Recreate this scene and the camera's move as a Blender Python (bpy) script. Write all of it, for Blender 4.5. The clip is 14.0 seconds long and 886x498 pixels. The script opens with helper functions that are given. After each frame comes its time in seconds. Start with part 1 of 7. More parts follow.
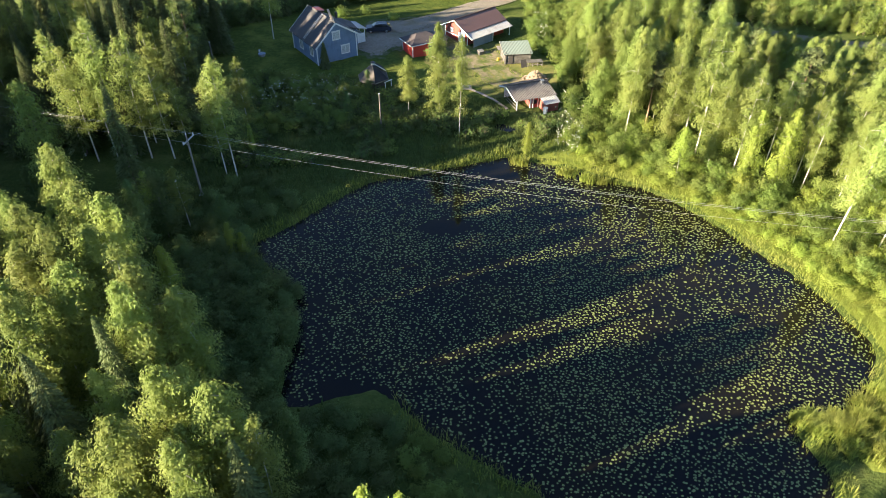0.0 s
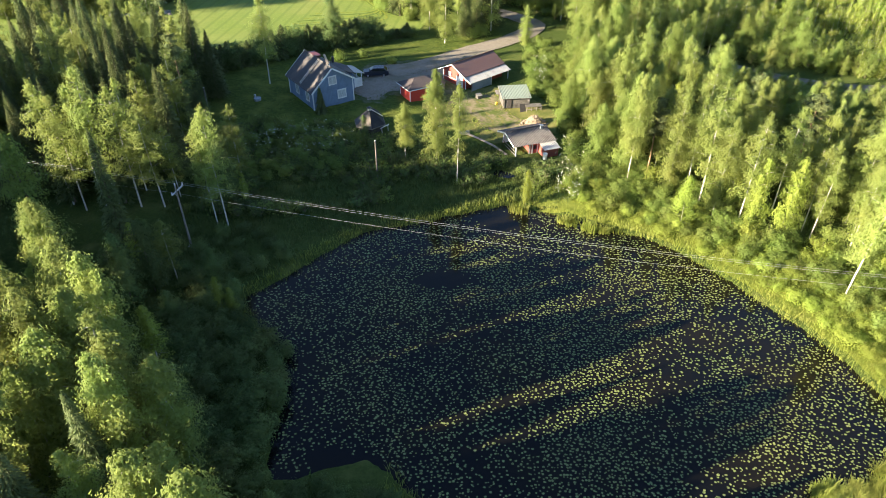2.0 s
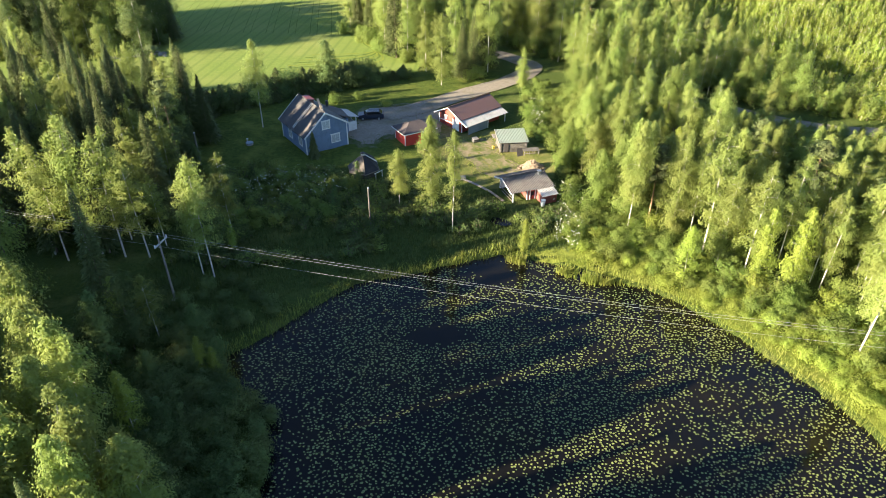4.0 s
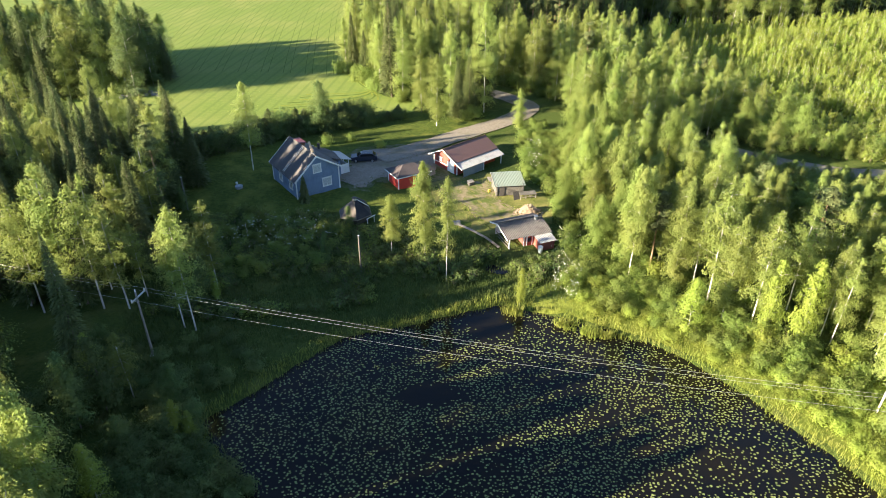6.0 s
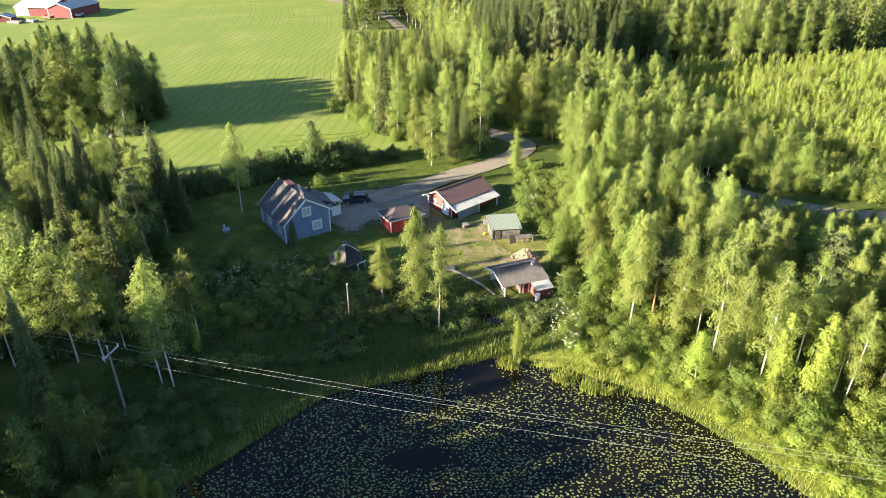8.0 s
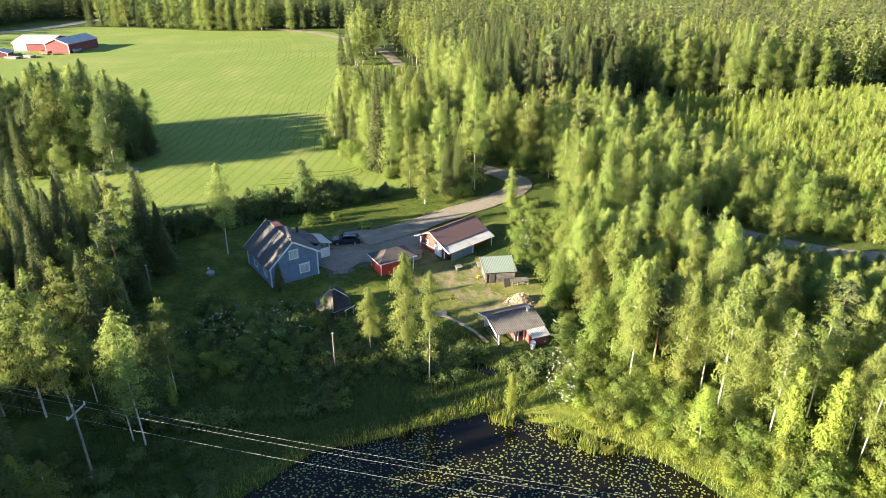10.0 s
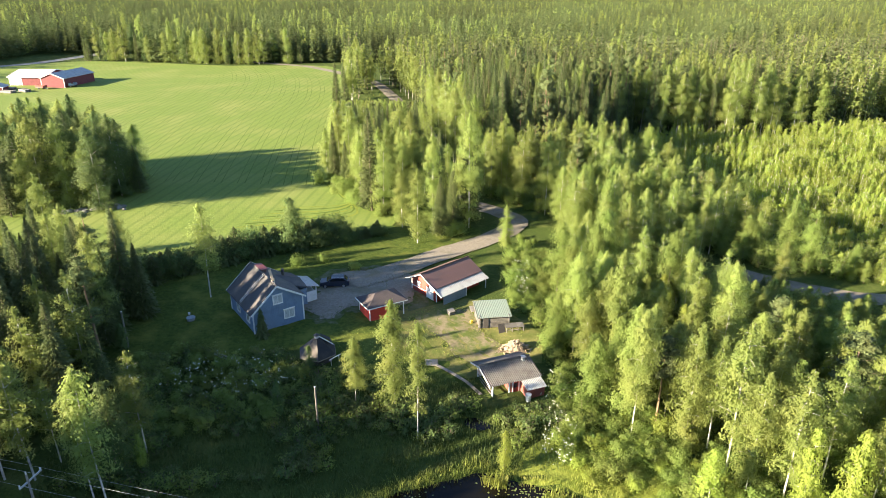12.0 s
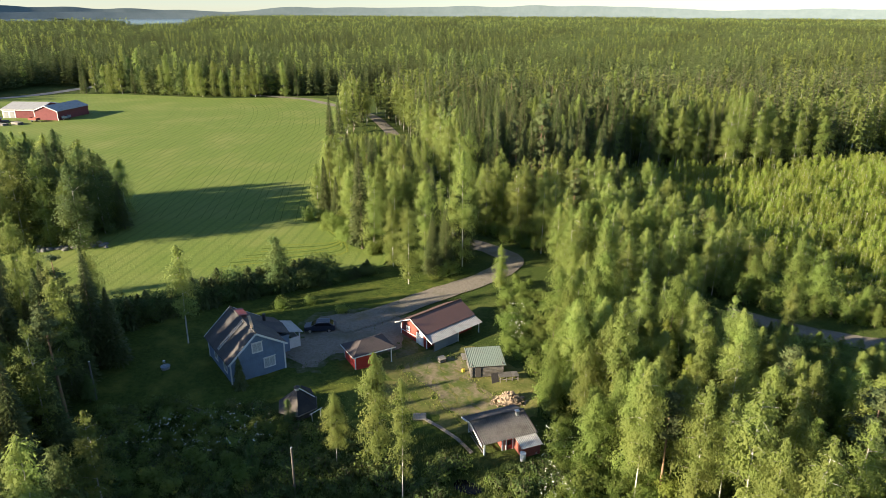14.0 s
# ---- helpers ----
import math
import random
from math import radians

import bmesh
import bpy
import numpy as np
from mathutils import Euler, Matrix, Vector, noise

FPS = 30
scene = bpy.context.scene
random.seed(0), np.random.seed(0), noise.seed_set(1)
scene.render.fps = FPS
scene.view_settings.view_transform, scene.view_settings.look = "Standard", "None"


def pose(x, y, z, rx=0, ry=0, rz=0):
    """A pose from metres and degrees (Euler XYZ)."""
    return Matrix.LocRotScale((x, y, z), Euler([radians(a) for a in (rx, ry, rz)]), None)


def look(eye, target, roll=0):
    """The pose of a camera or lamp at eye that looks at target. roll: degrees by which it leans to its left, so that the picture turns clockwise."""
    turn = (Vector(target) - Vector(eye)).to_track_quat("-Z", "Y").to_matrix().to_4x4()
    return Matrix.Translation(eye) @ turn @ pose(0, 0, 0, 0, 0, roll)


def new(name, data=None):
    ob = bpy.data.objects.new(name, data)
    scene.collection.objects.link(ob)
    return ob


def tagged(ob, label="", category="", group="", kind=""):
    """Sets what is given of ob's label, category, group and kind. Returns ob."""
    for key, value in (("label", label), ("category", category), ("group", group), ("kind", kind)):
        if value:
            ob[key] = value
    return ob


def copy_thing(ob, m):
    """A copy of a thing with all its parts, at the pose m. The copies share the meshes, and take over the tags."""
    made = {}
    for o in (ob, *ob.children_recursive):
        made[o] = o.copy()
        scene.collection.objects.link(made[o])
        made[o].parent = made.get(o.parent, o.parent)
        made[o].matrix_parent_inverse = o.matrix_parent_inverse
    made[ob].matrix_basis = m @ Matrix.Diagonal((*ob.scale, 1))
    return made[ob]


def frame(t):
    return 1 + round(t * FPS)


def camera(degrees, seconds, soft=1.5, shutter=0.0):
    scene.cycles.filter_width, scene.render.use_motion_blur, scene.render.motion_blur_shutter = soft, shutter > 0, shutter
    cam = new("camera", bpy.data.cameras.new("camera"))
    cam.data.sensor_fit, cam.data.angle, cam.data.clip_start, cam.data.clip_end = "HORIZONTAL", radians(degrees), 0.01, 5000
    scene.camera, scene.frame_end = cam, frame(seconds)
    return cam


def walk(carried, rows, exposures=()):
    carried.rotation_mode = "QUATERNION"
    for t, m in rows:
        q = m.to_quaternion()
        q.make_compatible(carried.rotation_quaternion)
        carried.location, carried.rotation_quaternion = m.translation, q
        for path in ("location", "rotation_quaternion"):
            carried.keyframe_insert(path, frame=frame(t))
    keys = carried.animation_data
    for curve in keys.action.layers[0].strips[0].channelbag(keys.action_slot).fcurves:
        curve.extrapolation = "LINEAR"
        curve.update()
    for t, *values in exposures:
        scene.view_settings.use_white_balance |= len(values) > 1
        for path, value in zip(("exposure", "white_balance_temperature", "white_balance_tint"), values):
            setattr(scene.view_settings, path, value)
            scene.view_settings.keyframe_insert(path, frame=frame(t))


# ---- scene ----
cam = camera(68.5, 14.0, 0.8)
METRES, EYE, TILT, LEAN, TURN = 29.0, 46.2, -39.3, -0.3, 0.0
ROWS = [
    (0.0, 0.0, 0.0, 0.0, 0.0, 0.0, -0.0),
    (0.5, 0.0031, 0.0226, 0.0195, 0.03, 0.71, 0.02),
    (1.0, 0.0049, 0.0462, 0.0389, 0.01, 1.44, 0.04),
    (1.5, 0.0083, 0.0696, 0.0597, 0.02, 2.14, 0.06),
    (2.0, 0.0123, 0.0926, 0.0798, 0.02, 2.89, 0.09),
    (2.5, 0.0159, 0.1163, 0.1009, 0.02, 3.6, 0.1),
    (3.0, 0.0214, 0.1404, 0.1226, 0.02, 4.31, 0.12),
    (5.5, 0.0531, 0.2656, 0.2377, -0.04, 7.75, 0.21),
    (6.0, 0.0601, 0.2922, 0.2599, -0.05, 8.44, 0.22),
    (6.5, 0.0665, 0.3182, 0.2817, -0.07, 9.14, 0.22),
    (7.0, 0.0727, 0.3445, 0.3049, -0.09, 9.82, 0.22),
    (7.5, 0.0806, 0.3708, 0.3277, -0.11, 10.49, 0.24),
    (8.0, 0.0887, 0.3965, 0.3502, -0.11, 11.17, 0.24),
    (10.5, 0.133, 0.523, 0.4605, -0.2, 14.49, 0.32),
    (11.0, 0.1418, 0.5515, 0.4839, -0.22, 15.15, 0.33),
    (11.5, 0.1509, 0.5807, 0.5074, -0.25, 15.84, 0.34),
    (12.0, 0.1601, 0.61, 0.5325, -0.28, 16.51, 0.34),
    (12.5, 0.1698, 0.6411, 0.5571, -0.3, 17.19, 0.35),
    (13.0, 0.1793, 0.6724, 0.5846, -0.32, 17.83, 0.35),
    (13.5, 0.1902, 0.7044, 0.6124, -0.36, 18.47, 0.35),
    (14.0, 0.2015, 0.7382, 0.6412, -0.39, 19.1, 0.36),
]
EXPOSURES = [(0.0, 2.39), (12.6, 2.45), (13.3, 2.21), (14.0, 1.62)]
walk(cam, [(t, pose(0, 0, EYE, TILT, LEAN, TURN) @ pose(METRES * x, METRES * y, METRES * z, 90 + pitch, roll, yaw)) for t, x, y, z, yaw, pitch, roll in ROWS], EXPOSURES)

# ---- light: a low evening sun behind the left shoulder, clear sky ----
SUN_EL, SUN_AZ = radians(16.5), math.atan2(-0.922, -0.387)
sky = bpy.data.worlds.new("sky")
scene.world = sky
sky.use_nodes = True
tex = sky.node_tree.nodes.new("ShaderNodeTexSky")
tex.sky_type, tex.sun_disc, tex.sun_elevation, tex.sun_rotation = "NISHITA", False, SUN_EL, SUN_AZ
tex.air_density, tex.dust_density, tex.ozone_density = 1.0, 0.0, 3.2
pale = sky.node_tree.nodes.new("ShaderNodeHueSaturation")
pale.inputs["Saturation"].default_value = 0.85
sky.node_tree.links.new(tex.outputs[0], pale.inputs["Color"])
cool = sky.node_tree.nodes.new("ShaderNodeMix")
cool.data_type, cool.blend_type = "RGBA", "MULTIPLY"
cool.inputs[0].default_value, cool.inputs[7].default_value = 1.0, (0.86, 0.97, 1.12, 1)
sky.node_tree.links.new(pale.outputs[0], cool.inputs[6])
sky.node_tree.links.new(cool.outputs[2], sky.node_tree.nodes["Background"].inputs[0])
sky.node_tree.nodes["Background"].inputs[1].default_value = 0.058
sun = new("sun", bpy.data.lights.new("sun", "SUN"))
sun.data.energy, sun.data.angle, sun.data.color = 5.5, radians(0.55), (1.0, 0.86, 0.65)
sun_from = Vector((math.sin(SUN_AZ) * math.cos(SUN_EL), math.cos(SUN_AZ) * math.cos(SUN_EL), math.sin(SUN_EL)))
sun.matrix_world = look(sun_from * 100, (0, 0, 0))

# ---- materials ----
def nodes_of(name):
    m = bpy.data.materials.new(name)
    m.use_nodes = True
    t = m.node_tree
    return m, t, t.nodes["Principled BSDF"]


def add(t, kind, **values):
    n = t.nodes.new("ShaderNode" + kind)
    for k, v in values.items():
        n.inputs[k].default_value = v
    return n


def position(t):
    return t.nodes.new("ShaderNodeNewGeometry").outputs["Position"]


def noise_of(t, scale, where, detail=3.0, rough=0.6, stretch=None):
    if stretch:
        mp = add(t, "Mapping")
        mp.inputs["Scale"].default_value = stretch
        t.links.new(where, mp.inputs["Vector"])
        where = mp.outputs[0]
    n = add(t, "TexNoise", Scale=scale, Detail=detail, Roughness=rough)
    t.links.new(where, n.inputs["Vector"])
    return n.outputs["Fac"]


def ramp(t, fac, lo, hi):
    n = add(t, "MapRange")
    n.inputs["From Min"].default_value, n.inputs["From Max"].default_value = lo, hi
    t.links.new(fac, n.inputs["Value"])
    return n.outputs[0]


def blend(t, fac, a, b):
    n = t.nodes.new("ShaderNodeMix")
    n.data_type = "RGBA"
    if isinstance(fac, float):
        n.inputs[0].default_value = fac
    else:
        t.links.new(fac, n.inputs[0])
    for socket, v in ((n.inputs[6], a), (n.inputs[7], b)):
        if isinstance(v, tuple):
            socket.default_value = (*v, 1)
        else:
            t.links.new(v, socket)
    return n.outputs[2]


def bump(t, fac, height, target, strength=1.0):
    n = add(t, "Bump", Strength=strength, Distance=height)
    t.links.new(fac, n.inputs["Height"])
    t.links.new(n.outputs[0], target.inputs["Normal"])


def surface(name, c1, c2, c3=None, fine=8.0, coarse=0.5, rough=0.8, relief=0.01, metal=0.0, local=True, stretch=None, vary=0.0, stain=(0.48, 0.72)):
    """A worn surface: c1 to c2 by a fine grain, c3 in larger stains."""
    m, t, p = nodes_of(name)
    where = t.nodes.new("ShaderNodeTexCoord").outputs["Object"] if local else position(t)
    f = noise_of(t, fine, where, 4.0, 0.65, stretch)
    col = blend(t, ramp(t, f, 0.3, 0.7), c1, c2)
    if c3:
        col = blend(t, ramp(t, noise_of(t, coarse, where, 4.0, 0.6), *stain), col, c3)
    if vary:
        hs = add(t, "HueSaturation")
        mr = add(t, "MapRange")
        mr.inputs["To Min"].default_value, mr.inputs["To Max"].default_value = 1 - vary, 1 + vary
        t.links.new(t.nodes.new("ShaderNodeObjectInfo").outputs["Random"], mr.inputs["Value"])
        t.links.new(mr.outputs[0], hs.inputs["Value"])
        t.links.new(col, hs.inputs["Color"])
        col = hs.outputs[0]
    t.links.new(col, p.inputs["Base Color"])
    p.inputs["Roughness"].default_value, p.inputs["Metallic"].default_value = rough, metal
    bump(t, f, relief, p)
    return m


def foliage(name, dark, light, warm, shine=0.35, through_light=0.35, patch=0.25):
    """Leaves: each leaf, each tree and each patch of the wood differs a little; light comes through them."""
    m, t, p = nodes_of(name)
    geo = t.nodes.new("ShaderNodeNewGeometry")
    col = blend(t, geo.outputs["Random Per Island"], dark, light)
    col = blend(t, ramp(t, noise_of(t, patch, geo.outputs["Position"], 3.0), 0.42, 0.72), col, warm)
    hs = add(t, "HueSaturation")
    for key, lo, hi in (("Value", 0.78, 1.22), ("Hue", 0.492, 0.508)):
        mr = add(t, "MapRange")
        mr.inputs["To Min"].default_value, mr.inputs["To Max"].default_value = lo, hi
        t.links.new(t.nodes.new("ShaderNodeObjectInfo").outputs["Random"], mr.inputs["Value"])
        t.links.new(mr.outputs[0], hs.inputs[key])
    t.links.new(col, hs.inputs["Color"])
    t.links.new(hs.outputs[0], p.inputs["Base Color"])
    p.inputs["Roughness"].default_value = 0.6
    p.inputs["Specular IOR Level"].default_value = shine
    tr = add(t, "BsdfTranslucent")
    t.links.new(hs.outputs[0], tr.inputs["Color"])
    mix = add(t, "MixShader", Fac=through_light)
    t.links.new(p.outputs[0], mix.inputs[1])
    t.links.new(tr.outputs[0], mix.inputs[2])
    t.links.new(mix.outputs[0], t.nodes["Material Output"].inputs["Surface"])
    return m


LEAF_BIRCH = foliage("birch_leaves", (0.214, 0.272, 0.071), (0.262, 0.320, 0.091), (0.300, 0.330, 0.095), 0.10, 0.58)
LEAF_YOUNG = foliage("young_leaves", (0.250, 0.318, 0.060), (0.294, 0.362, 0.078), (0.322, 0.362, 0.078), 0.10, 0.58)
LEAF_SPRUCE = foliage("spruce_needles", (0.068, 0.096, 0.034), (0.122, 0.152, 0.052), (0.150, 0.166, 0.060), 0.15, 0.2)
LEAF_PINE = foliage("pine_needles", (0.078, 0.108, 0.044), (0.132, 0.162, 0.062), (0.152, 0.168, 0.066), 0.08, 0.25)
LEAF_BUSH = foliage("bush_leaves", (0.168, 0.232, 0.056), (0.220, 0.292, 0.076), (0.252, 0.300, 0.080), 0.10, 0.58)
# alder green, darkened further by shade put into the colour
LEAF_SHADY = foliage("alder_and_shade_leaves", (0.075, 0.122, 0.04), (0.13, 0.18, 0.058), (0.155, 0.188, 0.06), 0.12, 0.4)
# kept dark, with shade from the left trees put into the green
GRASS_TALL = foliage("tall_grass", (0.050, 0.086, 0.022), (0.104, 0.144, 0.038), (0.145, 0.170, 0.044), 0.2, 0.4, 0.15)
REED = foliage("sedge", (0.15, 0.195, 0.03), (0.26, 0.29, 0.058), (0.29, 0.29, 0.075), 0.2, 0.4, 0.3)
FLOWER = surface("white_flowers", (0.55, 0.56, 0.44), (0.44, 0.47, 0.34), rough=0.7)
LILY = foliage("lily_pads", (0.115, 0.15, 0.045), (0.20, 0.24, 0.075), (0.225, 0.245, 0.07), 0.5, 0.05, 0.12)
BARK_BIRCH = surface("birch_bark", (0.62, 0.58, 0.52), (0.45, 0.42, 0.37), (0.10, 0.09, 0.08), 3.0, 1.6, 0.8, 0.02, stretch=(1, 1, 3))
BARK_DARK = surface("spruce_bark", (0.12, 0.09, 0.07), (0.20, 0.16, 0.12), None, 6.0, 1.0, 0.95, 0.03, stretch=(1, 1, 0.3))
BARK_PINE = surface("pine_bark", (0.30, 0.17, 0.09), (0.22, 0.14, 0.09), (0.14, 0.11, 0.09), 4.0, 0.3, 0.9, 0.03)


def ground_material():
    m, t, p = nodes_of("meadow_ground")
    where = position(t)
    fine = noise_of(t, 2.6, where, 6.0, 0.7)
    col = blend(t, ramp(t, fine, 0.3, 0.7), (0.034, 0.058, 0.013), (0.082, 0.108, 0.024))
    col = blend(t, ramp(t, noise_of(t, 0.22, where, 5.0, 0.65), 0.5, 0.7), col, (0.12, 0.135, 0.038))
    col = blend(t, ramp(t, noise_of(t, 0.09, where, 3.0), 0.5, 0.75), col, (0.06, 0.085, 0.02))
    t.links.new(col, p.inputs["Base Color"])
    p.inputs["Roughness"].default_value = 0.95
    p.inputs["Specular IOR Level"].default_value = 0.1
    bump(t, fine, 0.25, p)
    return m


def field_material():
    m, t, p = nodes_of("field_grass")
    where = position(t)
    fine = noise_of(t, 1.4, where, 5.0, 0.7)
    col = blend(t, ramp(t, fine, 0.3, 0.7), (0.124, 0.178, 0.033), (0.174, 0.226, 0.047))
    col = blend(t, ramp(t, noise_of(t, 0.05, where, 4.0, 0.6), 0.45, 0.7), col, (0.206, 0.230, 0.062))
    col = blend(t, ramp(t, noise_of(t, 0.3, where, 4.0, 0.65, (1.0, 0.2, 1)), 0.5, 0.8), col, (0.150, 0.192, 0.042))
    # drilled rows, bending a little with the ground
    rows = add(t, "TexWave", Scale=0.12, Distortion=7.0, Detail=3.0)
    rows.inputs["Detail Scale"].default_value = 0.05
    turned = add(t, "Mapping")
    turned.inputs["Rotation"].default_value = (0, 0, math.radians(7))
    t.links.new(where, turned.inputs["Vector"])
    t.links.new(turned.outputs[0], rows.inputs["Vector"])
    col = blend(t, ramp(t, rows.outputs["Fac"], 0.70, 1.35), col, (0.098, 0.142, 0.028))
    t.links.new(col, p.inputs["Base Color"])
    p.inputs["Roughness"].default_value = 0.9
    p.inputs["Specular IOR Level"].default_value = 0.15
    bump(t, fine, 0.13, p)
    return m


def water_material():
    m, t, p = nodes_of("dark_pond_water")
    where = position(t)
    col = blend(t, ramp(t, noise_of(t, 0.12, where, 3.0), 0.4, 0.7), (0.0035, 0.004, 0.0045), (0.010, 0.008, 0.004))
    t.links.new(col, p.inputs["Base Color"])
    p.inputs["Roughness"].default_value = 0.06
    p.inputs["IOR"].default_value = 1.33
    p.inputs["Specular IOR Level"].default_value = 0.36
    bump(t, noise_of(t, 1.5, where, 2.0), 0.01, p, 0.3)
    return m


GROUND, FIELD, WATER = ground_material(), field_material(), water_material()
LAKE = surface("lake_water", (0.10, 0.14, 0.18), (0.13, 0.17, 0.21), None, 0.01, 0.1, 0.12, 0.0, local=False)
GRAVEL = surface("gravel", (0.185, 0.16, 0.125), (0.275, 0.24, 0.19), (0.14, 0.13, 0.08), 3.0, 0.22, 0.95, 0.05, local=False)
DIRT = surface("worn_dirt", (0.17, 0.145, 0.08), (0.27, 0.215, 0.14), (0.095, 0.12, 0.03), 2.2, 0.5, 0.95, 0.06, local=False, stain=(0.40, 0.60))
# bright green that has the bank's sunlight put into it
BANK = surface("bank_grass_sun_tone", (0.15, 0.18, 0.03), (0.225, 0.25, 0.046), (0.12, 0.155, 0.027), 2.4, 0.4, 0.95, 0.12, local=False)
TRACKED = surface("pressed_field_grass", (0.070, 0.104, 0.018), (0.100, 0.138, 0.026), (0.130, 0.160, 0.036), 1.2, 0.3, 0.95, 0.05, local=False)
# the large yellow-green patches put sunlit strips of lawn into the colour
LAWN = surface("mown_lawn_sun_patches", (0.038, 0.060, 0.012), (0.090, 0.118, 0.022), (0.145, 0.158, 0.032), 1.8, 0.25, 0.95, 0.12, local=False)
DRY = surface("dry_yellow_grass", (0.115, 0.125, 0.034), (0.20, 0.18, 0.066), (0.085, 0.11, 0.026), 2.0, 0.35, 0.95, 0.10, local=False)
MARGIN = surface("grass_grown_gravel", (0.15, 0.145, 0.105), (0.085, 0.10, 0.035), (0.06, 0.085, 0.022), 1.4, 0.5, 0.95, 0.08, local=False, stain=(0.42, 0.58))
for dull in (GRAVEL, DIRT, BANK, TRACKED, LAWN, DRY, MARGIN):
    dull.node_tree.nodes["Principled BSDF"].inputs["Specular IOR Level"].default_value = 0.08
# black for the grill hut's roof sides that lie in shade
HUT_ROOF_SHADED = surface("hut_roof_shaded_black", (0.016, 0.016, 0.017), (0.028, 0.026, 0.025), (0.05, 0.042, 0.036), 6.0, 0.7, 0.85, 0.01)
# red of the far farm, dulled to maroon by haze put into the colour
FARM_RED = surface("hazed_maroon_boards", (0.165, 0.040, 0.040), (0.20, 0.050, 0.048), (0.14, 0.036, 0.036), 3.0, 0.6, 0.85, 0.01)
# brown for the same roof's left sides, sunlight put into the colour
HUT_ROOF_LIT = surface("hut_roof_lit_brown", (0.085, 0.072, 0.062), (0.135, 0.115, 0.098), (0.060, 0.052, 0.046), 7.0, 1.2, 0.9, 0.015)
CLAD_BLUE = surface("blue_painted_boards", (0.15, 0.215, 0.31), (0.185, 0.255, 0.35), (0.13, 0.185, 0.265), 3.0, 0.8, 0.7, 0.012, stretch=(6, 6, 0.4))
WHITE = surface("white_paint", (0.78, 0.77, 0.74), (0.70, 0.70, 0.67), (0.62, 0.61, 0.57), 6.0, 0.9, 0.6, 0.004)
CLAD_RED = surface("red_ochre_boards", (0.30, 0.045, 0.026), (0.37, 0.06, 0.035), (0.24, 0.04, 0.028), 3.0, 0.8, 0.85, 0.012, stretch=(6, 6, 0.4))
BRIGHT_RED = surface("bright_red_boards", (0.50, 0.042, 0.026), (0.58, 0.055, 0.032), (0.44, 0.042, 0.028), 3.0, 0.8, 0.75, 0.01, stretch=(6, 6, 0.4))
SALMON = surface("faded_pink_boards", (0.38, 0.12, 0.085), (0.44, 0.155, 0.11), (0.32, 0.10, 0.07), 3.0, 0.8, 0.85, 0.01, stretch=(6, 6, 0.4))
CLAD_BROWN_RED = surface("brown_red_boards", (0.24, 0.062, 0.044), (0.29, 0.080, 0.056), (0.20, 0.052, 0.040), 3.0, 0.8, 0.85, 0.01, stretch=(6, 6, 0.4))
WOOD_AGED = surface("dark_aged_wood", (0.16, 0.145, 0.125), (0.11, 0.10, 0.085), (0.08, 0.072, 0.06), 5.0, 0.8, 0.9, 0.01, vary=0.15)
FELT = surface("dark_roof_felt", (0.060, 0.058, 0.058), (0.088, 0.083, 0.080), (0.11, 0.097, 0.088), 9.0, 0.6, 0.9, 0.01)
FELT_BROWN = surface("brown_roof_sheet", (0.135, 0.075, 0.062), (0.165, 0.092, 0.076), (0.12, 0.075, 0.066), 5.0, 0.35, 0.6, 0.006)
FELT_GREY = surface("grey_brown_shingle", (0.064, 0.050, 0.047), (0.090, 0.071, 0.066), (0.052, 0.044, 0.042), 7.0, 0.6, 0.85, 0.01)
SHEET_GREY = surface("weathered_corrugated_sheet", (0.36, 0.35, 0.33), (0.46, 0.445, 0.42), (0.28, 0.265, 0.24), 3.5, 0.8, 0.6, 0.004, 0.2)
SHEET_DARK = surface("lichened_fibre_cement", (0.105, 0.093, 0.085), (0.165, 0.148, 0.135), (0.08, 0.07, 0.064), 5.0, 0.9, 0.9, 0.008)
SHEET_GREEN = surface("pale_green_roof_sheet", (0.165, 0.205, 0.165), (0.21, 0.25, 0.20), (0.185, 0.205, 0.165), 4.0, 0.5, 0.7, 0.006)
WOOD_GREY = surface("weathered_wood", (0.30, 0.27, 0.23), (0.21, 0.185, 0.155), (0.15, 0.13, 0.105), 5.0, 0.8, 0.9, 0.01, stretch=(1, 1, 5), vary=0.15)
WOOD_NEW = surface("bare_planks", (0.50, 0.38, 0.25), (0.42, 0.32, 0.21), (0.34, 0.27, 0.19), 5.0, 0.8, 0.85, 0.008, vary=0.15)
WOOD_DARK = surface("tarred_wood", (0.045, 0.04, 0.036), (0.07, 0.06, 0.052), None, 5.0, 0.8, 0.85, 0.01)
FIREWOOD = surface("split_birch_logs", (0.27, 0.19, 0.125), (0.38, 0.30, 0.205), (0.20, 0.145, 0.105), 9.0, 3.0, 0.9, 0.01, vary=0.3)
BLUE_PANEL = surface("blue_grey_panel", (0.20, 0.245, 0.28), (0.25, 0.29, 0.32), (0.17, 0.20, 0.23), 3.0, 0.6, 0.7, 0.006)
CONCRETE = surface("plinth_concrete", (0.30, 0.30, 0.29), (0.40, 0.39, 0.37), (0.24, 0.24, 0.22), 6.0, 1.0, 0.9, 0.008)
BRICK = surface("chimney_brick", (0.14, 0.075, 0.06), (0.19, 0.10, 0.075), (0.10, 0.07, 0.06), 9.0, 2.0, 0.9, 0.012)
RED_SHEET = surface("red_sheet_metal", (0.18, 0.045, 0.042), (0.22, 0.055, 0.05), (0.14, 0.04, 0.038), 6.0, 1.0, 0.5, 0.003, 0.2)
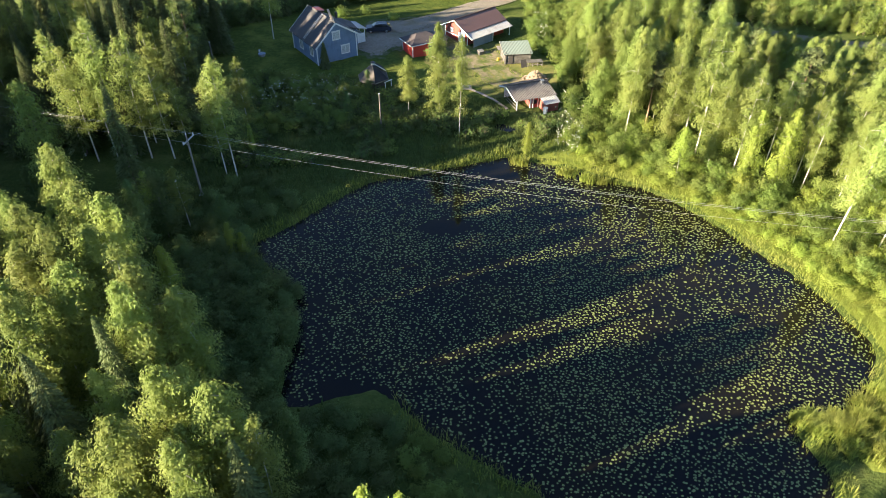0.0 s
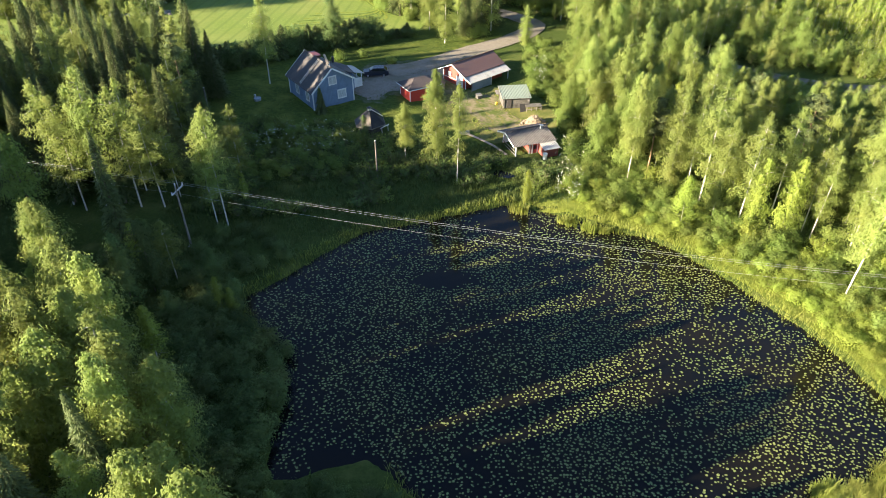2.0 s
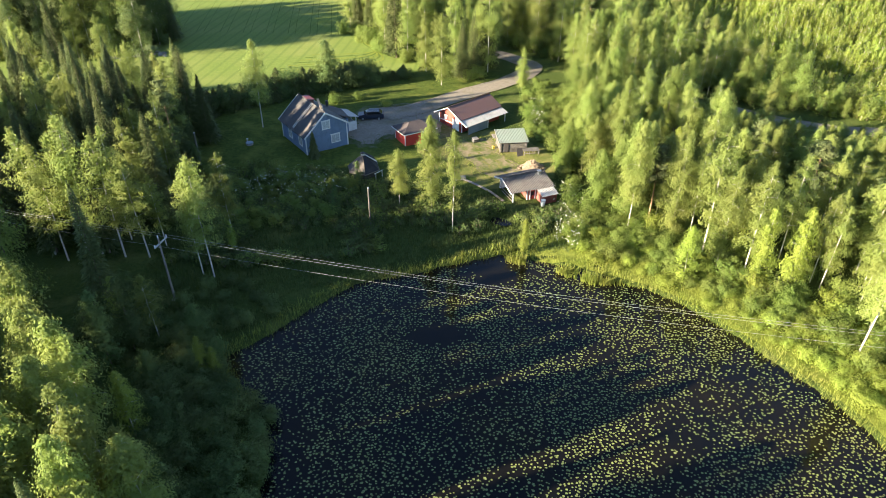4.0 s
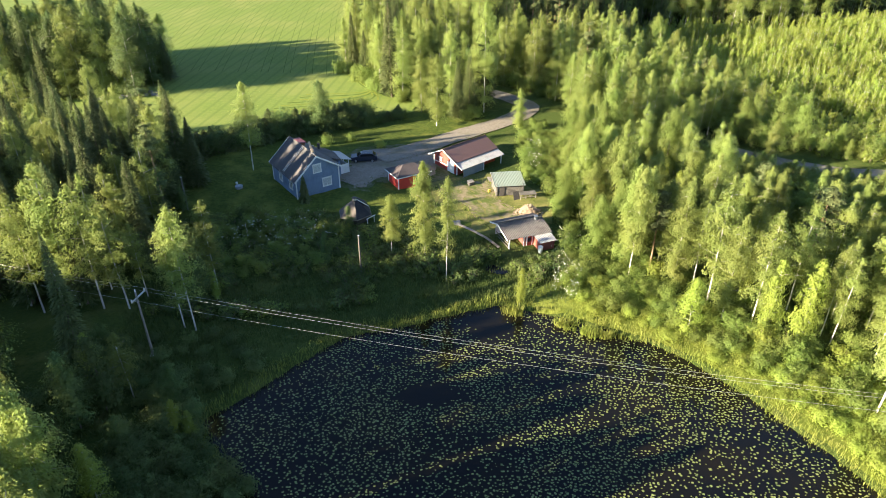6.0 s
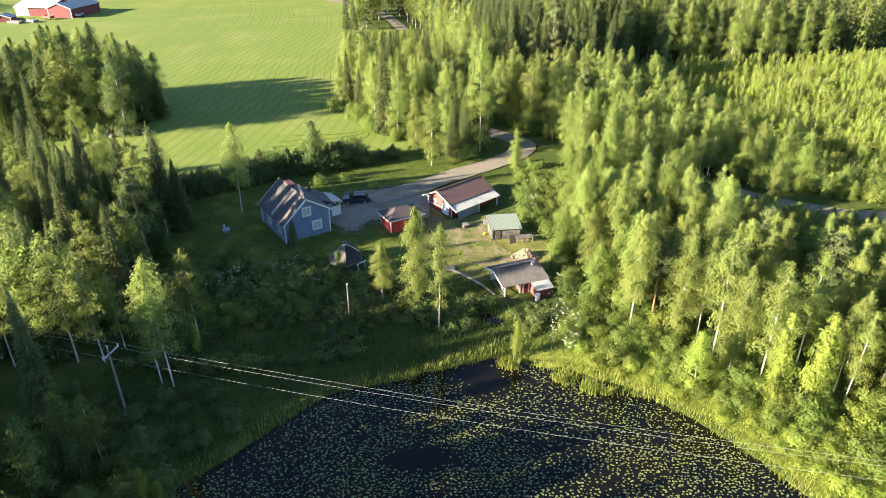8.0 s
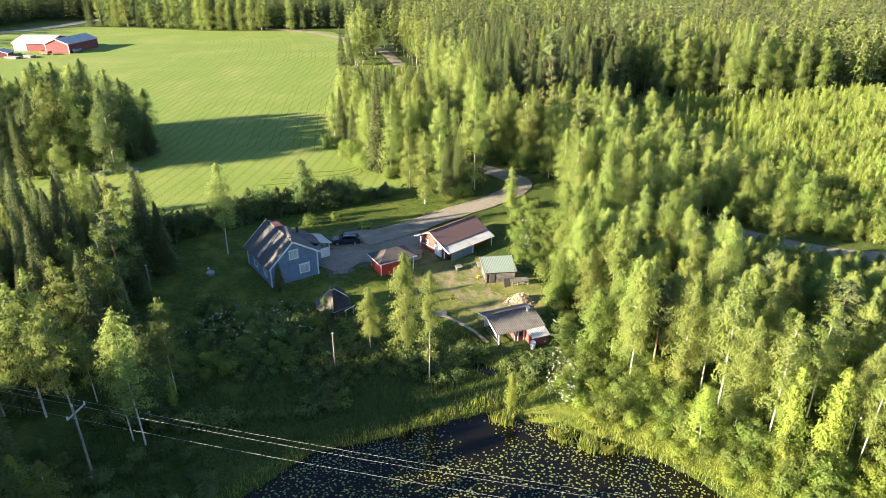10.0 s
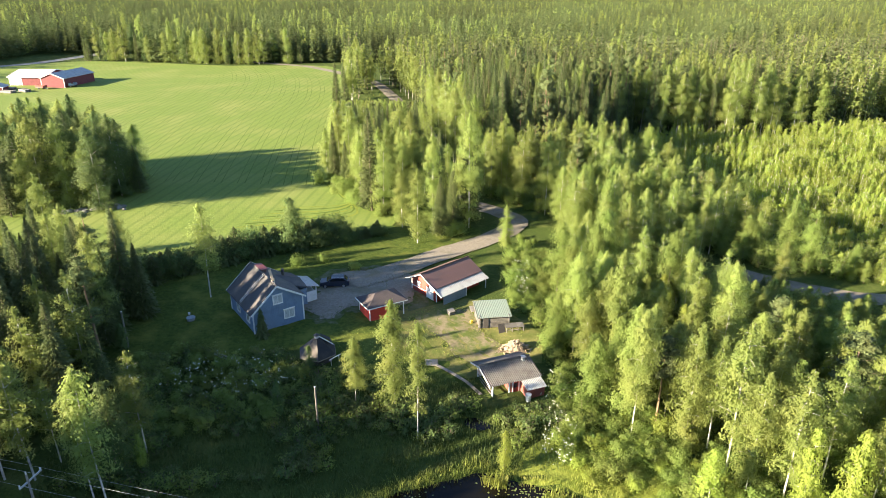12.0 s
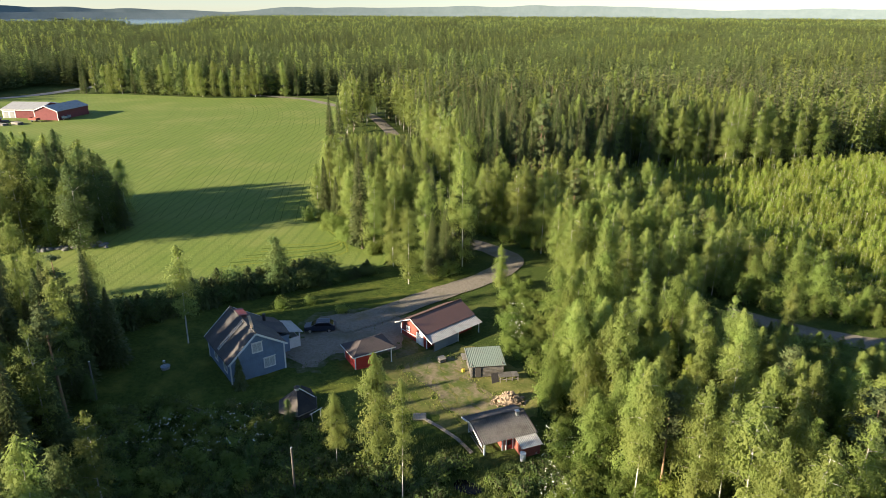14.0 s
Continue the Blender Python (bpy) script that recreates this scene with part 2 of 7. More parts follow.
STEEL = surface("galvanised_steel", (0.50, 0.50, 0.50), (0.62, 0.62, 0.61), (0.40, 0.40, 0.40), 9.0, 2.0, 0.4, 0.002, 0.7)
SOOT = surface("black_flue", (0.03, 0.03, 0.032), (0.05, 0.05, 0.052), None, 6.0, 1.0, 0.6, 0.004)
WIRE = surface("aluminium_wire", (0.42, 0.42, 0.41), (0.50, 0.50, 0.48), None, 6.0, 1.0, 0.45, 0.0, 0.4)
CERAMIC = surface("glazed_insulator", (0.70, 0.70, 0.67), (0.6, 0.6, 0.57), None, 6.0, 1.0, 0.25, 0.0)
CAR_PAINT = surface("navy_car_paint", (0.014, 0.020, 0.038), (0.018, 0.026, 0.048), None, 4.0, 1.0, 0.32, 0.0, 0.1)
CAR_PAINT.node_tree.nodes["Principled BSDF"].inputs["Coat Weight"].default_value = 0.25
RUBBER = surface("tyre_rubber", (0.02, 0.02, 0.02), (0.03, 0.03, 0.03), None, 8.0, 1.0, 0.9, 0.003)
ALLOY = surface("alloy_rim", (0.45, 0.45, 0.46), (0.52, 0.52, 0.53), None, 8.0, 1.0, 0.35, 0.0, 0.8)
ROCK = surface("field_stone", (0.15, 0.145, 0.13), (0.21, 0.20, 0.18), (0.11, 0.11, 0.09), 4.0, 1.0, 0.95, 0.02, vary=0.2)
YELLOW = surface("yellow_plastic", (0.62, 0.47, 0.06), (0.55, 0.40, 0.05), None, 6.0, 1.0, 0.5, 0.002)
ASPHALT = surface("road_asphalt", (0.20, 0.195, 0.185), (0.27, 0.26, 0.245), None, 0.8, 0.1, 0.9, 0.01, local=False)


def glass_material(name, clear):
    m, t, p = nodes_of(name)
    p.inputs["Base Color"].default_value = (0.9, 0.93, 0.95, 1) if clear else (0.02, 0.025, 0.03, 1)
    p.inputs["Roughness"].default_value = 0.03
    p.inputs["IOR"].default_value = 1.45
    p.inputs["Transmission Weight"].default_value = 1.0 if clear else 0.0
    return m


GLASS, CLEAR_GLASS = glass_material("dark_glass", False), glass_material("window_glass", True)
CURTAIN = surface("pale_curtain", (0.62, 0.62, 0.58), (0.55, 0.55, 0.52), None, 6.0, 1.0, 0.85, 0.004)

# ---- the lie of the land ----
from mathutils.geometry import delaunay_2d_cdt

rng = np.random.default_rng(7)
POND = [(6.8, 75.5), (1, 72.8), (-5, 71), (-9.4, 69.4), (-12.5, 66), (-15, 63.4), (-18.3, 59.5), (-21.3, 56.4), (-17.5, 52.5),
        (-15.2, 48.5), (-13.8, 44), (-14, 38), (-12.6, 34.8), (-8, 36.2), (-4.4, 36.1), (-0.9, 32.6), (4.1, 28.9), (7.9, 26.7),
        (12, 23), (20, 19), (27, 22), (30.6, 27.1), (29.5, 32.5), (33, 33.5), (37.2, 35.7), (40.9, 41.6), (39.9, 46.9),
        (37.3, 52.9), (33.3, 59.3), (28.3, 66.1), (21.8, 70.5), (16.4, 73.2), (12.8, 74.5), (10, 75.6)]
FIELD_EDGE = [(-3.5, 147), (-10.8, 152.4), (-20.3, 172), (-26.5, 218), (-30, 280), (-41, 345), (-56, 384), (-107, 384), (-166, 398),
              (-204, 396), (-240, 350), (-250, 300), (-240, 240), (-210, 180), (-150, 140), (-100, 128), (-60, 116), (-43, 117.5), (-27, 130), (-13, 137), (-5, 140.5)]


def rounded(points, per=5, wobble=0.0, seed=3):
    """A closed smooth line through the points."""
    p = np.array(points, float)
    out = []
    r = np.random.default_rng(seed)
    for i in range(len(p)):
        a, b, c, d = p[i - 1], p[i], p[(i + 1) % len(p)], p[(i + 2) % len(p)]
        for s in np.arange(per) / per:
            out.append(0.5 * (2 * b + (c - a) * s + (2 * a - 5 * b + 4 * c - d) * s * s + (3 * b - a - 3 * c + d) * s ** 3))
    out = np.array(out)
    return out + r.normal(0, wobble, out.shape) if wobble else out


def inside(poly, x, y):
    x, y = np.asarray(x, float), np.asarray(y, float)
    res = np.zeros(x.shape, bool)
    p = np.asarray(poly, float)
    for (x0, y0), (x1, y1) in zip(p, np.roll(p, -1, 0)):
        if y0 != y1:
            res ^= ((y0 > y) != (y1 > y)) & (x < (x1 - x0) * (y - y0) / (y1 - y0) + x0)
    return res


def away(line, x, y, closed=False):
    """Distance from a line of points."""
    x, y = np.asarray(x, float), np.asarray(y, float)
    p = np.asarray(line, float)
    best = np.full(x.shape, 1e9)
    for a, b in zip(p, np.roll(p, -1, 0)) if closed else zip(p[:-1], p[1:]):
        d = b - a
        s = np.clip(((x - a[0]) * d[0] + (y - a[1]) * d[1]) / max(d @ d, 1e-9), 0, 1)
        best = np.minimum(best, np.hypot(x - a[0] - s * d[0], y - a[1] - s * d[1]))
    return best


def smooth(a, b, v):
    s = np.clip((np.asarray(v, float) - a) / (b - a), 0, 1)
    return s * s * (3 - 2 * s)


SHORE = rounded(POND, 4, 0.16)
FIELD_LINE = rounded(FIELD_EDGE, 6, 0.5)


def land(x, y):
    """Height of the ground over the pond's water."""
    x, y = np.asarray(x, float), np.asarray(y, float)
    rise = smooth(78, 103, y) * (2.3 - 1.0 * smooth(-9, 5, x)) + 0.5 * smooth(45, 75, x) * (1 - smooth(80, 110, y))
    rise = rise + (1.5 - rise) * smooth(112, 135, y)
    hump = 0.12 * np.sin(x * 0.31 + 1.3) * np.sin(y * 0.27) + 0.07 * np.sin(x * 0.9) * np.cos(y * 0.8 + 0.5)
    near = (x > -60) & (x < 70) & (y > 0) & (y < 100)
    d = np.full(x.shape, 30.0)
    if near.any():
        dd = away(SHORE, x[near], y[near], True) if x.shape else away(SHORE, x, y, True)
        dd = np.where(inside(SHORE, x[near] if x.shape else x, y[near] if x.shape else y), -dd, dd)
        if x.shape:
            d[near] = dd
        else:
            d = dd
    return -1.1 + 1.42 * smooth(-2.2, 1.1, d) + (rise + 0.15) * smooth(0.5, 9, d) + hump * smooth(1, 8, d) * (1 - smooth(100, 125, y)) * (1 - smooth(50, 62, np.abs(x - 5)))


def lay(x, y):
    return float(land(np.array([x]), np.array([y]))[0])


def link_mesh(name, verts, faces, material, parent=None, smoothly=False):
    me = bpy.data.meshes.new(name)
    verts = np.asarray(verts, np.float32)
    faces = np.asarray(faces, np.int32)
    k = faces.shape[1]
    me.vertices.add(len(verts))
    me.vertices.foreach_set("co", verts.ravel())
    me.loops.add(faces.size)
    me.loops.foreach_set("vertex_index", faces.ravel())
    me.polygons.add(len(faces))
    me.polygons.foreach_set("loop_start", np.arange(len(faces), dtype=np.int32) * k)
    me.polygons.foreach_set("use_smooth", np.full(len(faces), smoothly))
    me.materials.append(material)
    me.update(calc_edges=True)
    me.validate()
    ob = new(name, me)
    ob.parent = parent
    return ob


def sheet(name, edge, step, lift, material, flat=None):
    """A surface that lies on the land inside an edge."""
    e = np.array(edge)
    gx, gy = np.meshgrid(np.arange(e[:, 0].min(), e[:, 0].max(), step), np.arange(e[:, 1].min(), e[:, 1].max(), step))
    gx, gy = gx.ravel(), gy.ravel()
    ok = inside(e, gx, gy)
    gx, gy = gx[ok], gy[ok]
    ok = away(e, gx, gy, True) > step * 0.4
    pts = [Vector(p) for p in e] + [Vector(p) for p in zip(gx[ok], gy[ok])]
    n = len(e)
    v, _, f, *_ = delaunay_2d_cdt(pts, [(i, (i + 1) % n) for i in range(n)], [], 1, 0.001)
    v = np.array([(p.x, p.y) for p in v])
    z = np.full(len(v), flat) if flat is not None else land(v[:, 0], v[:, 1]) + lift
    return tagged(link_mesh(name, np.column_stack([v, z]), [list(q) for q in f], material, None, True), kind="structure")


def along(points, step=2.0):
    """Even points on a smooth open line."""
    p = np.array(points, float)
    p = np.vstack([2 * p[0] - p[1], p, 2 * p[-1] - p[-2]])
    out = []
    for i in range(1, len(p) - 2):
        a, b, c, d = p[i - 1:i + 3]
        n = max(2, int(np.linalg.norm(c - b) / step))
        for s in np.arange(n) / n:
            out.append(0.5 * (2 * b + (c - a) * s + (2 * a - 5 * b + 4 * c - d) * s * s + (3 * b - a - 3 * c + d) * s ** 3))
    return np.array(out + [p[-2]])


def ribbon(name, points, width, lift, material, step=2.0, wobble=0.12, across=4):
    c = along(points, step)
    t = np.gradient(c, axis=0)
    t /= np.linalg.norm(t, axis=1)[:, None]
    side = np.column_stack([-t[:, 1], t[:, 0]])
    r = np.random.default_rng(len(c))
    rows = []
    for k in np.linspace(-0.5, 0.5, across + 1):
        w = width * k + (r.normal(0, wobble, len(c)) if abs(k) == 0.5 else 0)
        q = c + side * np.reshape(w, (-1, 1)) if np.ndim(w) else c + side * w
        rows.append(np.column_stack([q, land(q[:, 0], q[:, 1]) + lift - (0.05 if abs(k) == 0.5 else 0)]))
    n = len(c)
    v = np.vstack(rows)
    f = [(j * n + i, j * n + i + 1, (j + 1) * n + i + 1, (j + 1) * n + i) for j in range(across) for i in range(n - 1)]
    return tagged(link_mesh(name, v, f, material, None, True), kind="structure")


def graded(lo, hi, step, far, grow=1.22):
    mid = list(np.arange(lo, hi + 0.01, step))
    up, s = [hi], step
    while up[-1] < far:
        s *= grow
        up.append(up[-1] + s)
    down, s = [lo], step
    while down[-1] > -far:
        s *= grow
        down.append(down[-1] - s)
    return np.array(down[:0:-1] + mid + up[1:])


gx, gy = graded(-62, 72, 1.1, 5200), graded(8, 138, 1.1, 5200)
X, Y = np.meshgrid(gx, gy)
Z = land(X.ravel(), Y.ravel())
Z = Z - 7.0 * smooth(700, 2600, np.hypot(X.ravel(), Y.ravel()))
n = len(gx)
i = (np.arange(len(gy) - 1)[:, None] * n + np.arange(n - 1)).ravel()
ground = link_mesh("ground", np.column_stack([X.ravel(), Y.ravel(), Z]), np.column_stack([i, i + 1, i + n + 1, i + n]), GROUND, None, True)
tagged(ground, "rough green meadow and forest floor", "ground", kind="structure")

WATER_EDGE = rounded([(x * 1.0 + (x - 10) * 0.04, y + (y - 50) * 0.04) for x, y in POND], 3)
tagged(sheet("water", WATER_EDGE, 3.0, 0, WATER, 0.0), "still black pond water", "pond")
POOL = rounded([(7.6, 83.3), (8.6, 84.2), (9.8, 83.4), (10.6, 82.3), (9.6, 81.9), (8.3, 82.3)], 5, 0.06)
tagged(sheet("water_pool", POOL, 0.8, 0, WATER, lay(9, 83) + 0.16), "small black pool in the meadow", "pool")
tagged(sheet("field", FIELD_LINE, 5.0, 0.12, FIELD), "bright green sunlit hay field", "field")

# gravel drive past the house and through the wood, forest track on the other side, road beyond the far barn
DRIVE = [(-9, 114.5), (-3, 120.3), (5, 128), (12, 133.5), (17.5, 139), (20.3, 144.8), (16.5, 150.8), (9.5, 157.5), (5, 170), (4, 190), (1, 226), (-8, 266), (-15, 295), (-24, 325), (-41, 353), (-57, 373), (-68, 384), (-100, 400)]
TRACK = [(52, 122), (57, 118.6), (64, 114), (74, 111), (90, 112), (130, 120)]
FAR_ROAD = [(-420, 300), (-300, 345), (-226, 378), (-205, 428), (-200, 470)]
tagged(ribbon("road_drive", DRIVE, 4.8, 0.18, GRAVEL), "pale gravel drive with worn edges", "road")
tagged(ribbon("road_track", TRACK, 4.2, 0.10, GRAVEL), "pale gravel forest track", "road")
tagged(ribbon("road_far", FAR_ROAD, 8.0, 0.15, ASPHALT, 6.0), "grey country road", "road")
YARD = [(-16, 108), (-13.5, 113), (-12, 118.5), (-4, 121), (1.5, 119), (1, 114), (0.5, 109.5), (-3, 108.5), (-8, 107), (-10.5, 103.5), (-13, 105)]
tagged(sheet("pavement_yard", rounded(YARD, 5, 0.2), 1.5, 0.08, GRAVEL), "grey gravel parking yard", "gravel yard")
BARE = [(3, 107.5), (8, 108), (11, 107), (10.5, 102), (14, 97.5), (15, 95), (10.5, 94), (7, 96), (5, 100), (1, 104)]
tagged(sheet("ground_margin", rounded([(-17.2, 107), (-15, 114), (-13, 120), (-4, 122.4), (3, 120.5), (3.4, 114), (2.6, 108.2), (-2, 106.8), (-8, 105.4), (-10, 102.3), (-14.5, 103.8)], 5, 0.35), 1.5, 0.065, MARGIN), "gravel overgrown with grass at the yard edge", "gravel")
tagged(sheet("ground_dry_grass", rounded([(-3, 104.5), (2, 108.5), (9, 111.2), (13.5, 109), (17.5, 104.5), (18.6, 98), (16.4, 93.5), (9, 91.5), (3.5, 94), (-1, 98)], 5, 0.35), 1.5, 0.052, DRY), "dry yellowish grass between the outbuildings", "grass")
BARE_LINE = rounded(BARE, 3, 0.2)
tagged(sheet("ground_bare", BARE_LINE, 1.5, 0.06, DIRT), "worn bare earth with thin grass", "bare ground")
LAWN_EDGE = [(-39, 95), (-41, 108), (-39, 116), (-28, 124), (-14, 133), (-4, 138), (5, 142), (13, 139.5), (5, 127.5), (-3, 120), (-12, 117.5), (-16, 109), (-11, 104), (-4, 107.5), (2, 109),
             (2.5, 103), (8, 95), (8, 90), (0, 90), (-12, 96), (-20, 95)]
tagged(sheet("ground_lawn", rounded(LAWN_EDGE, 5, 0.2), 2.0, 0.045, LAWN), "mown lawn round the house", "lawn")
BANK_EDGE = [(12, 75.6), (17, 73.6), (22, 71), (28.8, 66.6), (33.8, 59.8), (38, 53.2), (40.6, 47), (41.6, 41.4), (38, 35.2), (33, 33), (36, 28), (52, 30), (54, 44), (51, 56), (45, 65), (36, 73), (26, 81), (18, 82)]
tagged(sheet("ground_bank", rounded(BANK_EDGE, 4, 0.15), 1.6, 0.05, BANK), "grass bank with sunlight put into its bright green", "bank")
# wheel tracks along the crop, side by side
lane = np.array([(-21.5, 168), (-24.5, 190), (-28, 218), (-31, 250), (-32.5, 282), (-38, 318), (-45, 345), (-58, 378)])
for k in range(13):
    d = 3.5 + 5.2 * k
    for gap in (-0.85, 0.85):
        bend = 1 + 0.012 * k
        pts = [(x - (d + gap) * bend, y + 0.10 * d) for x, y in lane[:len(lane) - (1 if k > 8 else 0)]]
        tagged(ribbon("wheel_track", pts, 0.26, 0.145, TRACKED, 5.0, 0.05, 2), "faint wheel track pressed into the crop", "track")
for k in range(7):
    pts = [(-34 + 1.0 * k, 141 + 1.9 * k), (-22 + 1.2 * k, 144.5 + 1.7 * k), (-13 - 0.2 * k, 147.5 + 2.2 * k), (-12.2 - 1.4 * k, 152 + 2.6 * k), (-17 - 1.2 * k, 163 + 2.0 * k)]
    tagged(ribbon("wheel_track", pts, 0.5, 0.17, TRACKED if k % 2 else BANK, 2.0, 0.05, 2), "curved wheel track at the field corner", "track")

# ---- plants ----
def sprays(c, size, r, lie=0.0, out=None, hang=0.0, slim=1.0):
    """Small leaf sprays: a pointed blade at each place. lie: how flat they lie; out: which way they mostly face."""
    n = len(c)
    a = r.normal(size=(n, 3))
    a[:, 2] = a[:, 2] * (1 - lie) - 2.2 * hang
    if out is None:
        b = np.cross(a, r.normal(size=(n, 3)))
        b[:, 2] *= 1 - lie * 0.8
    else:
        face = out / (np.linalg.norm(out, axis=1)[:, None] + 1e-6) + 0.30 * r.normal(size=(n, 3))
        b = np.cross(a, face)
        a = np.cross(face, b)
    a /= np.linalg.norm(a, axis=1)[:, None]
    b /= np.linalg.norm(b, axis=1)[:, None]
    s = (np.asarray(size) * r.uniform(0.6, 1.35, n))[:, None]
    k = slim * r.uniform(0.45, 0.8, n)[:, None]
    return np.stack([c + a * s, c - a * s * 0.85 + b * s * k, c - a * s * 0.85 - b * s * k], 1).reshape(-1, 3)


def threes(v):
    return np.arange(len(v)).reshape(-1, 3)


def tube(path, radii, sides=6):
    """A tapered round stem along a path."""
    path, out, faces = np.asarray(path, float), [], []
    t = np.gradient(path, axis=0)
    for p, d, q in zip(path, t, radii):
        d = d / np.linalg.norm(d)
        u = np.cross(d, (0.31, 0.95, 0.1))
        u /= np.linalg.norm(u)
        w = np.cross(d, u)
        ang = np.arange(sides) * 2 * np.pi / sides
        out.append(p + q * (np.cos(ang)[:, None] * u + np.sin(ang)[:, None] * w))
    for i in range(len(path) - 1):
        for j in range(sides):
            faces.append((i * sides + j, i * sides + (j + 1) % sides, (i + 1) * sides + (j + 1) % sides, (i + 1) * sides + j))
    return np.vstack(out), np.array(faces)


def joined(pieces):
    v, f, n = [], [], 0
    for a, b in pieces:
        v.append(a)
        f.append(np.asarray(b) + n)
        n += len(a)
    return np.vstack(v), np.vstack(f)


def stem_of(H, thick, r, bend=0.35):
    z = np.linspace(0, 1, 8)
    ph = r.uniform(0, 6.3)
    off = bend * np.sin(z * 2.4 + 0.3) * z
    path = np.column_stack([off * math.cos(ph), off * math.sin(ph), z * H])
    return path, thick * (1 - z) ** 0.8 + 0.015


def on_stem(path, z):
    return np.column_stack([np.interp(z, path[:, 2], path[:, 0]), np.interp(z, path[:, 2], path[:, 1]), z])


def birch(H, R, seed, n=1500, low=0.3, size=0.30, limbs=46, wood=True, fullness=1.0):
    """A birch: white stem, rising limbs, hanging sprays of small leaves in uneven masses."""
    r = np.random.default_rng(seed)
    path, rad = stem_of(H, 0.0052 * H, r)
    q = np.sort(r.uniform(0, 1, limbs) ** 0.9)
    z0 = H * (low + (0.97 - low) * q)
    reach = R * 1.45 * (q + 0.06) ** 0.33 * (1.04 - q) ** 0.62 * r.uniform(0.55, 1.15, limbs)
    ang = np.arange(limbs) * 2.39996 + r.uniform(-0.5, 0.5, limbs)
    rise = reach * r.uniform(0.35, 0.85, limbs)
    droop = reach * r.uniform(0.25, 0.75, limbs)
    base = on_stem(path, z0)
    pieces = [tube(path, rad, 7)]
    if wood:
        for i in range(0, limbs, 2):
            s = np.array([0, 0.45, 0.9])
            p = base[i] + np.column_stack([np.cos(ang[i]) * reach[i] * s, np.sin(ang[i]) * reach[i] * s, rise[i] * s - droop[i] * s * s])
            pieces.append(tube(p, [0.03, 0.02, 0.008], 3))
    w = reach + 0.25
    pick = r.choice(limbs, n, p=w / w.sum())
    # leaves gather in clumps along each limb
    clump = np.round(r.uniform(0.15, 1.0, n) ** 0.7 * 5) / 5 + r.normal(0, 0.10, n)
    s = np.clip(clump, 0.08, 1.12)
    c = base[pick] + np.column_stack([np.cos(ang[pick]) * reach[pick] * s, np.sin(ang[pick]) * reach[pick] * s, rise[pick] * s - droop[pick] * s * s])
    spread = (0.13 + 0.11 * reach[pick])[:, None] * fullness
    c = c + r.normal(size=(n, 3)) * spread * (1, 1, 0.9)
    c[:, 2] -= np.abs(r.normal(0, 0.28, n)) * (reach[pick] > 0.6)
    tip = on_stem(path, H * r.uniform(0.9, 1.0, n // 25)) + r.normal(0, 0.12, (n // 25, 3))
    c = np.vstack([c, tip])
    out = c - on_stem(path, np.clip(c[:, 2], 0, H))
    out[:, 2] += 0.45 * (np.linalg.norm(out, axis=1) + 0.2)
    leaves = sprays(c, size * 1.15, r, 0.0, out, 0.55, 0.72)
    return joined(pieces), leaves


def spruce(H, R, seed, n=1300, size=0.3, low=0.06, **_):
    """A spruce: tiers of boughs, each a fan of long needle blades that hang at the tips."""
    r = np.random.default_rng(seed)
    path, rad = stem_of(H, 0.010 * H, r, 0.08)
    per = 1 if n < 90 else 2 if n < 250 else 3 if n < 1200 else 7
    arms = 4 if n < 30 else 6 if n < 90 else 8 if n < 250 else 11 if n < 1200 else 15
    fine = 0.46 if n > 5000 else 0.62 if n > 1200 else 1.0
    tiers = max(3, n // (per * arms))
    q = (np.arange(tiers) + 0.3) / tiers
    t, k, j = [v.ravel() for v in np.meshgrid(np.arange(tiers), np.arange(arms), np.arange(per), indexing="ij")]
    zt = H * (low + (0.985 - low) * q[t]) + r.normal(0, 0.012 * H, len(t))
    uneven = np.random.default_rng(seed + 5).uniform(0.7, 1.15, (tiers, arms))
    reach = R * (1.02 - q[t]) ** 0.8 * uneven[t, k] + 0.12
    ang = k * 2 * np.pi / arms + t * 0.83 + r.normal(0, 0.16, len(t)) + (j - (per - 1) / 2) * 0.10
    s = (0.30 if per > 1 else 0.25) + 0.62 * (j + r.uniform(0.2, 0.8, len(t))) / per
    radial = np.column_stack([np.cos(ang), np.sin(ang), np.zeros(len(t))])
    slope = 0.10 - 0.85 * s * s
    c = on_stem(path, np.clip(zt, 0, H)) + radial * (reach * s)[:, None]
    c[:, 2] += 0.10 * reach * s - 0.30 * reach * s * s
    a = radial + np.column_stack([np.zeros((len(t), 2)), slope]) + r.normal(0, 0.16, (len(t), 3))
    a /= np.linalg.norm(a, axis=1)[:, None]
    b = np.cross(a, np.array((0, 0, 1.0)) + 0.45 * r.normal(size=(len(t), 3)))
    b /= np.linalg.norm(b, axis=1)[:, None]
    la = fine * (reach * (0.62 / per + 0.12) + 0.10)[:, None] * r.uniform(0.8, 1.25, (len(t), 1))
    lb = fine * (0.17 * reach * (1.15 - 0.6 * s) * (9 / arms) + 0.06)[:, None] * r.uniform(0.7, 1.2, (len(t), 1))
    v = np.stack([c + a * la * 1.1, c - a * la * 0.8 + b * lb * 1.2, c - a * la * 0.8 - b * lb * 1.2], 1).reshape(-1, 3)
    m = max(1, n // 80)
    top = sprays(on_stem(path, H * r.uniform(0.95, 1.005, m)), 0.14 + 0.02 * R, r, 0, None, 1.5, 0.6)
    return tube(path, rad, 6), np.vstack([v, top])


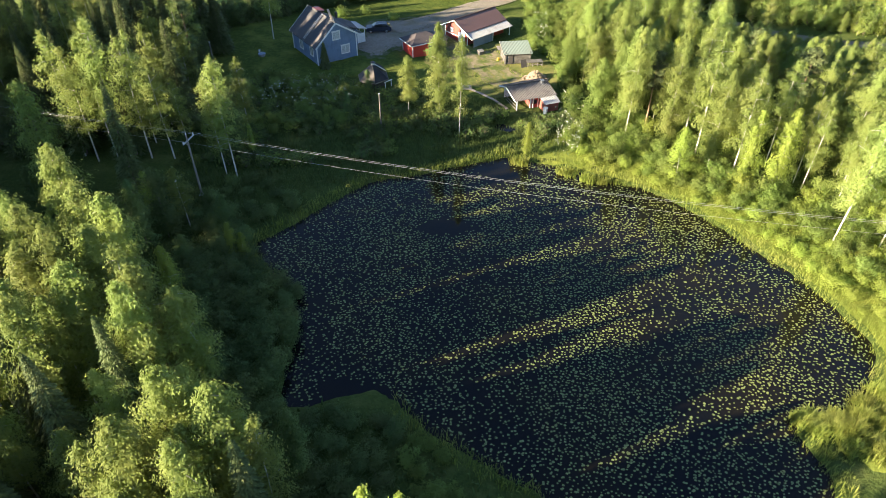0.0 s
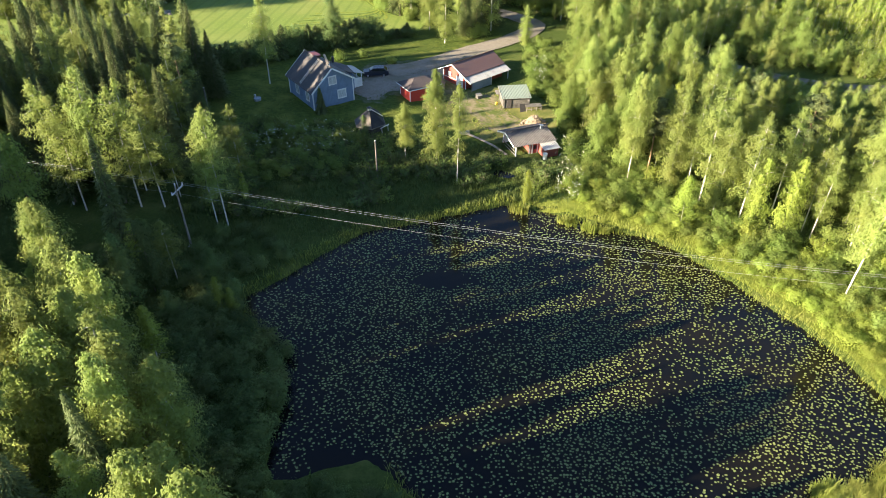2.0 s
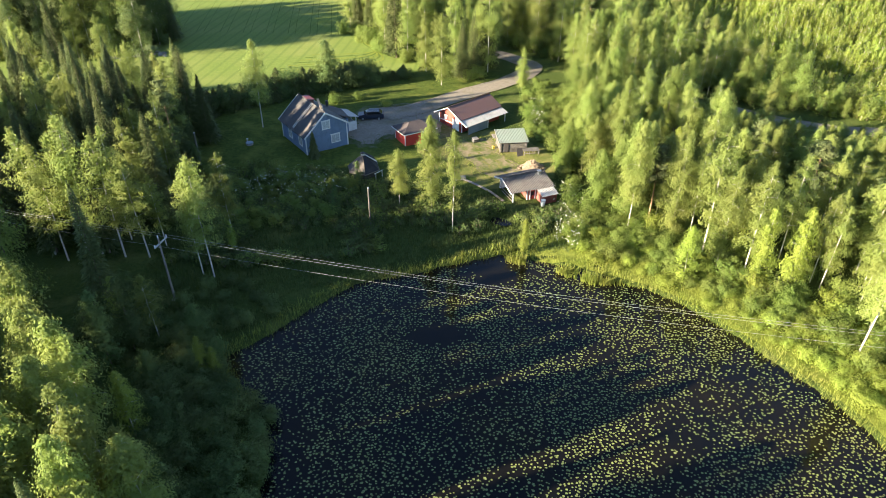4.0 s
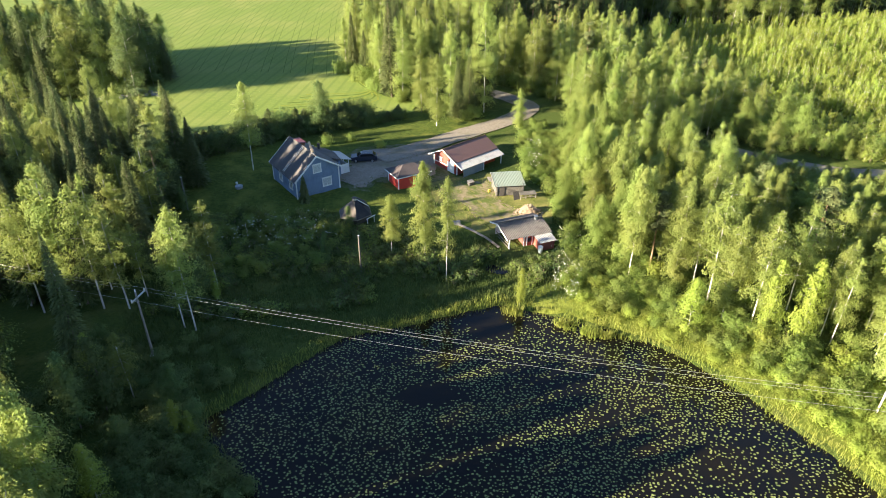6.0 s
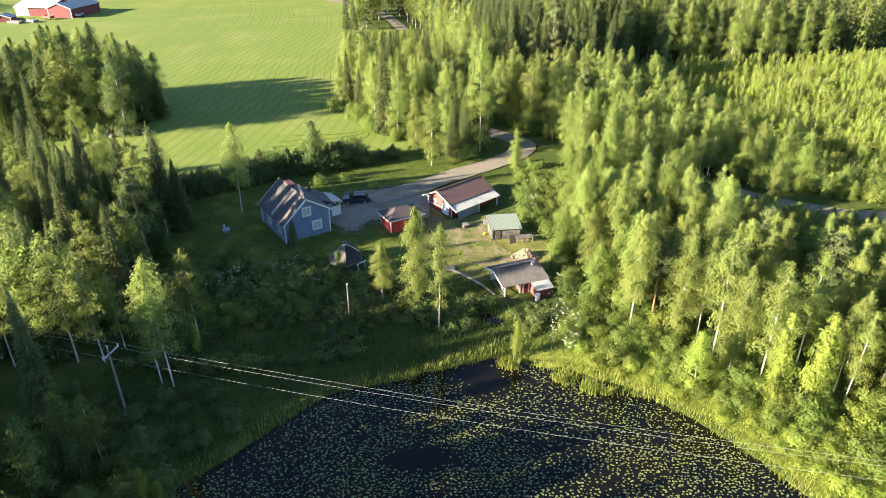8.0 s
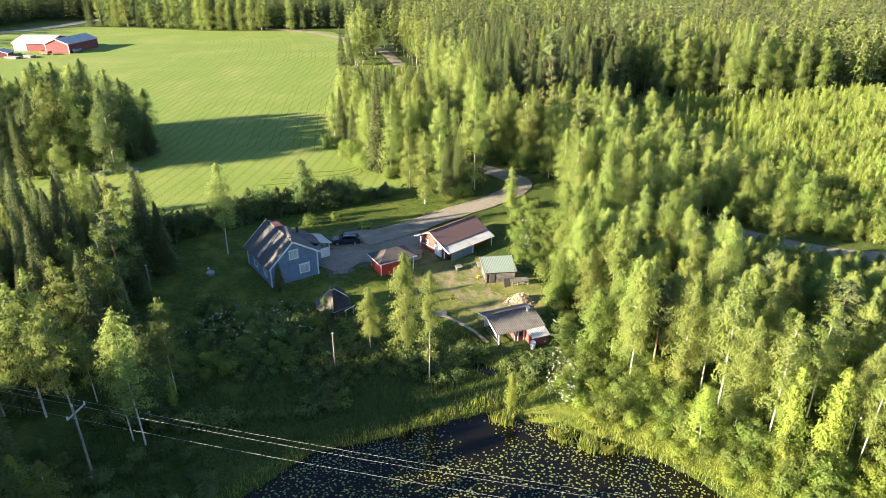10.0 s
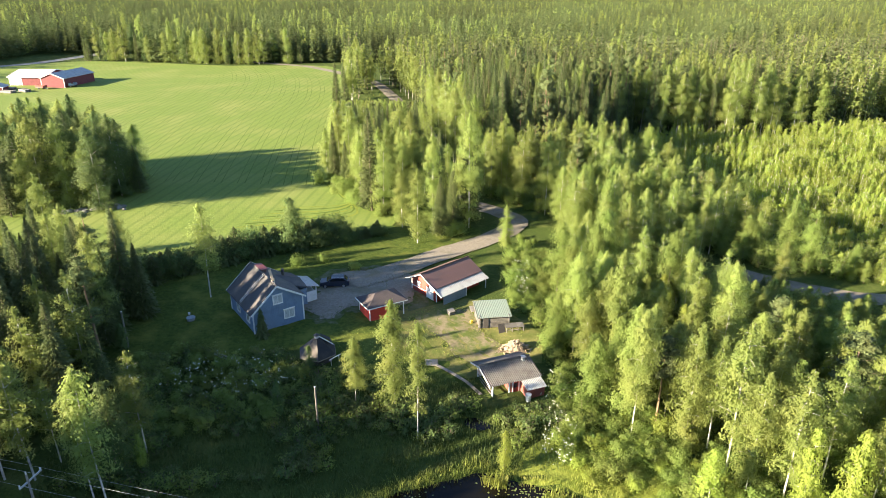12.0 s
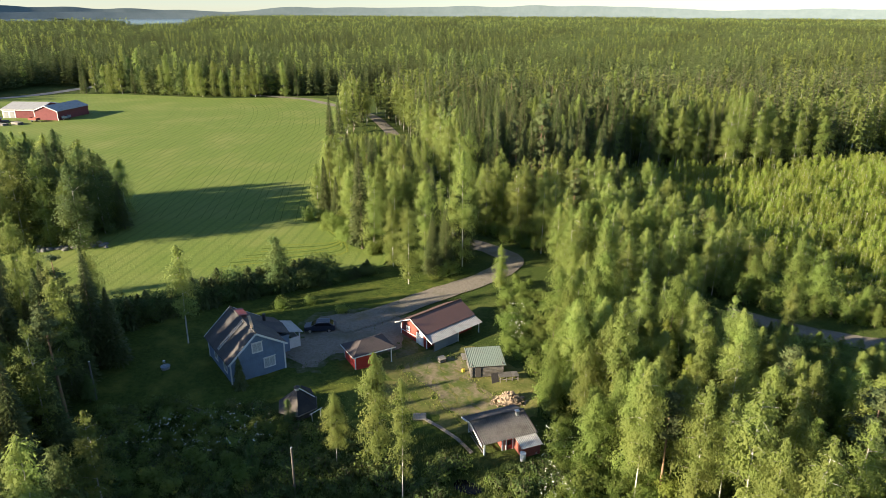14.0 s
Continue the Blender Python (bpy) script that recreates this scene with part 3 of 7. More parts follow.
def pine(H, R, seed, n=1200, size=0.34, low=0.5, **_):
    """A pine: bare reddish stem, open rounded crown of needle clumps."""
    r = np.random.default_rng(seed)
    path, rad = stem_of(H, 0.013 * H, r, 0.3)
    limbs = 26
    q = np.sort(r.uniform(0, 1, limbs))
    z0, ang = H * (low + (0.98 - low) * q), np.arange(limbs) * 2.4 + r.uniform(-0.4, 0.4, limbs)
    reach = R * (0.55 + 0.7 * np.sin(np.pi * (0.2 + 0.75 * q))) * (1.08 - q) ** 0.3 * r.uniform(0.6, 1.05, limbs) * 0.8
    base = on_stem(path, z0)
    pieces = [tube(path, rad, 7)]
    for i in range(limbs):
        s = np.array([0, 0.5, 0.95])
        p = base[i] + np.column_stack([np.cos(ang[i]) * reach[i] * s, np.sin(ang[i]) * reach[i] * s, reach[i] * 0.45 * s])
        pieces.append(tube(p, [0.05, 0.03, 0.012], 3))
    pick = r.integers(0, limbs, n)
    s = np.round(r.uniform(0.35, 1, n) * 3) / 3
    c = base[pick] + np.column_stack([np.cos(ang[pick]) * reach[pick] * s, np.sin(ang[pick]) * reach[pick] * s, reach[pick] * 0.45 * s])
    c = c + r.normal(0, 0.28, (n, 3)) * (1, 1, 0.6)
    out = c - on_stem(path, np.clip(c[:, 2], 0, H)) + (0, 0, 1.0)
    return joined(pieces), sprays(c, size, r, 0.0, out)


def bush(H, R, seed, n=260, size=0.26, **_):
    """A many-stemmed bush or thicket of saplings."""
    r = np.random.default_rng(seed)
    stems = 7
    ang, lean = np.arange(stems) * 2.4 + r.uniform(-0.4, 0.4, stems), r.uniform(0.15, 0.8, stems)
    tall = H * r.uniform(0.6, 1.0, stems)
    pieces = []
    for a, l, h in zip(ang, lean, tall):
        s = np.linspace(0, 1, 4)
        pieces.append(tube(np.column_stack([np.cos(a) * l * R * s, np.sin(a) * l * R * s, h * s]), 0.03 * (1.1 - s), 4))
    pick, s = r.integers(0, stems, n), r.uniform(0.15, 1.0, n)
    c = np.column_stack([np.cos(ang[pick]) * lean[pick] * R * s, np.sin(ang[pick]) * lean[pick] * R * s, tall[pick] * s])
    fat = (0.30 * R * np.sin(np.pi * np.clip(s * 0.85 + 0.12, 0, 1)) + 0.08)[:, None]
    c = c + r.normal(size=(n, 3)) * fat * (1, 1, 0.7)
    c[:, 2] = np.abs(c[:, 2])
    return joined(pieces), sprays(c, size, r, 0.0, c - (0, 0, H * 0.25))


def plant(name, made, bark, leaf, label, category, group):
    """One plant as a thing: an Empty with its trunk and its crown."""
    (tv, tf), leaves = made
    root = tagged(new(name), label, category, group)
    link_mesh("trunk" if category == "tree" else "stem", tv, tf, bark, root, True)
    link_mesh("crown" if category == "tree" else "foliage", leaves, threes(leaves), leaf, root)
    return root


B_LABEL = "birch tree with white trunk and light green crown"
S_LABEL = "dark green spruce tree with drooping boughs"
MASTERS = {
    "birch": [plant("birch_tree", birch(14, 2.5, 11 + k, 10500, 0.12 + 0.08 * (k % 3), 0.114, 60), BARK_BIRCH, LEAF_BIRCH, B_LABEL, "tree", "birches round the pond") for k in range(6)],
    "slim": [plant("birch_tree", birch(14, 2.0, 31 + k, 4600, 0.30, 0.106, 40), BARK_BIRCH, LEAF_BIRCH, "slender birch with a thin high crown", "tree", "birches round the pond") for k in range(4)],
    "young": [plant("birch_tree", birch(7, 1.25, 51 + k, 3800, 0.08, 0.094, 46), BARK_BIRCH, LEAF_YOUNG, "young birch with fresh bright green leaves", "tree", "young birches") for k in range(3)],
    "alder": [plant("alder_tree", birch(9, 1.9, 71 + k, 6000, 0.06, 0.11, 54), BARK_DARK, LEAF_SHADY, "alder tree with dark green bushy crown, shade in its colour", "tree", "alders on the bank") for k in range(3)],
    "rowan": [plant("rowan_tree", birch(9, 2.3, 191 + k, 8400, 0.02, 0.112, 66), BARK_DARK, LEAF_BUSH, "leafy bright green deciduous tree, bushy to the ground", "tree", "leafy bank trees") for k in range(3)],
    "spruce": [plant("spruce_tree", spruce(15, 2.3, 91 + k, 6800), BARK_DARK, LEAF_SPRUCE, S_LABEL, "tree", "spruces") for k in range(3)],
    "pine": [plant("pine_tree", pine(14, 2.4, 111 + k, 4600, 0.165), BARK_PINE, LEAF_PINE, "pine tree with reddish trunk and open crown", "tree", "pines") for k in range(2)],
    "bush": [plant("willow_bush", bush(2.6, 1.6, 131 + k, 1550, 0.11), BARK_DARK, LEAF_BUSH, "leafy green willow bush on the bank", "bush", "bushes") for k in range(4)],
    "shrub": [plant("young_shrub", bush(1.6, 1.1, 186 + k, 1000, 0.086), BARK_DARK, LEAF_YOUNG, "bright yellow-green shrub on the sunny bank", "bush", "sunny shrubs") for k in range(3)],
    "thicket": [plant("alder_bush", bush(2.6, 1.9, 181 + k, 1550, 0.115), BARK_DARK, LEAF_SHADY, "alder bush with shade put into its dark green leaves", "bush", "alder bushes") for k in range(3)],
    "far_birch": [plant("birch_tree", birch(20, 3.3, 141 + k, 9000, 0.08, 0.132, 70, False), BARK_BIRCH, LEAF_BIRCH, B_LABEL, "tree", "birches at the wood's edge") for k in range(4)],
    "far_spruce": [plant("spruce_tree", spruce(18, 2.6, 161 + k, 7600), BARK_DARK, LEAF_SPRUCE, S_LABEL, "tree", "spruces") for k in range(3)],
    "hedge_spruce": [plant("spruce_tree", spruce(3.6, 1.35, 171 + k, 700, 0.24, 0.02), BARK_DARK, LEAF_SPRUCE, S_LABEL, "tree", "hedge spruces") for k in range(3)],
}
TALL = {"birch": 14, "slim": 14, "young": 7, "alder": 9, "rowan": 9, "spruce": 15, "pine": 14, "bush": 2.6, "far_birch": 20, "far_spruce": 18, "thicket": 2.6, "shrub": 1.6, "hedge_spruce": 3.6}
USED = set()


def grow(kind, x, y, h, wide=1.0, label=""):
    """Set a plant of that kind and height on the land."""
    k = int(rng.integers(0, len(MASTERS[kind])))
    s = h / TALL[kind]
    m = pose(x, y, lay(x, y) - 0.05, 0, 0, rng.uniform(0, 360)) @ Matrix.Diagonal((s ** 0.6 * wide, s ** 0.6 * wide, s, 1))
    ob = MASTERS[kind][k]
    if (kind, k) in USED:
        ob = copy_thing(ob, m)
    USED.add((kind, k))
    ob.matrix_basis = m
    if label:
        tagged(ob, label)
    return ob


def scatter(edge, gap, seed):
    e = np.array(edge, float)
    r = np.random.default_rng(seed)
    x, y = np.meshgrid(np.arange(e[:, 0].min(), e[:, 0].max(), gap), np.arange(e[:, 1].min(), e[:, 1].max(), gap))
    x = x + (np.arange(len(x))[:, None] % 2) * gap / 2
    x, y = x.ravel() + r.uniform(-0.42, 0.42, x.size) * gap, y.ravel() + r.uniform(-0.42, 0.42, x.size) * gap
    ok = inside(e, x, y)
    return x[ok], y[ok]


WIRE_LINE = [(-43.5, 70.5), (-29.3, 66.2), (13.3, 57.8), (38, 52.7), (60, 48)]
LEFT_BANK = [(-72, 12), (-4, 10), (-3, 19), (-10, 24), (-15, 29), (-19, 35), (-22, 44), (-25, 50), (-30, 57), (-38, 63), (-72, 68)]
LEFT_MID = [(-72, 73), (-48, 76), (-40, 80), (-39, 90), (-40, 98), (-45, 104), (-54, 112), (-60, 116), (-72, 114)]
FRINGE = [(-39, 82), (-35, 84), (-34.5, 98), (-37, 104), (-43, 109), (-50, 113), (-47, 106), (-41, 99)]
RIGHT_BANK = [(20, 96), (24, 85), (31, 78), (38, 72), (45, 64), (49, 55), (50, 46), (52, 38), (66, 34), (66, 98), (48, 106), (22, 108)]
WOOD_EDGE = [(-22, 172), (-11, 153), (-4, 147), (4, 139), (9, 136), (15, 146), (14, 160), (4, 182), (-8, 190), (-24, 190)]
COPSE = [(-61, 152), (-80, 146), (-104, 144), (-108, 170), (-90, 184), (-66, 176), (-60, 162)]

# trees that stand out one by one, and some added to cast shade
for kind, x, y, h, wide in (
        ("slim", 2.5, 80.8, 14.6, 0.78), ("birch", -0.3, 86.1, 14.0, 0.92), ("birch", -4.8, 86.1, 9.0, 0.85), ("young", 11.4, 75.9, 5.2, 0.8), ("alder", -13.3, 84.5, 4.6, 0.7),
        ("slim", -41.6, 75.3, 18.4, 1.2), ("slim", -45.2, 73.9, 15.5, 1.2), ("slim", -43.0, 74.8, 16.5, 1.1), ("slim", -38.4, 74.6, 16.4, 1.25), ("slim", -35.4, 74.6, 14.2, 1.25), ("slim", -34.2, 77.2, 10.2, 1.1), ("slim", -47.6, 75.4, 17, 1.2),
        # the alders of this row stand for shaded birches, darkened by leaf colour
        ("slim", -26.0, 78.7, 12.4, 1.05), ("alder", -27.6, 75.4, 11.0, 1.0), ("alder", -30.7, 57.8, 9.0, 1.05), ("alder", -32.2, 55.6, 9.2, 1.05), ("slim", -28.8, 59.6, 8.2, 1.2), ("young", -21.2, 54.3, 3.6, 0.8),
        ("slim", -26.1, 70.4, 16.0, 1.05), ("slim", -27.6, 71.0, 13.4, 1.0), ("young", -25.3, 76.1, 4.4, 0.7), ("slim", -29.0, 110.0, 14.7, 1.2),
        ("alder", -21.0, 129.7, 9.8, 1.4), ("alder", -16.1, 131.5, 5.4, 1.7), ("far_birch", 10.7, 141.2, 22.0, 1.0), ("far_birch", 1.0, 133.2, 14.0, 1.05), ("far_birch", -2.2, 141.5, 12.0, 0.95),
        ("far_spruce", 5.2, 137.6, 11.5, 1.1), ("far_spruce", 7.6, 141.0, 13.0, 1.0), ("far_birch", 3.6, 143.0, 18.0, 0.95), ("birch", 16.6, 129.6, 8.6, 0.8), ("far_birch", 20.0, 163.5, 15.0, 0.95), ("far_birch", 25.0, 161.0, 15.0, 0.9),
        ("far_birch", 26.5, 148.5, 17.0, 0.95), ("far_birch", 3.4, 176.0, 17.0, 0.95), ("far_birch", 1.0, 184.0, 16.5, 0.95), ("far_birch", 0.2, 193.0, 15.5, 0.95), ("far_birch", 48.5, 141.0, 14.5, 0.85),
        # this row's birches are added to shade the pond, the next row's spruces the roof
        ("far_birch", -41.3, 110.0, 14.0, 1.0), ("far_spruce", -36.2, 104.2, 11.0, 1.1), ("far_birch", -49.5, 112.0, 14.0, 1.0), ("far_birch", -58.0, 121.0, 16.0, 0.9), ("birch", -31.5, 46.0, 14.5, 1.1), ("birch", -35.0, 43.4, 14.5, 1.1), ("birch", -38.2, 46.4, 14.0, 1.1), ("birch", -28.6, 41.6, 14.0, 1.05), ("birch", -33.0, 39.0, 14.0, 1.1), ("birch", -40.0, 41.0, 14.0, 1.1), ("birch", -42.5, 47.0, 14.0, 1.1), ("birch", -33.4, 49.4, 13.0, 1.05),
        ("far_spruce", -55.0, 103.5, 16.0, 1.1), ("far_spruce", -41.6, 99.6, 15.5, 1.15), ("far_spruce", -43.2, 103.4, 15.0, 1.15), ("far_spruce", -43.5, 95.5, 16.0, 1.15), ("far_spruce", -46.5, 99.5, 16.5, 1.2), ("far_spruce", -39.4, 93.5, 12.5, 1.15), ("far_spruce", -38.6, 97.4, 12.0, 1.15), ("birch", 26, 81.6, 15.2, 0.9), ("birch", 31, 79.3, 15.2, 0.85), ("slim", 33.5, 79.3, 13.8, 1),
        ("slim", 34.2, 76, 17, 1.2), ("birch", 34.9, 73, 13.6, 0.9), ("young", 29.8, 69.8, 7.6, 1.2), ("slim", 37.4, 71, 15, 1.1), ("young", 38.3, 69.4, 10, 1.0),
        ("young", 41.1, 68, 11, 1.0), ("pine", 48.5, 81.5, 12.5, 1.2), ("birch", 56.1, 111.5, 9.5, 0.8), ("slim", 44.4, 57.6, 17.5, 1.1),
        ("birch", -17.5, 26.1, 15, 1), ("birch", -13.9, 24.6, 15, 1.1), ("birch", -18.7, 22.3, 15, 1), ("birch", -28.5, 44.4, 15, 1), ("birch", -36.3, 52.6, 15, 1),
        ("birch", -23.2, 36.4, 14.5, 1), ("young", -26, 46.2, 8.0, 1), ("spruce", -26.2, 27.2, 15, 0.9), ("young", -4.6, 20.6, 11, 0.8), ("young", -2.5, 20.0, 11, 0.7),
        ("alder", -11, 28.0, 8.5, 0.8), ("young", -22.5, 54.6, 4.8, 0.8), ("slim", -24.6, 38.0, 15.0, 1.1)):
    grow(kind, x, y, h, wide)

taken = [np.array([(o.location.x, o.location.y) for o in bpy.data.objects if o.type == "EMPTY"])]


def fill(edge, gap, seed, kinds, tall, clear=2.2):
    """Fill a stand of trees; kinds: chances by kind."""
    x, y = scatter(edge, gap, seed)
    r = np.random.default_rng(seed + 1)
    names, p = list(kinds), np.array(list(kinds.values()), float)
    for a, b in zip(x, y):
        if np.hypot(taken[0][:, 0] - a, taken[0][:, 1] - b).min() < clear or away(WIRE_LINE, a, b) < 2.6 or away(TRACK, a, b) < 4.0 or away(DRIVE, a, b) < 4.5:
            continue
        kind = names[r.choice(len(names), p=p / p.sum())]
        limit = 0.34 * float(away(TRACK, a, b)) + 1.0 if 42 < a < 84 and b < 122 else 99.0
        grow(kind, a, b, min(limit, 99.0) if limit < 3 else min(limit, tall * r.uniform(0.68, 1.12) * {"young": 0.55, "alder": 0.55, "rowan": 0.62, "bush": 0.2}.get(kind, 1.0)), r.uniform(0.85, 1.1))


NEAR_LEFT = [(-44, 12), (-4, 10), (-3, 19), (-10, 24), (-15, 29), (-19, 35), (-22, 41), (-26, 46), (-34, 50), (-47, 53), (-46, 40)]
# WEST lies mostly out of view; its trees are added to cast shadows
WEST = [(-82, 6), (-45, 6), (-48, 40), (-48, 53), (-56, 66), (-82, 69)]
fill(NEAR_LEFT, 3.7, 21, {"birch": 5, "slim": 1.2, "spruce": 1.0, "alder": 1.4}, 14.0, 2.0)
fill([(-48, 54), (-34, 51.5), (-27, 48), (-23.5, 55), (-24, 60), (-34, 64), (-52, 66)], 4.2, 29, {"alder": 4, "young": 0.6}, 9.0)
# tall spruces at the left edge of view, added to shade their neighbours
fill([(-57, 78), (-58, 94), (-64, 98), (-74, 94), (-72, 78)], 3.4, 33, {"far_spruce": 5, "far_birch": 1}, 20.5)
taken[0] = np.array([(o.location.x, o.location.y) for o in bpy.data.objects if o.type == "EMPTY"])
fill(LEFT_MID, 3.7, 22, {"far_spruce": 4.4, "far_birch": 1.4, "alder": 1.2}, 15.0)
# a denser, taller stand added so that the house roof lies in shade
fill([(-54, 80), (-40.5, 82), (-39.5, 97), (-46, 101), (-56, 98)], 4.0, 32, {"far_spruce": 3, "far_birch": 1}, 17.3, 1.4)
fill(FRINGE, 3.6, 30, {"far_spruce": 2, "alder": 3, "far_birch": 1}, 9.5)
fill([(19, 95), (22, 87), (26, 83), (31, 86), (33, 95), (31, 108), (22, 110)], 3.3, 31, {"rowan": 4, "birch": 1.0}, 14.5)
taken[0] = np.array([(o.location.x, o.location.y) for o in bpy.data.objects if o.type == "EMPTY"])
fill(RIGHT_BANK, 3.3, 23, {"birch": 3.6, "slim": 2.8, "young": 2.8, "pine": 0.4, "rowan": 1.8}, 13.0)
fill([(-22, 175), (-10, 154), (-3.5, 148), (2, 147), (2, 158), (-6, 172), (-14, 186), (-23, 190)], 4.2, 24, {"far_birch": 6, "far_spruce": 0.5}, 15.5)
fill([(3, 142), (7, 141.5), (12, 144), (13, 152), (8, 168), (4, 182), (-12, 188), (-4, 172), (3, 158)], 4.4, 27, {"far_birch": 6, "far_spruce": 1.2}, 17.0)


# ---- woods too deep to count ----
def stand(name, templates, x, y, h, leaf, bark, seed, label, ground_of=None, wide=1.0):
    """A wood as one mesh of leaves and one of stems, from a few templates set at many places."""
    r = np.random.default_rng(seed)
    z = land(x, y) if ground_of is None else ground_of(x, y)
    pick = r.integers(0, len(templates), len(x))
    root = tagged(new(name), label, "forest", kind="stuff")
    crowns, stems, faces, count = [], [], [], 0
    for k, (H, leaves, (tv, tf)) in enumerate(templates):
        sel = np.where(pick == k)[0]
        if not len(sel):
            continue
        s = (h[sel] / H)[:, None]
        a = r.uniform(0, 6.283, len(sel))[:, None]
        w = s ** 0.7 * r.uniform(0.85, 1.15, (len(sel), 1)) * wide

        def put(v):
            px, py = v[None, :, 0] * w, v[None, :, 1] * w
            return np.stack([px * np.cos(a) - py * np.sin(a) + x[sel, None], px * np.sin(a) + py * np.cos(a) + y[sel, None], v[None, :, 2] * s + z[sel, None]], 2)
        crowns.append(put(leaves).reshape(-1, 3))
        if tv is not None:
            stems.append(put(tv).reshape(-1, 3))
            faces.append((tf[None] + (np.arange(len(sel)) * len(tv))[:, None, None]).reshape(-1, 4) + count)
            count += len(sel) * len(tv)
    v = np.vstack(crowns)
    tagged(link_mesh("crowns", v, threes(v), leaf, root), kind="stuff")
    if stems:
        tagged(link_mesh("trunks", np.vstack(stems), np.vstack(faces), bark, root), kind="stuff")
    return root


def simple(make, H, R, seed, n, size, low, sides=3):
    """A coarser tree for the far wood."""
    if make is birch:
        _, leaves = birch(H, R, seed, n, low, size, max(10, n // 7), False, 1.5)
    else:
        _, leaves = make(H, R, seed, n=n, size=size, low=low)
    if not sides:
        return H, leaves, (None, None)
    path = np.array([(0, 0, 0), (0.1, 0, H * 0.5), (0.1, 0.1, H * 0.9)])
    return H, leaves, tube(path, [0.0065 * H, 0.0045 * H, 0.002 * H], sides)


def wood_tree(H, made, bark, leaf):
    """One mesh of stem and leaves, to be shared by many trees of a wood."""
    (tv, tf), leaves = made
    stem = np.vstack([tf[:, (0, 1, 2)], tf[:, (0, 2, 3)]])
    ob = link_mesh("tree", np.vstack([tv, leaves]), np.vstack([stem, threes(leaves) + len(tv)]), bark)
    me = ob.data
    bpy.data.objects.remove(ob)
    me.materials.append(leaf)
    me.polygons.foreach_set("material_index", np.repeat(np.array([0, 1], np.int32), [len(stem), len(leaves) // 3]))
    return H, me


def grove(name, trees, x, y, h, label, seed, wide=1.0):
    """A wood of single trees that share a few meshes, under one root."""
    r = np.random.default_rng(seed)
    root = tagged(new(name), label, "forest", kind="stuff")
    for a, b, c, z in zip(x, y, h, land(x, y)):
        H, me = trees[int(r.integers(0, len(trees)))]
        ob = new("tree", me)
        ob.parent = root
        w = (c / H) ** 0.65 * r.uniform(0.85, 1.15) * wide
        ob.matrix_basis = pose(a, b, z - 0.05, r.normal(0, 1.2), r.normal(0, 1.2), r.uniform(0, 360)) @ Matrix.Diagonal((w, w, c / H, 1))
    return root


WOOD_BIRCH = [wood_tree(18, birch(18, 2.9, 201 + k, 6800, 0.10 + 0.05 * (k % 3), 0.126, 64), BARK_BIRCH, LEAF_BIRCH) for k in range(5)]
WOOD_ASPEN = [wood_tree(14, birch(14, 2.7, 206 + k, 6400, 0.06, 0.13, 60, True, 1.2), BARK_DARK, LEAF_BUSH) for k in range(3)]
# every other copse birch gets dark leaves, the copse's shade in their colour
COPSE_BIRCH = [wood_tree(16, birch(16, 3.2, 261 + k, 7600, 0.03, 0.14, 74, True, 1.25), BARK_BIRCH, LEAF_SHADY if k % 2 else LEAF_BIRCH) for k in range(4)]
WOOD_SPRUCE = [wood_tree(20, spruce(20, 2.5, 211 + k, 3600, 0.3, 0.08), BARK_DARK, LEAF_SPRUCE) for k in range(5)]
WOOD_PINE = [wood_tree(18, pine(18, 2.2, 216 + k, 4200, 0.14, 0.42), BARK_PINE, LEAF_PINE) for k in range(2)]
def sapling_group(seed):
    """Four or five saplings standing close, as one mesh."""
    q = np.random.default_rng(seed)
    stems, crowns = [], []
    for k in range(5):
        stem, leaves = birch(5, 1.0, seed + 10 * k, 520, 0.03, 0.12, 22, False) if q.random() < 0.7 else bush(3.2, 1.1, seed + 10 * k, 420, 0.12)
        at, w, h = (*q.uniform(-1.75, 1.75, 2), 0.0), q.uniform(0.75, 1.1), q.uniform(0.55, 1.15)
        stems.append((stem[0] * (w, w, h) + at, stem[1]))
        crowns.append(leaves * (w, w, h) + at)
    return joined(stems), np.vstack(crowns)


SAPLINGS = [wood_tree(5, sapling_group(221 + k), BARK_BIRCH, LEAF_YOUNG) for k in range(6)]
UNDER = [wood_tree(4.5, bush(4.5, 1.8, 281 + k, 900, 0.13), BARK_DARK, LEAF_BUSH) for k in range(4)]

PLANTATION = [(60, 142), (63, 132), (68, 121), (76, 116), (120, 116), (175, 150), (190, 240), (150, 234), (124, 225), (94, 218), (69, 217), (50, 211), (44, 196), (54, 178), (60, 162)]
YARD_ALL = [(-36, 88), (-37, 117), (-27, 131), (-14, 138), (4, 141), (12, 138), (16, 128), (20, 110), (21, 96), (22, 76), (-30, 76)]
VERGE = [(11, 136), (15, 125), (20, 124), (24, 134), (27, 142), (24, 152), (16, 150)]


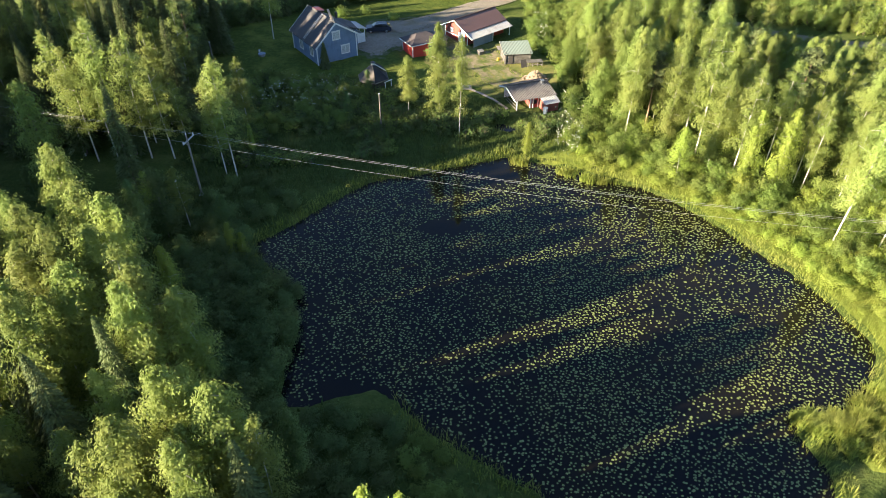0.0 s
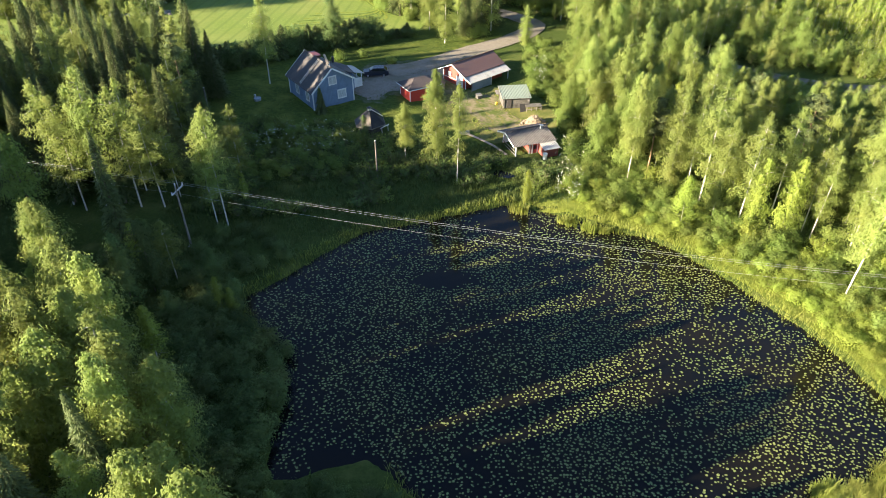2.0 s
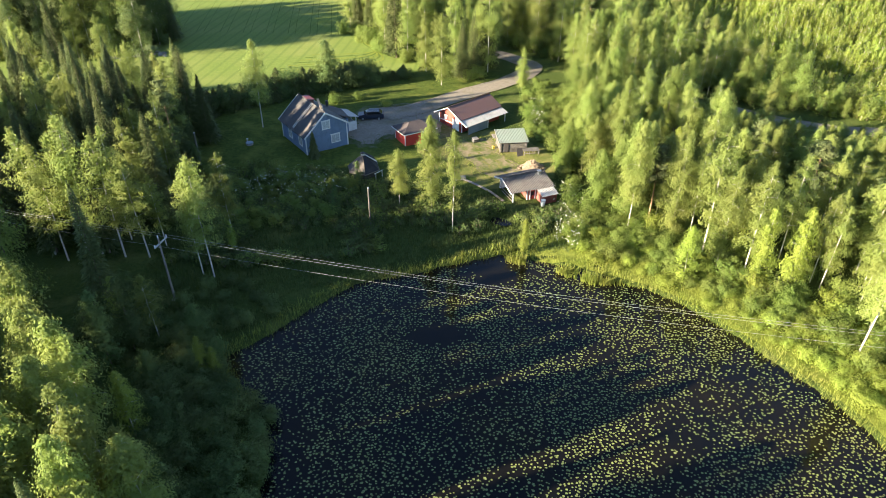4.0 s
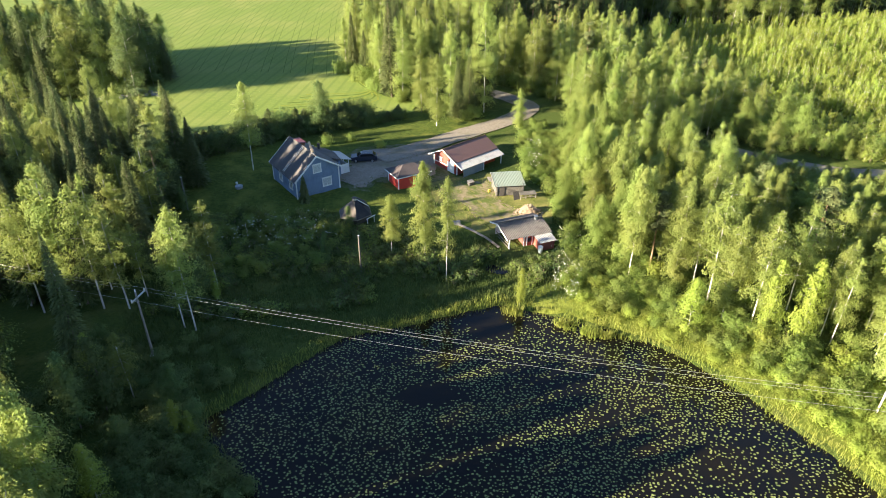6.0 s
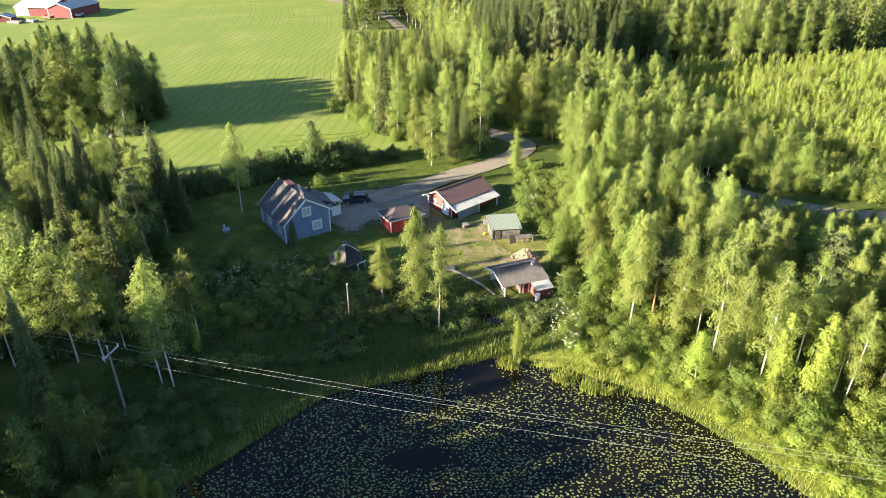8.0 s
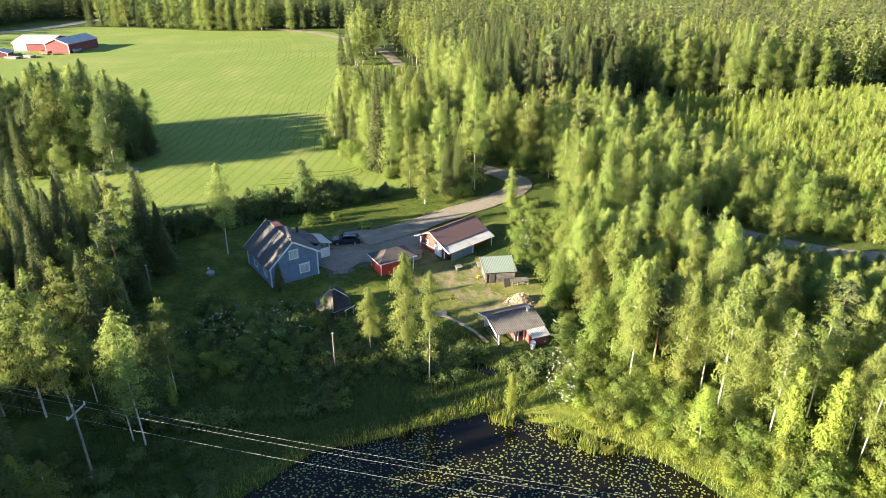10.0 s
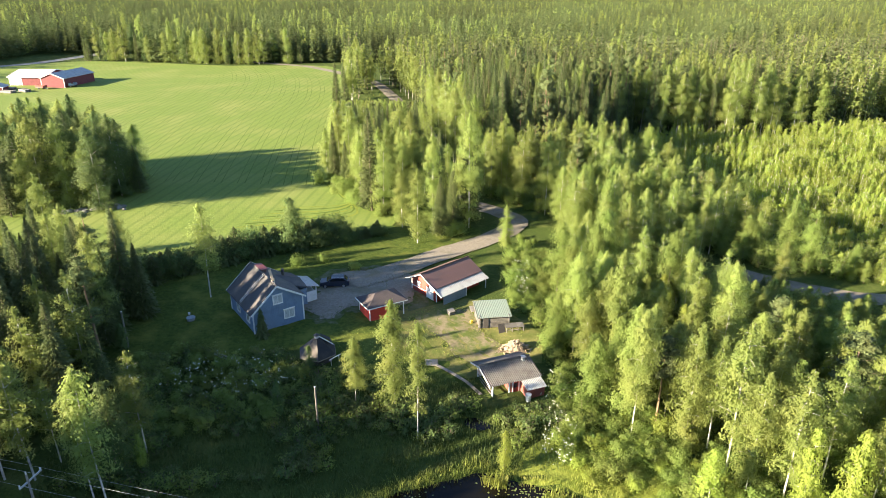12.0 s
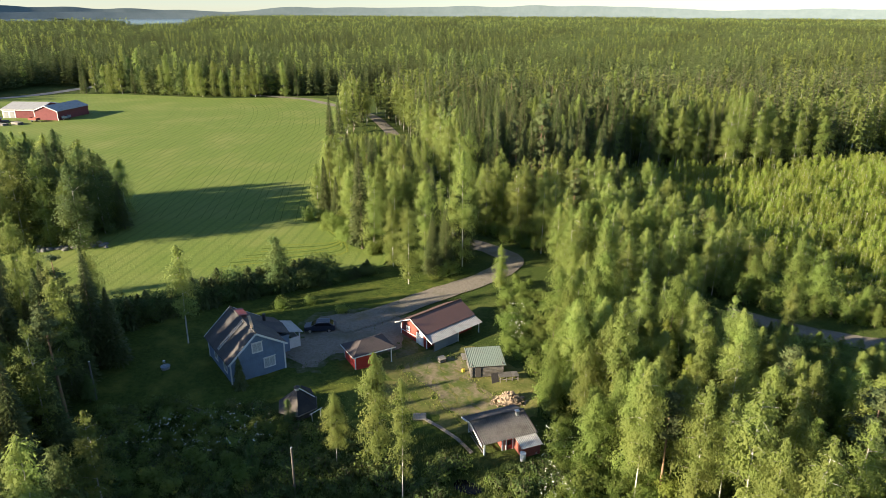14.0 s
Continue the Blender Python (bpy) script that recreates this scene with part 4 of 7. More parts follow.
def wooded(x, y):
    """Where the woods beyond the banks stand."""
    ok = ~(inside(FIELD_LINE, x, y) | inside(YARD_ALL, x, y) | inside(VERGE, x, y) | (away(DRIVE, x, y) < 4.2) | (away(TRACK, x, y) < 4.5) | (away(FAR_ROAD, x, y) < 8))
    for edge in (LEFT_BANK, LEFT_MID, RIGHT_BANK, WOOD_EDGE, COPSE, SHORE):
        ok &= ~inside(edge, x, y)
    ok &= ~((x > -36) & (x < 52) & (y > -2) & (y < 98)) & ~((x < -30) & (y > 66) & (y < 74) & (x > -75))
    ok &= ~((x < -120) & (y > 285) & (y < 345) & (x > -235))
    ok &= away([(-50, 112), (-36, 121), (-27, 128), (-13, 136), (2, 141)], x, y) > 7.5
    ok &= ~((x < -72) & (x > -82) & (y < 128) & (y > 55)) & ~((x < -104) & (y < 190)) & ~((x < -76) & (y > 92) & (y < 160))
    ok &= ~((x > 14) & (x < 25.5 + 0.1 * (y - 118)) & (y > 112) & (y < 156))
    return ok & (x < 0.74 * y + 18) & (x > -0.76 * y - 45)


bx, by = scatter([(-330, 100), (-130, 60), (-75, 0), (-75, -40), (75, -40), (75, 20), (150, 60), (330, 330), (-330, 330)], 4.0, 41)
keep = wooded(bx, by) & ~inside(PLANTATION, bx, by)
bx, by = bx[keep], by[keep]
depth = np.hypot(bx, by - 28)
r = np.random.default_rng(42)
patchy = np.array([noise.noise((a * 0.02, b * 0.02, 3.0)) for a, b in zip(bx, by)])
from_drive, from_track = away(DRIVE, bx, by), away(TRACK, bx, by)
RIGHT = (bx > 14) & (by < 176 + 0.25 * (bx - 20)) & (bx < 95)
back_birch = (bx > 62) & (by > 214) & (by < 268)
chance = np.where(RIGHT, 0.94, np.where(back_birch, 0.75, np.where((from_drive < 9) | ((bx < 2) & (by < 330) & (bx > -60)), 0.6, 0.26 + 0.6 * patchy)))
leafy = r.random(len(bx)) < chance
tall = np.where(leafy, r.uniform(15, 22, len(bx)), r.uniform(18, 26, len(bx))) + 2.5 * patchy
tall = np.where(RIGHT, r.uniform(9.5, 14.5, len(bx)) + 0.03 * (by - 110), tall)
tall = np.where(RIGHT & (bx > 46), tall * 0.82, tall)
tall = np.where((bx > -72) & (bx < -34) & (by < 150), np.minimum(tall, 15.5), tall)
# heights cut to fit the camera's view, so that track and drive show
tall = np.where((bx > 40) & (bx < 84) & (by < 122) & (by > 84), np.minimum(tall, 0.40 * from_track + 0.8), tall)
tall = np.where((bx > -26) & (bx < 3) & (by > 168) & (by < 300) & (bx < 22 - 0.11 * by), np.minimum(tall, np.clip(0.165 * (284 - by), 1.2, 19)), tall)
near = depth < 235
pick_pine = r.random(len(bx)) < 0.2
aspen = r.random(len(bx)) < np.where(RIGHT & (by < 150), 0.34, 0.1)
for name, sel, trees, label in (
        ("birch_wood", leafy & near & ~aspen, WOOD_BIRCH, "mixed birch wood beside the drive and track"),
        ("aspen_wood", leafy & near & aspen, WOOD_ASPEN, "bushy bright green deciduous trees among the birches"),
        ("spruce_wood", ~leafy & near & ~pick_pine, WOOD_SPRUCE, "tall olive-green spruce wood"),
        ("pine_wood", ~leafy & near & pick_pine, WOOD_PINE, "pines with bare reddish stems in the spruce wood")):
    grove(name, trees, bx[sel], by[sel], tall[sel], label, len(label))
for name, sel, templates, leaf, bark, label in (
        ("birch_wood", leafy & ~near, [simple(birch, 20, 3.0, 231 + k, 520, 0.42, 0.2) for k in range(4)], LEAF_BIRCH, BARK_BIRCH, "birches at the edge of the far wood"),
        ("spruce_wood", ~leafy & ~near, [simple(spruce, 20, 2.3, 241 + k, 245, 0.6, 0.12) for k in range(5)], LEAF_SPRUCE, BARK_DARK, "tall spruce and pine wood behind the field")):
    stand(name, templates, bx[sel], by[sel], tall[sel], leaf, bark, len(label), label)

# the young plantation, set in loose rows
ux, uy = scatter(PLANTATION, 3.2, 47)
ok = (ux < 0.74 * uy + 18) & (away(TRACK, ux, uy) > 3.6)
ux, uy = ux[ok], uy[ok]
q = np.random.default_rng(48)
lift = np.array([noise.noise((a * 0.05, b * 0.05, 9.0)) for a, b in zip(ux, uy)])
grove("young_plantation", SAPLINGS, ux, uy, np.clip(q.normal(4.2, 0.7, len(ux)) + 2.4 * lift, 2.2, 7.0), "young bright green birch plantation", 49, 1.05)

# tall spruces west of the pond and the lawn, lower towards the birches by the wire
# they stand out of view, added only to shade meadow, house and lawn
ux, uy = scatter([(-72, 50), (-61, 66), (-67, 77), (-75, 88), (-80, 94), (-96, 84), (-104, 60), (-84, 46)], 3.5, 50)
q = np.random.default_rng(51)
grove("spruce_wood", WOOD_SPRUCE, ux, uy, np.where(uy < 76, np.clip(4.0 - 0.32 * (ux + 45), 8, 22), 21.0) * q.uniform(0.85, 1.05, len(ux)), "unseen dense spruce wood west of the pond, added for shade", 52, 1.15)

# two groves mostly out of view, added to shade pond and meadow bank
for edge, gap, seed, lo, hi in (([(-54, 50), (-56, 60), (-76, 58), (-80, 44), (-60, 44)], 3.5, 53, 20, 24), ([(-30, 4), (-26, 11), (-8, 16.5), (0, 15.5), (8, 11), (9, 3), (-10, -2)], 3.6, 55, 12, 14)):
    ux, uy = scatter(edge, gap, seed)
    q = np.random.default_rng(seed + 1)
    grove("mixed_wood", WOOD_SPRUCE + COPSE_BIRCH, ux, uy, q.uniform(lo, hi, len(ux)), "mostly unseen spruce and birch grove, added to shade the pond", seed + 2, 1.1)

# leafy undergrowth that fills the gaps in the wood beside the pond
ux, uy = scatter([(22, 96), (31, 86), (50, 70), (55, 42), (72, 42), (88, 96), (74, 106), (56, 112), (44, 120), (60, 140), (52, 172), (30, 176), (29, 150), (27, 130), (24, 112)], 2.7, 44)
ok = (away(TRACK, ux, uy) > 3.5) & (away(DRIVE, ux, uy) > 4.0)
ux, uy = ux[ok], uy[ok]
ex, ey = scatter([(52, 127), (58, 122.5), (66, 118), (75, 115.5), (100, 117), (100, 122), (72, 121), (64, 129), (57, 138)], 2.2, 56)
ok = away(TRACK, ex, ey) > 2.8
bx_, by_ = scatter([(24, 149), (31, 150), (36, 170), (16, 178), (12, 164), (20, 154)], 2.4, 59)
bend = away(DRIVE, bx_, by_) > 3.2
grove("undergrowth", UNDER, bx_[bend], by_[bend], np.random.default_rng(60).uniform(2.5, 5.5, bend.sum()), "leafy undergrowth where the drive turns", 69)
grove("undergrowth", UNDER + WOOD_ASPEN[:1], ex[ok], ey[ok], np.random.default_rng(57).uniform(2.5, 7.0, ok.sum()), "leafy thicket along the far side of the track", 58)
grove("undergrowth", UNDER, ux, uy, np.minimum(np.random.default_rng(45).uniform(2.5, 6.5, len(ux)), np.where((ux > 46) & (uy < 122), 0.36 * away(TRACK, ux, uy) + 0.6, 99)), "leafy green undergrowth and saplings in the wood", 46)

# the copse in the field and the mostly unseen, shadow-casting wood to the west, whose crowns stand close
for name, edge, gap, seed, tall_by, label in (("copse", COPSE, 3.7, 25, 18.0, "dense copse of birch and spruce standing in the field"), ("west_wood", WEST, 4.0, 28, 18.0, "tall mixed wood west of the pond")):
    x, y = scatter(edge, gap, seed)
    r = np.random.default_rng(seed)
    leafy = r.random(len(x)) < (0.86 if name == "copse" else 0.7)
    h = tall_by * r.uniform(0.7, 1.1, len(x))
    if name == "west_wood":
        h = np.minimum(h, np.clip(6.5 - 0.34 * (x + 45), 7.5, 19))
    else:
        edge_off = away(edge, x, y, True)
        h = np.where(edge_off < 3.5, h * r.uniform(0.55, 1.0, len(x)), h)
    grove(name, COPSE_BIRCH, x[leafy], y[leafy], h[leafy], label, seed, 1.1)
    grove(name, WOOD_SPRUCE, x[~leafy], y[~leafy], h[~leafy], label, seed + 1, 1.05)

# the forest that runs on to the lake and the hills
LAKES = [[(-820, 1650), (-560, 1720), (-740, 2300), (-1120, 3300), (-1250, 3900), (-2150, 3900), (-1250, 2500)], [(-1560, 2300), (-1250, 2350), (-2100, 3800), (-2800, 3800)]]


def far_ground(x, y):
    return land(x, y) - 7.0 * smooth(700, 2600, np.hypot(x, y))


def patch_mesh(side, count, n_spruce, n_birch, R, seed, leafy_share, tall):
    """A square of forest: spruces, pines and birches on one mesh, crown colours by material."""
    q = np.random.default_rng(seed)
    cells = int(math.sqrt(count))
    gx_, gy_ = np.meshgrid((np.arange(cells) + 0.5) / cells, (np.arange(cells) + 0.5) / cells)
    px_, py_ = [((v.ravel() + q.uniform(-0.45, 0.45, cells * cells) / cells) - 0.5) * side for v in (gx_, gy_)]
    kinds = [simple(spruce, 20, R, seed + 20 + k, n_spruce, 0.6, 0.1, 0)[1] for k in range(4)], [simple(birch, 20, R * 1.2, seed + 30 + k, n_birch, 12.0 / n_birch ** 0.55, 0.12, 0)[1] for k in range(3)]
    crowns = [[], []]
    for a, b in zip(px_, py_):
        broad = int(q.random() < leafy_share)
        v = kinds[broad][int(q.integers(0, len(kinds[broad])))]
        w, h, t = q.uniform(0.85, 1.2), q.uniform(*tall) / 20 * (0.9 if broad else 1.0), q.uniform(0, 6.283)
        crowns[broad].append(np.column_stack([(v[:, 0] * math.cos(t) - v[:, 1] * math.sin(t)) * w + a, (v[:, 0] * math.sin(t) + v[:, 1] * math.cos(t)) * w + b, v[:, 2] * h]))
    both = [np.vstack(c) if c else np.zeros((0, 3)) for c in crowns]
    v = np.vstack(both)
    ob = link_mesh("tree_patch", v, threes(v), LEAF_SPRUCE)
    me = ob.data
    bpy.data.objects.remove(ob)
    me.materials.append(LEAF_BIRCH)
    me.polygons.foreach_set("material_index", np.repeat(np.array([0, 1], np.int32), [len(both[0]) // 3, len(both[1]) // 3]))
    return me


def far_forest(lo, hi, side, patches, seed, label):
    """Forest patches side by side between two distances ahead, each turned its own way."""
    q = np.random.default_rng(seed)
    root = tagged(new("far_forest"), label, "forest", kind="stuff")
    for yy in np.arange(lo + side / 2, hi, side):
        for xx in np.arange(-0.76 * yy - 60, 0.76 * yy + 60, side):
            a = np.array([xx + q.uniform(-0.2, 0.2) * side + k * side * 0.45 for k in (-1, 1, 0, -1, 1)])
            b = yy + side * np.array([-0.45, -0.45, 0, 0.45, 0.45])
            if inside(FIELD_LINE, a, b).any() or away(FAR_ROAD, a, b).min() < 6 or away(DRIVE, a, b).min() < 3.5 or any(inside(rounded(lake, 5), a, b)[2] for lake in LAKES):
                continue
            if abs(a[2]) < 330 - side * 0.4 and b[2] < 330 + side * 0.35 or (-245 < a[2] < -120 and 270 < b[2] < 375):
                continue
            ob = new("tree_patch", patches[int(q.integers(0, len(patches)))])
            ob.parent = root
            ob.matrix_basis = pose(a[2], b[2], float(far_ground(a[2:3], b[2:3])[0]), 0, 0, 90 * q.integers(0, 4)) @ Matrix.Diagonal((1, 1, q.uniform(0.88, 1.12), 1))
    return root


far_forest(235, 780, 40.0, [patch_mesh(40.0, 81, 240, 210, 2.2, 600 + 50 * k, (0.04, 0.17, 0.09)[k], (15, 24)) for k in range(3)], 63, "tall spruce and birch forest beyond the field")
far_forest(780, 1700, 90.0, [patch_mesh(90.0, 196, 52, 60, 3.0, 800 + 50 * k, (0.04, 0.14)[k], (14, 24)) for k in range(2)], 64, "far spruce forest running to the lake")
far_forest(1700, 4100, 200.0, [patch_mesh(200.0, 256, 28, 32, 6.0, 900 + 50 * k, (0.08, 0.2)[k], (15, 25)) for k in range(2)], 65, "farthest forest running to the horizon")
# single birches and spruces along the field's far end and the road
q = np.random.default_rng(66)
edge = np.vstack([along([(-192, 405), (-166, 404), (-107, 391), (-74, 393)], 3.2) + q.normal(0, 1.2, (1, 2)), along([(-188, 412), (-150, 408), (-107, 398), (-70, 402)], 4.0)])
edge = edge + q.normal(0, 1.3, edge.shape)
edge = edge[(away(DRIVE, edge[:, 0], edge[:, 1]) > 4) & (away(FAR_ROAD, edge[:, 0], edge[:, 1]) > 7)]
broad = q.random(len(edge)) < 0.7
grove("birch_wood", COPSE_BIRCH + WOOD_BIRCH[:1], edge[broad, 0], edge[broad, 1], q.uniform(13, 20, broad.sum()), "row of birches along the far end of the field", 67, 1.1)
grove("spruce_wood", WOOD_SPRUCE, edge[~broad, 0], edge[~broad, 1], q.uniform(10, 20, (~broad).sum()), "spruces along the far end of the field", 68)
for lake in LAKES:
    tagged(sheet("water_lake", rounded(lake, 5), 200.0, 0, LAKE, -3.0), "pale blue lake far beyond the forest", "lake")

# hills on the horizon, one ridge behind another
# distance haze is put into the hills' blue-grey colour
HILL = surface("far_hill_with_haze", (0.13, 0.17, 0.175), (0.16, 0.20, 0.205), None, 0.02, 0.1, 1.0, 0.0, local=False)
for d, base, amp, seed in ((3900, 16, 16, 1.0), (4600, 34, 40, 7.3)):
    a = np.linspace(-0.85, 0.85, 260)
    top = [base + amp * (0.5 + noise.noise((q * 5.2, seed, 0.0)) + 0.35 * noise.noise((q * 19.0, seed, 2.0))) for q in a]
    x, y = np.sin(a) * d, np.cos(a) * d
    v = np.vstack([np.column_stack([x, y, np.full(260, -30.0)]), np.column_stack([x * 1.01, y * 1.01, top])])
    f = [(i, i + 1, 261 + i, 260 + i) for i in range(259)]
    tagged(link_mesh("backdrop_hills", v, f, HILL), "wooded hills on the horizon, haze put into their blue-grey", "hills", kind="structure")

# ---- bank plants, sedge, lily pads ----
def tufts(name, x, y, h, spread, blades, material, seed, label, category="grass", wide=0.05, z=None, parent=None):
    """Upright grass in tufts: bent blades, two faces each."""
    r = np.random.default_rng(seed)
    n = len(x) * blades
    bx_, by_ = np.repeat(x, blades) + r.normal(0, 1, n) * spread, np.repeat(y, blades) + r.normal(0, 1, n) * spread
    bz = np.repeat(land(x, y) if z is None else z, blades) - 0.05
    H = np.repeat(h, blades) * r.uniform(0.55, 1.15, n)
    a, lean = r.uniform(0, 6.283, n), r.uniform(0.1, 0.65, n)
    dx, dy = np.cos(a), np.sin(a)
    w = wide * r.uniform(0.7, 1.5, n)
    base = np.column_stack([bx_, by_, bz])
    out = np.column_stack([dx * lean, dy * lean, np.zeros(n)]) * H[:, None]
    side = np.column_stack([-dy, dx, np.zeros(n)]) * w[:, None]
    up = np.column_stack([np.zeros((n, 2)), H])
    v = np.stack([base - side, base + side, base + side * 0.8 + out * 0.45 + up * 0.7, base - side * 0.8 + out * 0.45 + up * 0.7,
                  base + out * 1.15 + up * 0.95 + side * 0.15, base + out * 1.15 + up * 0.95 - side * 0.15], 1).reshape(-1, 3)
    k = np.arange(n)[:, None] * 6
    f = np.vstack([k + (0, 1, 2, 3), k + (3, 2, 4, 5)])
    return tagged(link_mesh(name, v, f, material, parent), label, category, kind="stuff")


def near_shore(gap, lo, hi, seed, edge):
    x, y = scatter(edge, gap, seed)
    d = away(SHORE, x, y, True)
    d = np.where(inside(SHORE, x, y), -d, d)
    ok = (d > lo) & (d < hi)
    return x[ok], y[ok]


ROUND_POND = [(-40, 10), (60, 10), (60, 95), (-40, 95)]
x, y = near_shore(0.62, -0.2, 1.5, 71, ROUND_POND)
ok = (x > -4) | (y > 51)
x, y = x[ok], y[ok]
r = np.random.default_rng(72)
tufts("sedge", x, y, r.uniform(0.4, 0.85, len(x)), 0.30, 15, REED, 73, "yellow-green sedge fringe along the water", wide=0.018)
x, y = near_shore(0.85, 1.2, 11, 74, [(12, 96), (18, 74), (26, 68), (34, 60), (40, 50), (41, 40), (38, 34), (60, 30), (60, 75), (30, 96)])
tufts("meadow_grass", x, y, r.uniform(0.3, 0.6, len(x)), 0.4, 15, REED, 75, "tall grass on the bank, sunlight put into its bright green", wide=0.02)
x, y = scatter([(-34, 62), (-10, 69), (8, 76), (18, 76), (20, 90), (-6, 92), (-30, 94), (-36, 84)], 0.86, 76)
ok = ~inside(SHORE, x, y) & ~inside(POOL, x, y) & ~inside([(9, 85.6), (19, 86.5), (19.5, 95), (9, 93)], x, y)
x, y = x[ok], y[ok]
tufts("meadow_grass", x, y, r.uniform(0.35, 0.85, len(x)), 0.5, 14, GRASS_TALL, 77, "rough tall meadow grass between pond and yard", wide=0.032)
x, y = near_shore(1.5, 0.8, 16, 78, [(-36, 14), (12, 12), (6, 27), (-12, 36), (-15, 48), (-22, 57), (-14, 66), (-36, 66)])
tufts("meadow_grass", x, y, r.uniform(0.35, 0.7, len(x)), 0.5, 9, GRASS_TALL, 79, "tall grass and ferns under the trees, shade put into their colour", wide=0.09)
for cx, cy, sx, h in ((19.1, 70.4, 0.9, 1.1), (16.4, 72.0, 0.6, 0.9), (10.6, 74.3, 0.7, 1.2), (20.6, 69.8, 0.6, 0.9)):
    q = np.random.default_rng(int(cx * 10))
    x, y = cx + q.normal(0, sx, 16), cy + q.normal(0, sx * 0.5, 16)
    tufts("sedge_tuft", x, y, np.full(16, h), 0.2, 14, REED, int(cx * 7), "round yellowish sedge tuft standing in the water", wide=0.04, z=np.zeros(16))

# hummocks of tall sedge on the spit
for k, (cx, cy, sx, h) in enumerate(((30.6, 33.6, 0.45, 1.5), (31.8, 34.0, 0.5, 1.7), (32.6, 32.6, 0.6, 1.5), (33.6, 34.0, 0.5, 1.4), (34.2, 32.2, 0.7, 1.7), (35.6, 33.6, 0.6, 1.6), (36.4, 35.6, 0.6, 1.5), (35.4, 30.4, 0.8, 1.6), (33.2, 30.4, 0.7, 1.4), (31.4, 32.2, 0.5, 1.2), (37.6, 33.0, 0.8, 1.8), (36.8, 29.0, 0.9, 1.5), (38.6, 36.4, 0.6, 1.5))):
    q = np.random.default_rng(400 + k)
    x, y = cx + q.normal(0, sx, 40), cy + q.normal(0, sx, 40)
    fall = np.clip(1 - 0.35 * np.hypot(x - cx, y - cy) / sx, 0.25, 1)
    tufts("sedge_tuft", x, y, h * fall, 0.16, 16, REED, 420 + k, "tall arching sedge hummock on the spit", wide=0.026)
# tousled grass on the lawns
for k, (edge, gap) in enumerate((([(-26, 123), (-16, 122), (-5, 124), (4, 134), (3, 139), (-12, 134.5), (-24, 128)], 0.85), ([(-34, 97), (-22, 97), (-15, 98), (-18, 106), (-19, 118), (-24, 122), (-36, 115)], 1.3), ([(-12, 96), (0, 92), (8, 92), (17, 95), (17, 104), (11, 108), (2, 104), (-9, 101)], 1.0))):
    x, y = scatter(edge, gap, 170 + k)
    ok = ~inside(BARE_LINE, x, y)
    x, y = x[ok], y[ok]
    tufts("lawn_grass", x, y, np.random.default_rng(175 + k).uniform(0.10, 0.26, len(x)), 0.4, 8, REED if k == 2 else GRASS_TALL, 178 + k, "tousled grass growing on the lawn", wide=0.035)

# ragged grass where gravel, bare earth and lawn meet
edges = [rounded(YARD, 14), rounded(BARE, 14), rounded(LAWN_EDGE[-6:] + LAWN_EDGE[:2], 14)[:-14]] + [along(DRIVE[:6], 0.5) + np.array(o) for o in ((1.5, -1.5), (-1.5, 1.5))] + [along(TRACK, 0.6) + np.array(o) for o in ((0, 2.0), (0, -2.0))]
for k, e in enumerate(edges):
    q = np.random.default_rng(190 + k)
    e = np.repeat(e, 2, 0) + q.normal(0, 0.4, (len(e) * 2, 2))
    tufts("verge_grass", e[:, 0], e[:, 1], q.uniform(0.12, 0.36, len(e)), 0.25, 7, REED if k == 1 else GRASS_TALL, 195 + k, "ragged grass verge at the gravel's edge", wide=0.03)

# lily pads: notched floating discs, thinned out in a few open pools
x, y = scatter(SHORE, 0.325, 81)
r = np.random.default_rng(82)
drift = np.array([noise.noise((a * 0.11, b * 0.11, 1.0)) + 0.6 * noise.noise((a * 0.34, b * 0.34, 4.0)) for a, b in zip(x, y)])
open_water = np.minimum(np.hypot((x - 7.4) / 4.0, (y - 72.8) / 3.4), np.minimum(np.hypot((x - 0.8) / 3.2, (y - 60.5) / 1.6), np.hypot((x + 9) / 3.0, (y - 36.5) / 1.6)))
ok = (r.random(len(x)) < 0.72 + 0.5 * drift) & (r.random(len(x)) < np.clip((open_water - 0.55 - 0.5 * drift) / 0.7, 0, 1)) & (away(SHORE, x, y, True) > 0.5)
x, y = x[ok], y[ok]
n = len(x)
ang = np.linspace(0.25, 2 * np.pi - 0.25, 7)[None] + r.uniform(0, 6.28, (n, 1))
rad = r.uniform(0.065, 0.14, (n, 1)) * r.uniform(0.9, 1.1, (n, 7))
tilt = r.normal(0, 0.035, (n, 2))
ox, oy = np.cos(ang) * rad, np.sin(ang) * rad * 0.9
rim = np.stack([x[:, None] + ox, y[:, None] + oy, 0.022 + r.uniform(0, 0.012, (n, 1)) + ox * tilt[:, :1] + oy * tilt[:, 1:]], 2)
centre = np.stack([x, y, np.full(n, 0.02)], 1)[:, None]
v = np.concatenate([centre, rim], 1).reshape(-1, 3)
k = np.arange(n)[:, None] * 8
f = np.vstack([k + (0, 1 + j, 2 + j) for j in range(6)])
tagged(link_mesh("lily_pads", v, f, LILY), "small green water-lily pads floating on black water", "water lilies", kind="stuff")

# waist-high herbs and meadowsweet between the pond and the yard, in uneven drifts
x, y = scatter([(-36, 74), (-24, 72), (-10, 75), (2, 78), (13, 78), (16, 82), (9, 86), (2, 90), (-8, 93), (-16, 95), (-30, 96), (-36, 90)], 1.15, 201)
drift = np.array([noise.noise((a * 0.16, b * 0.16, 6.0)) for a, b in zip(x, y)])
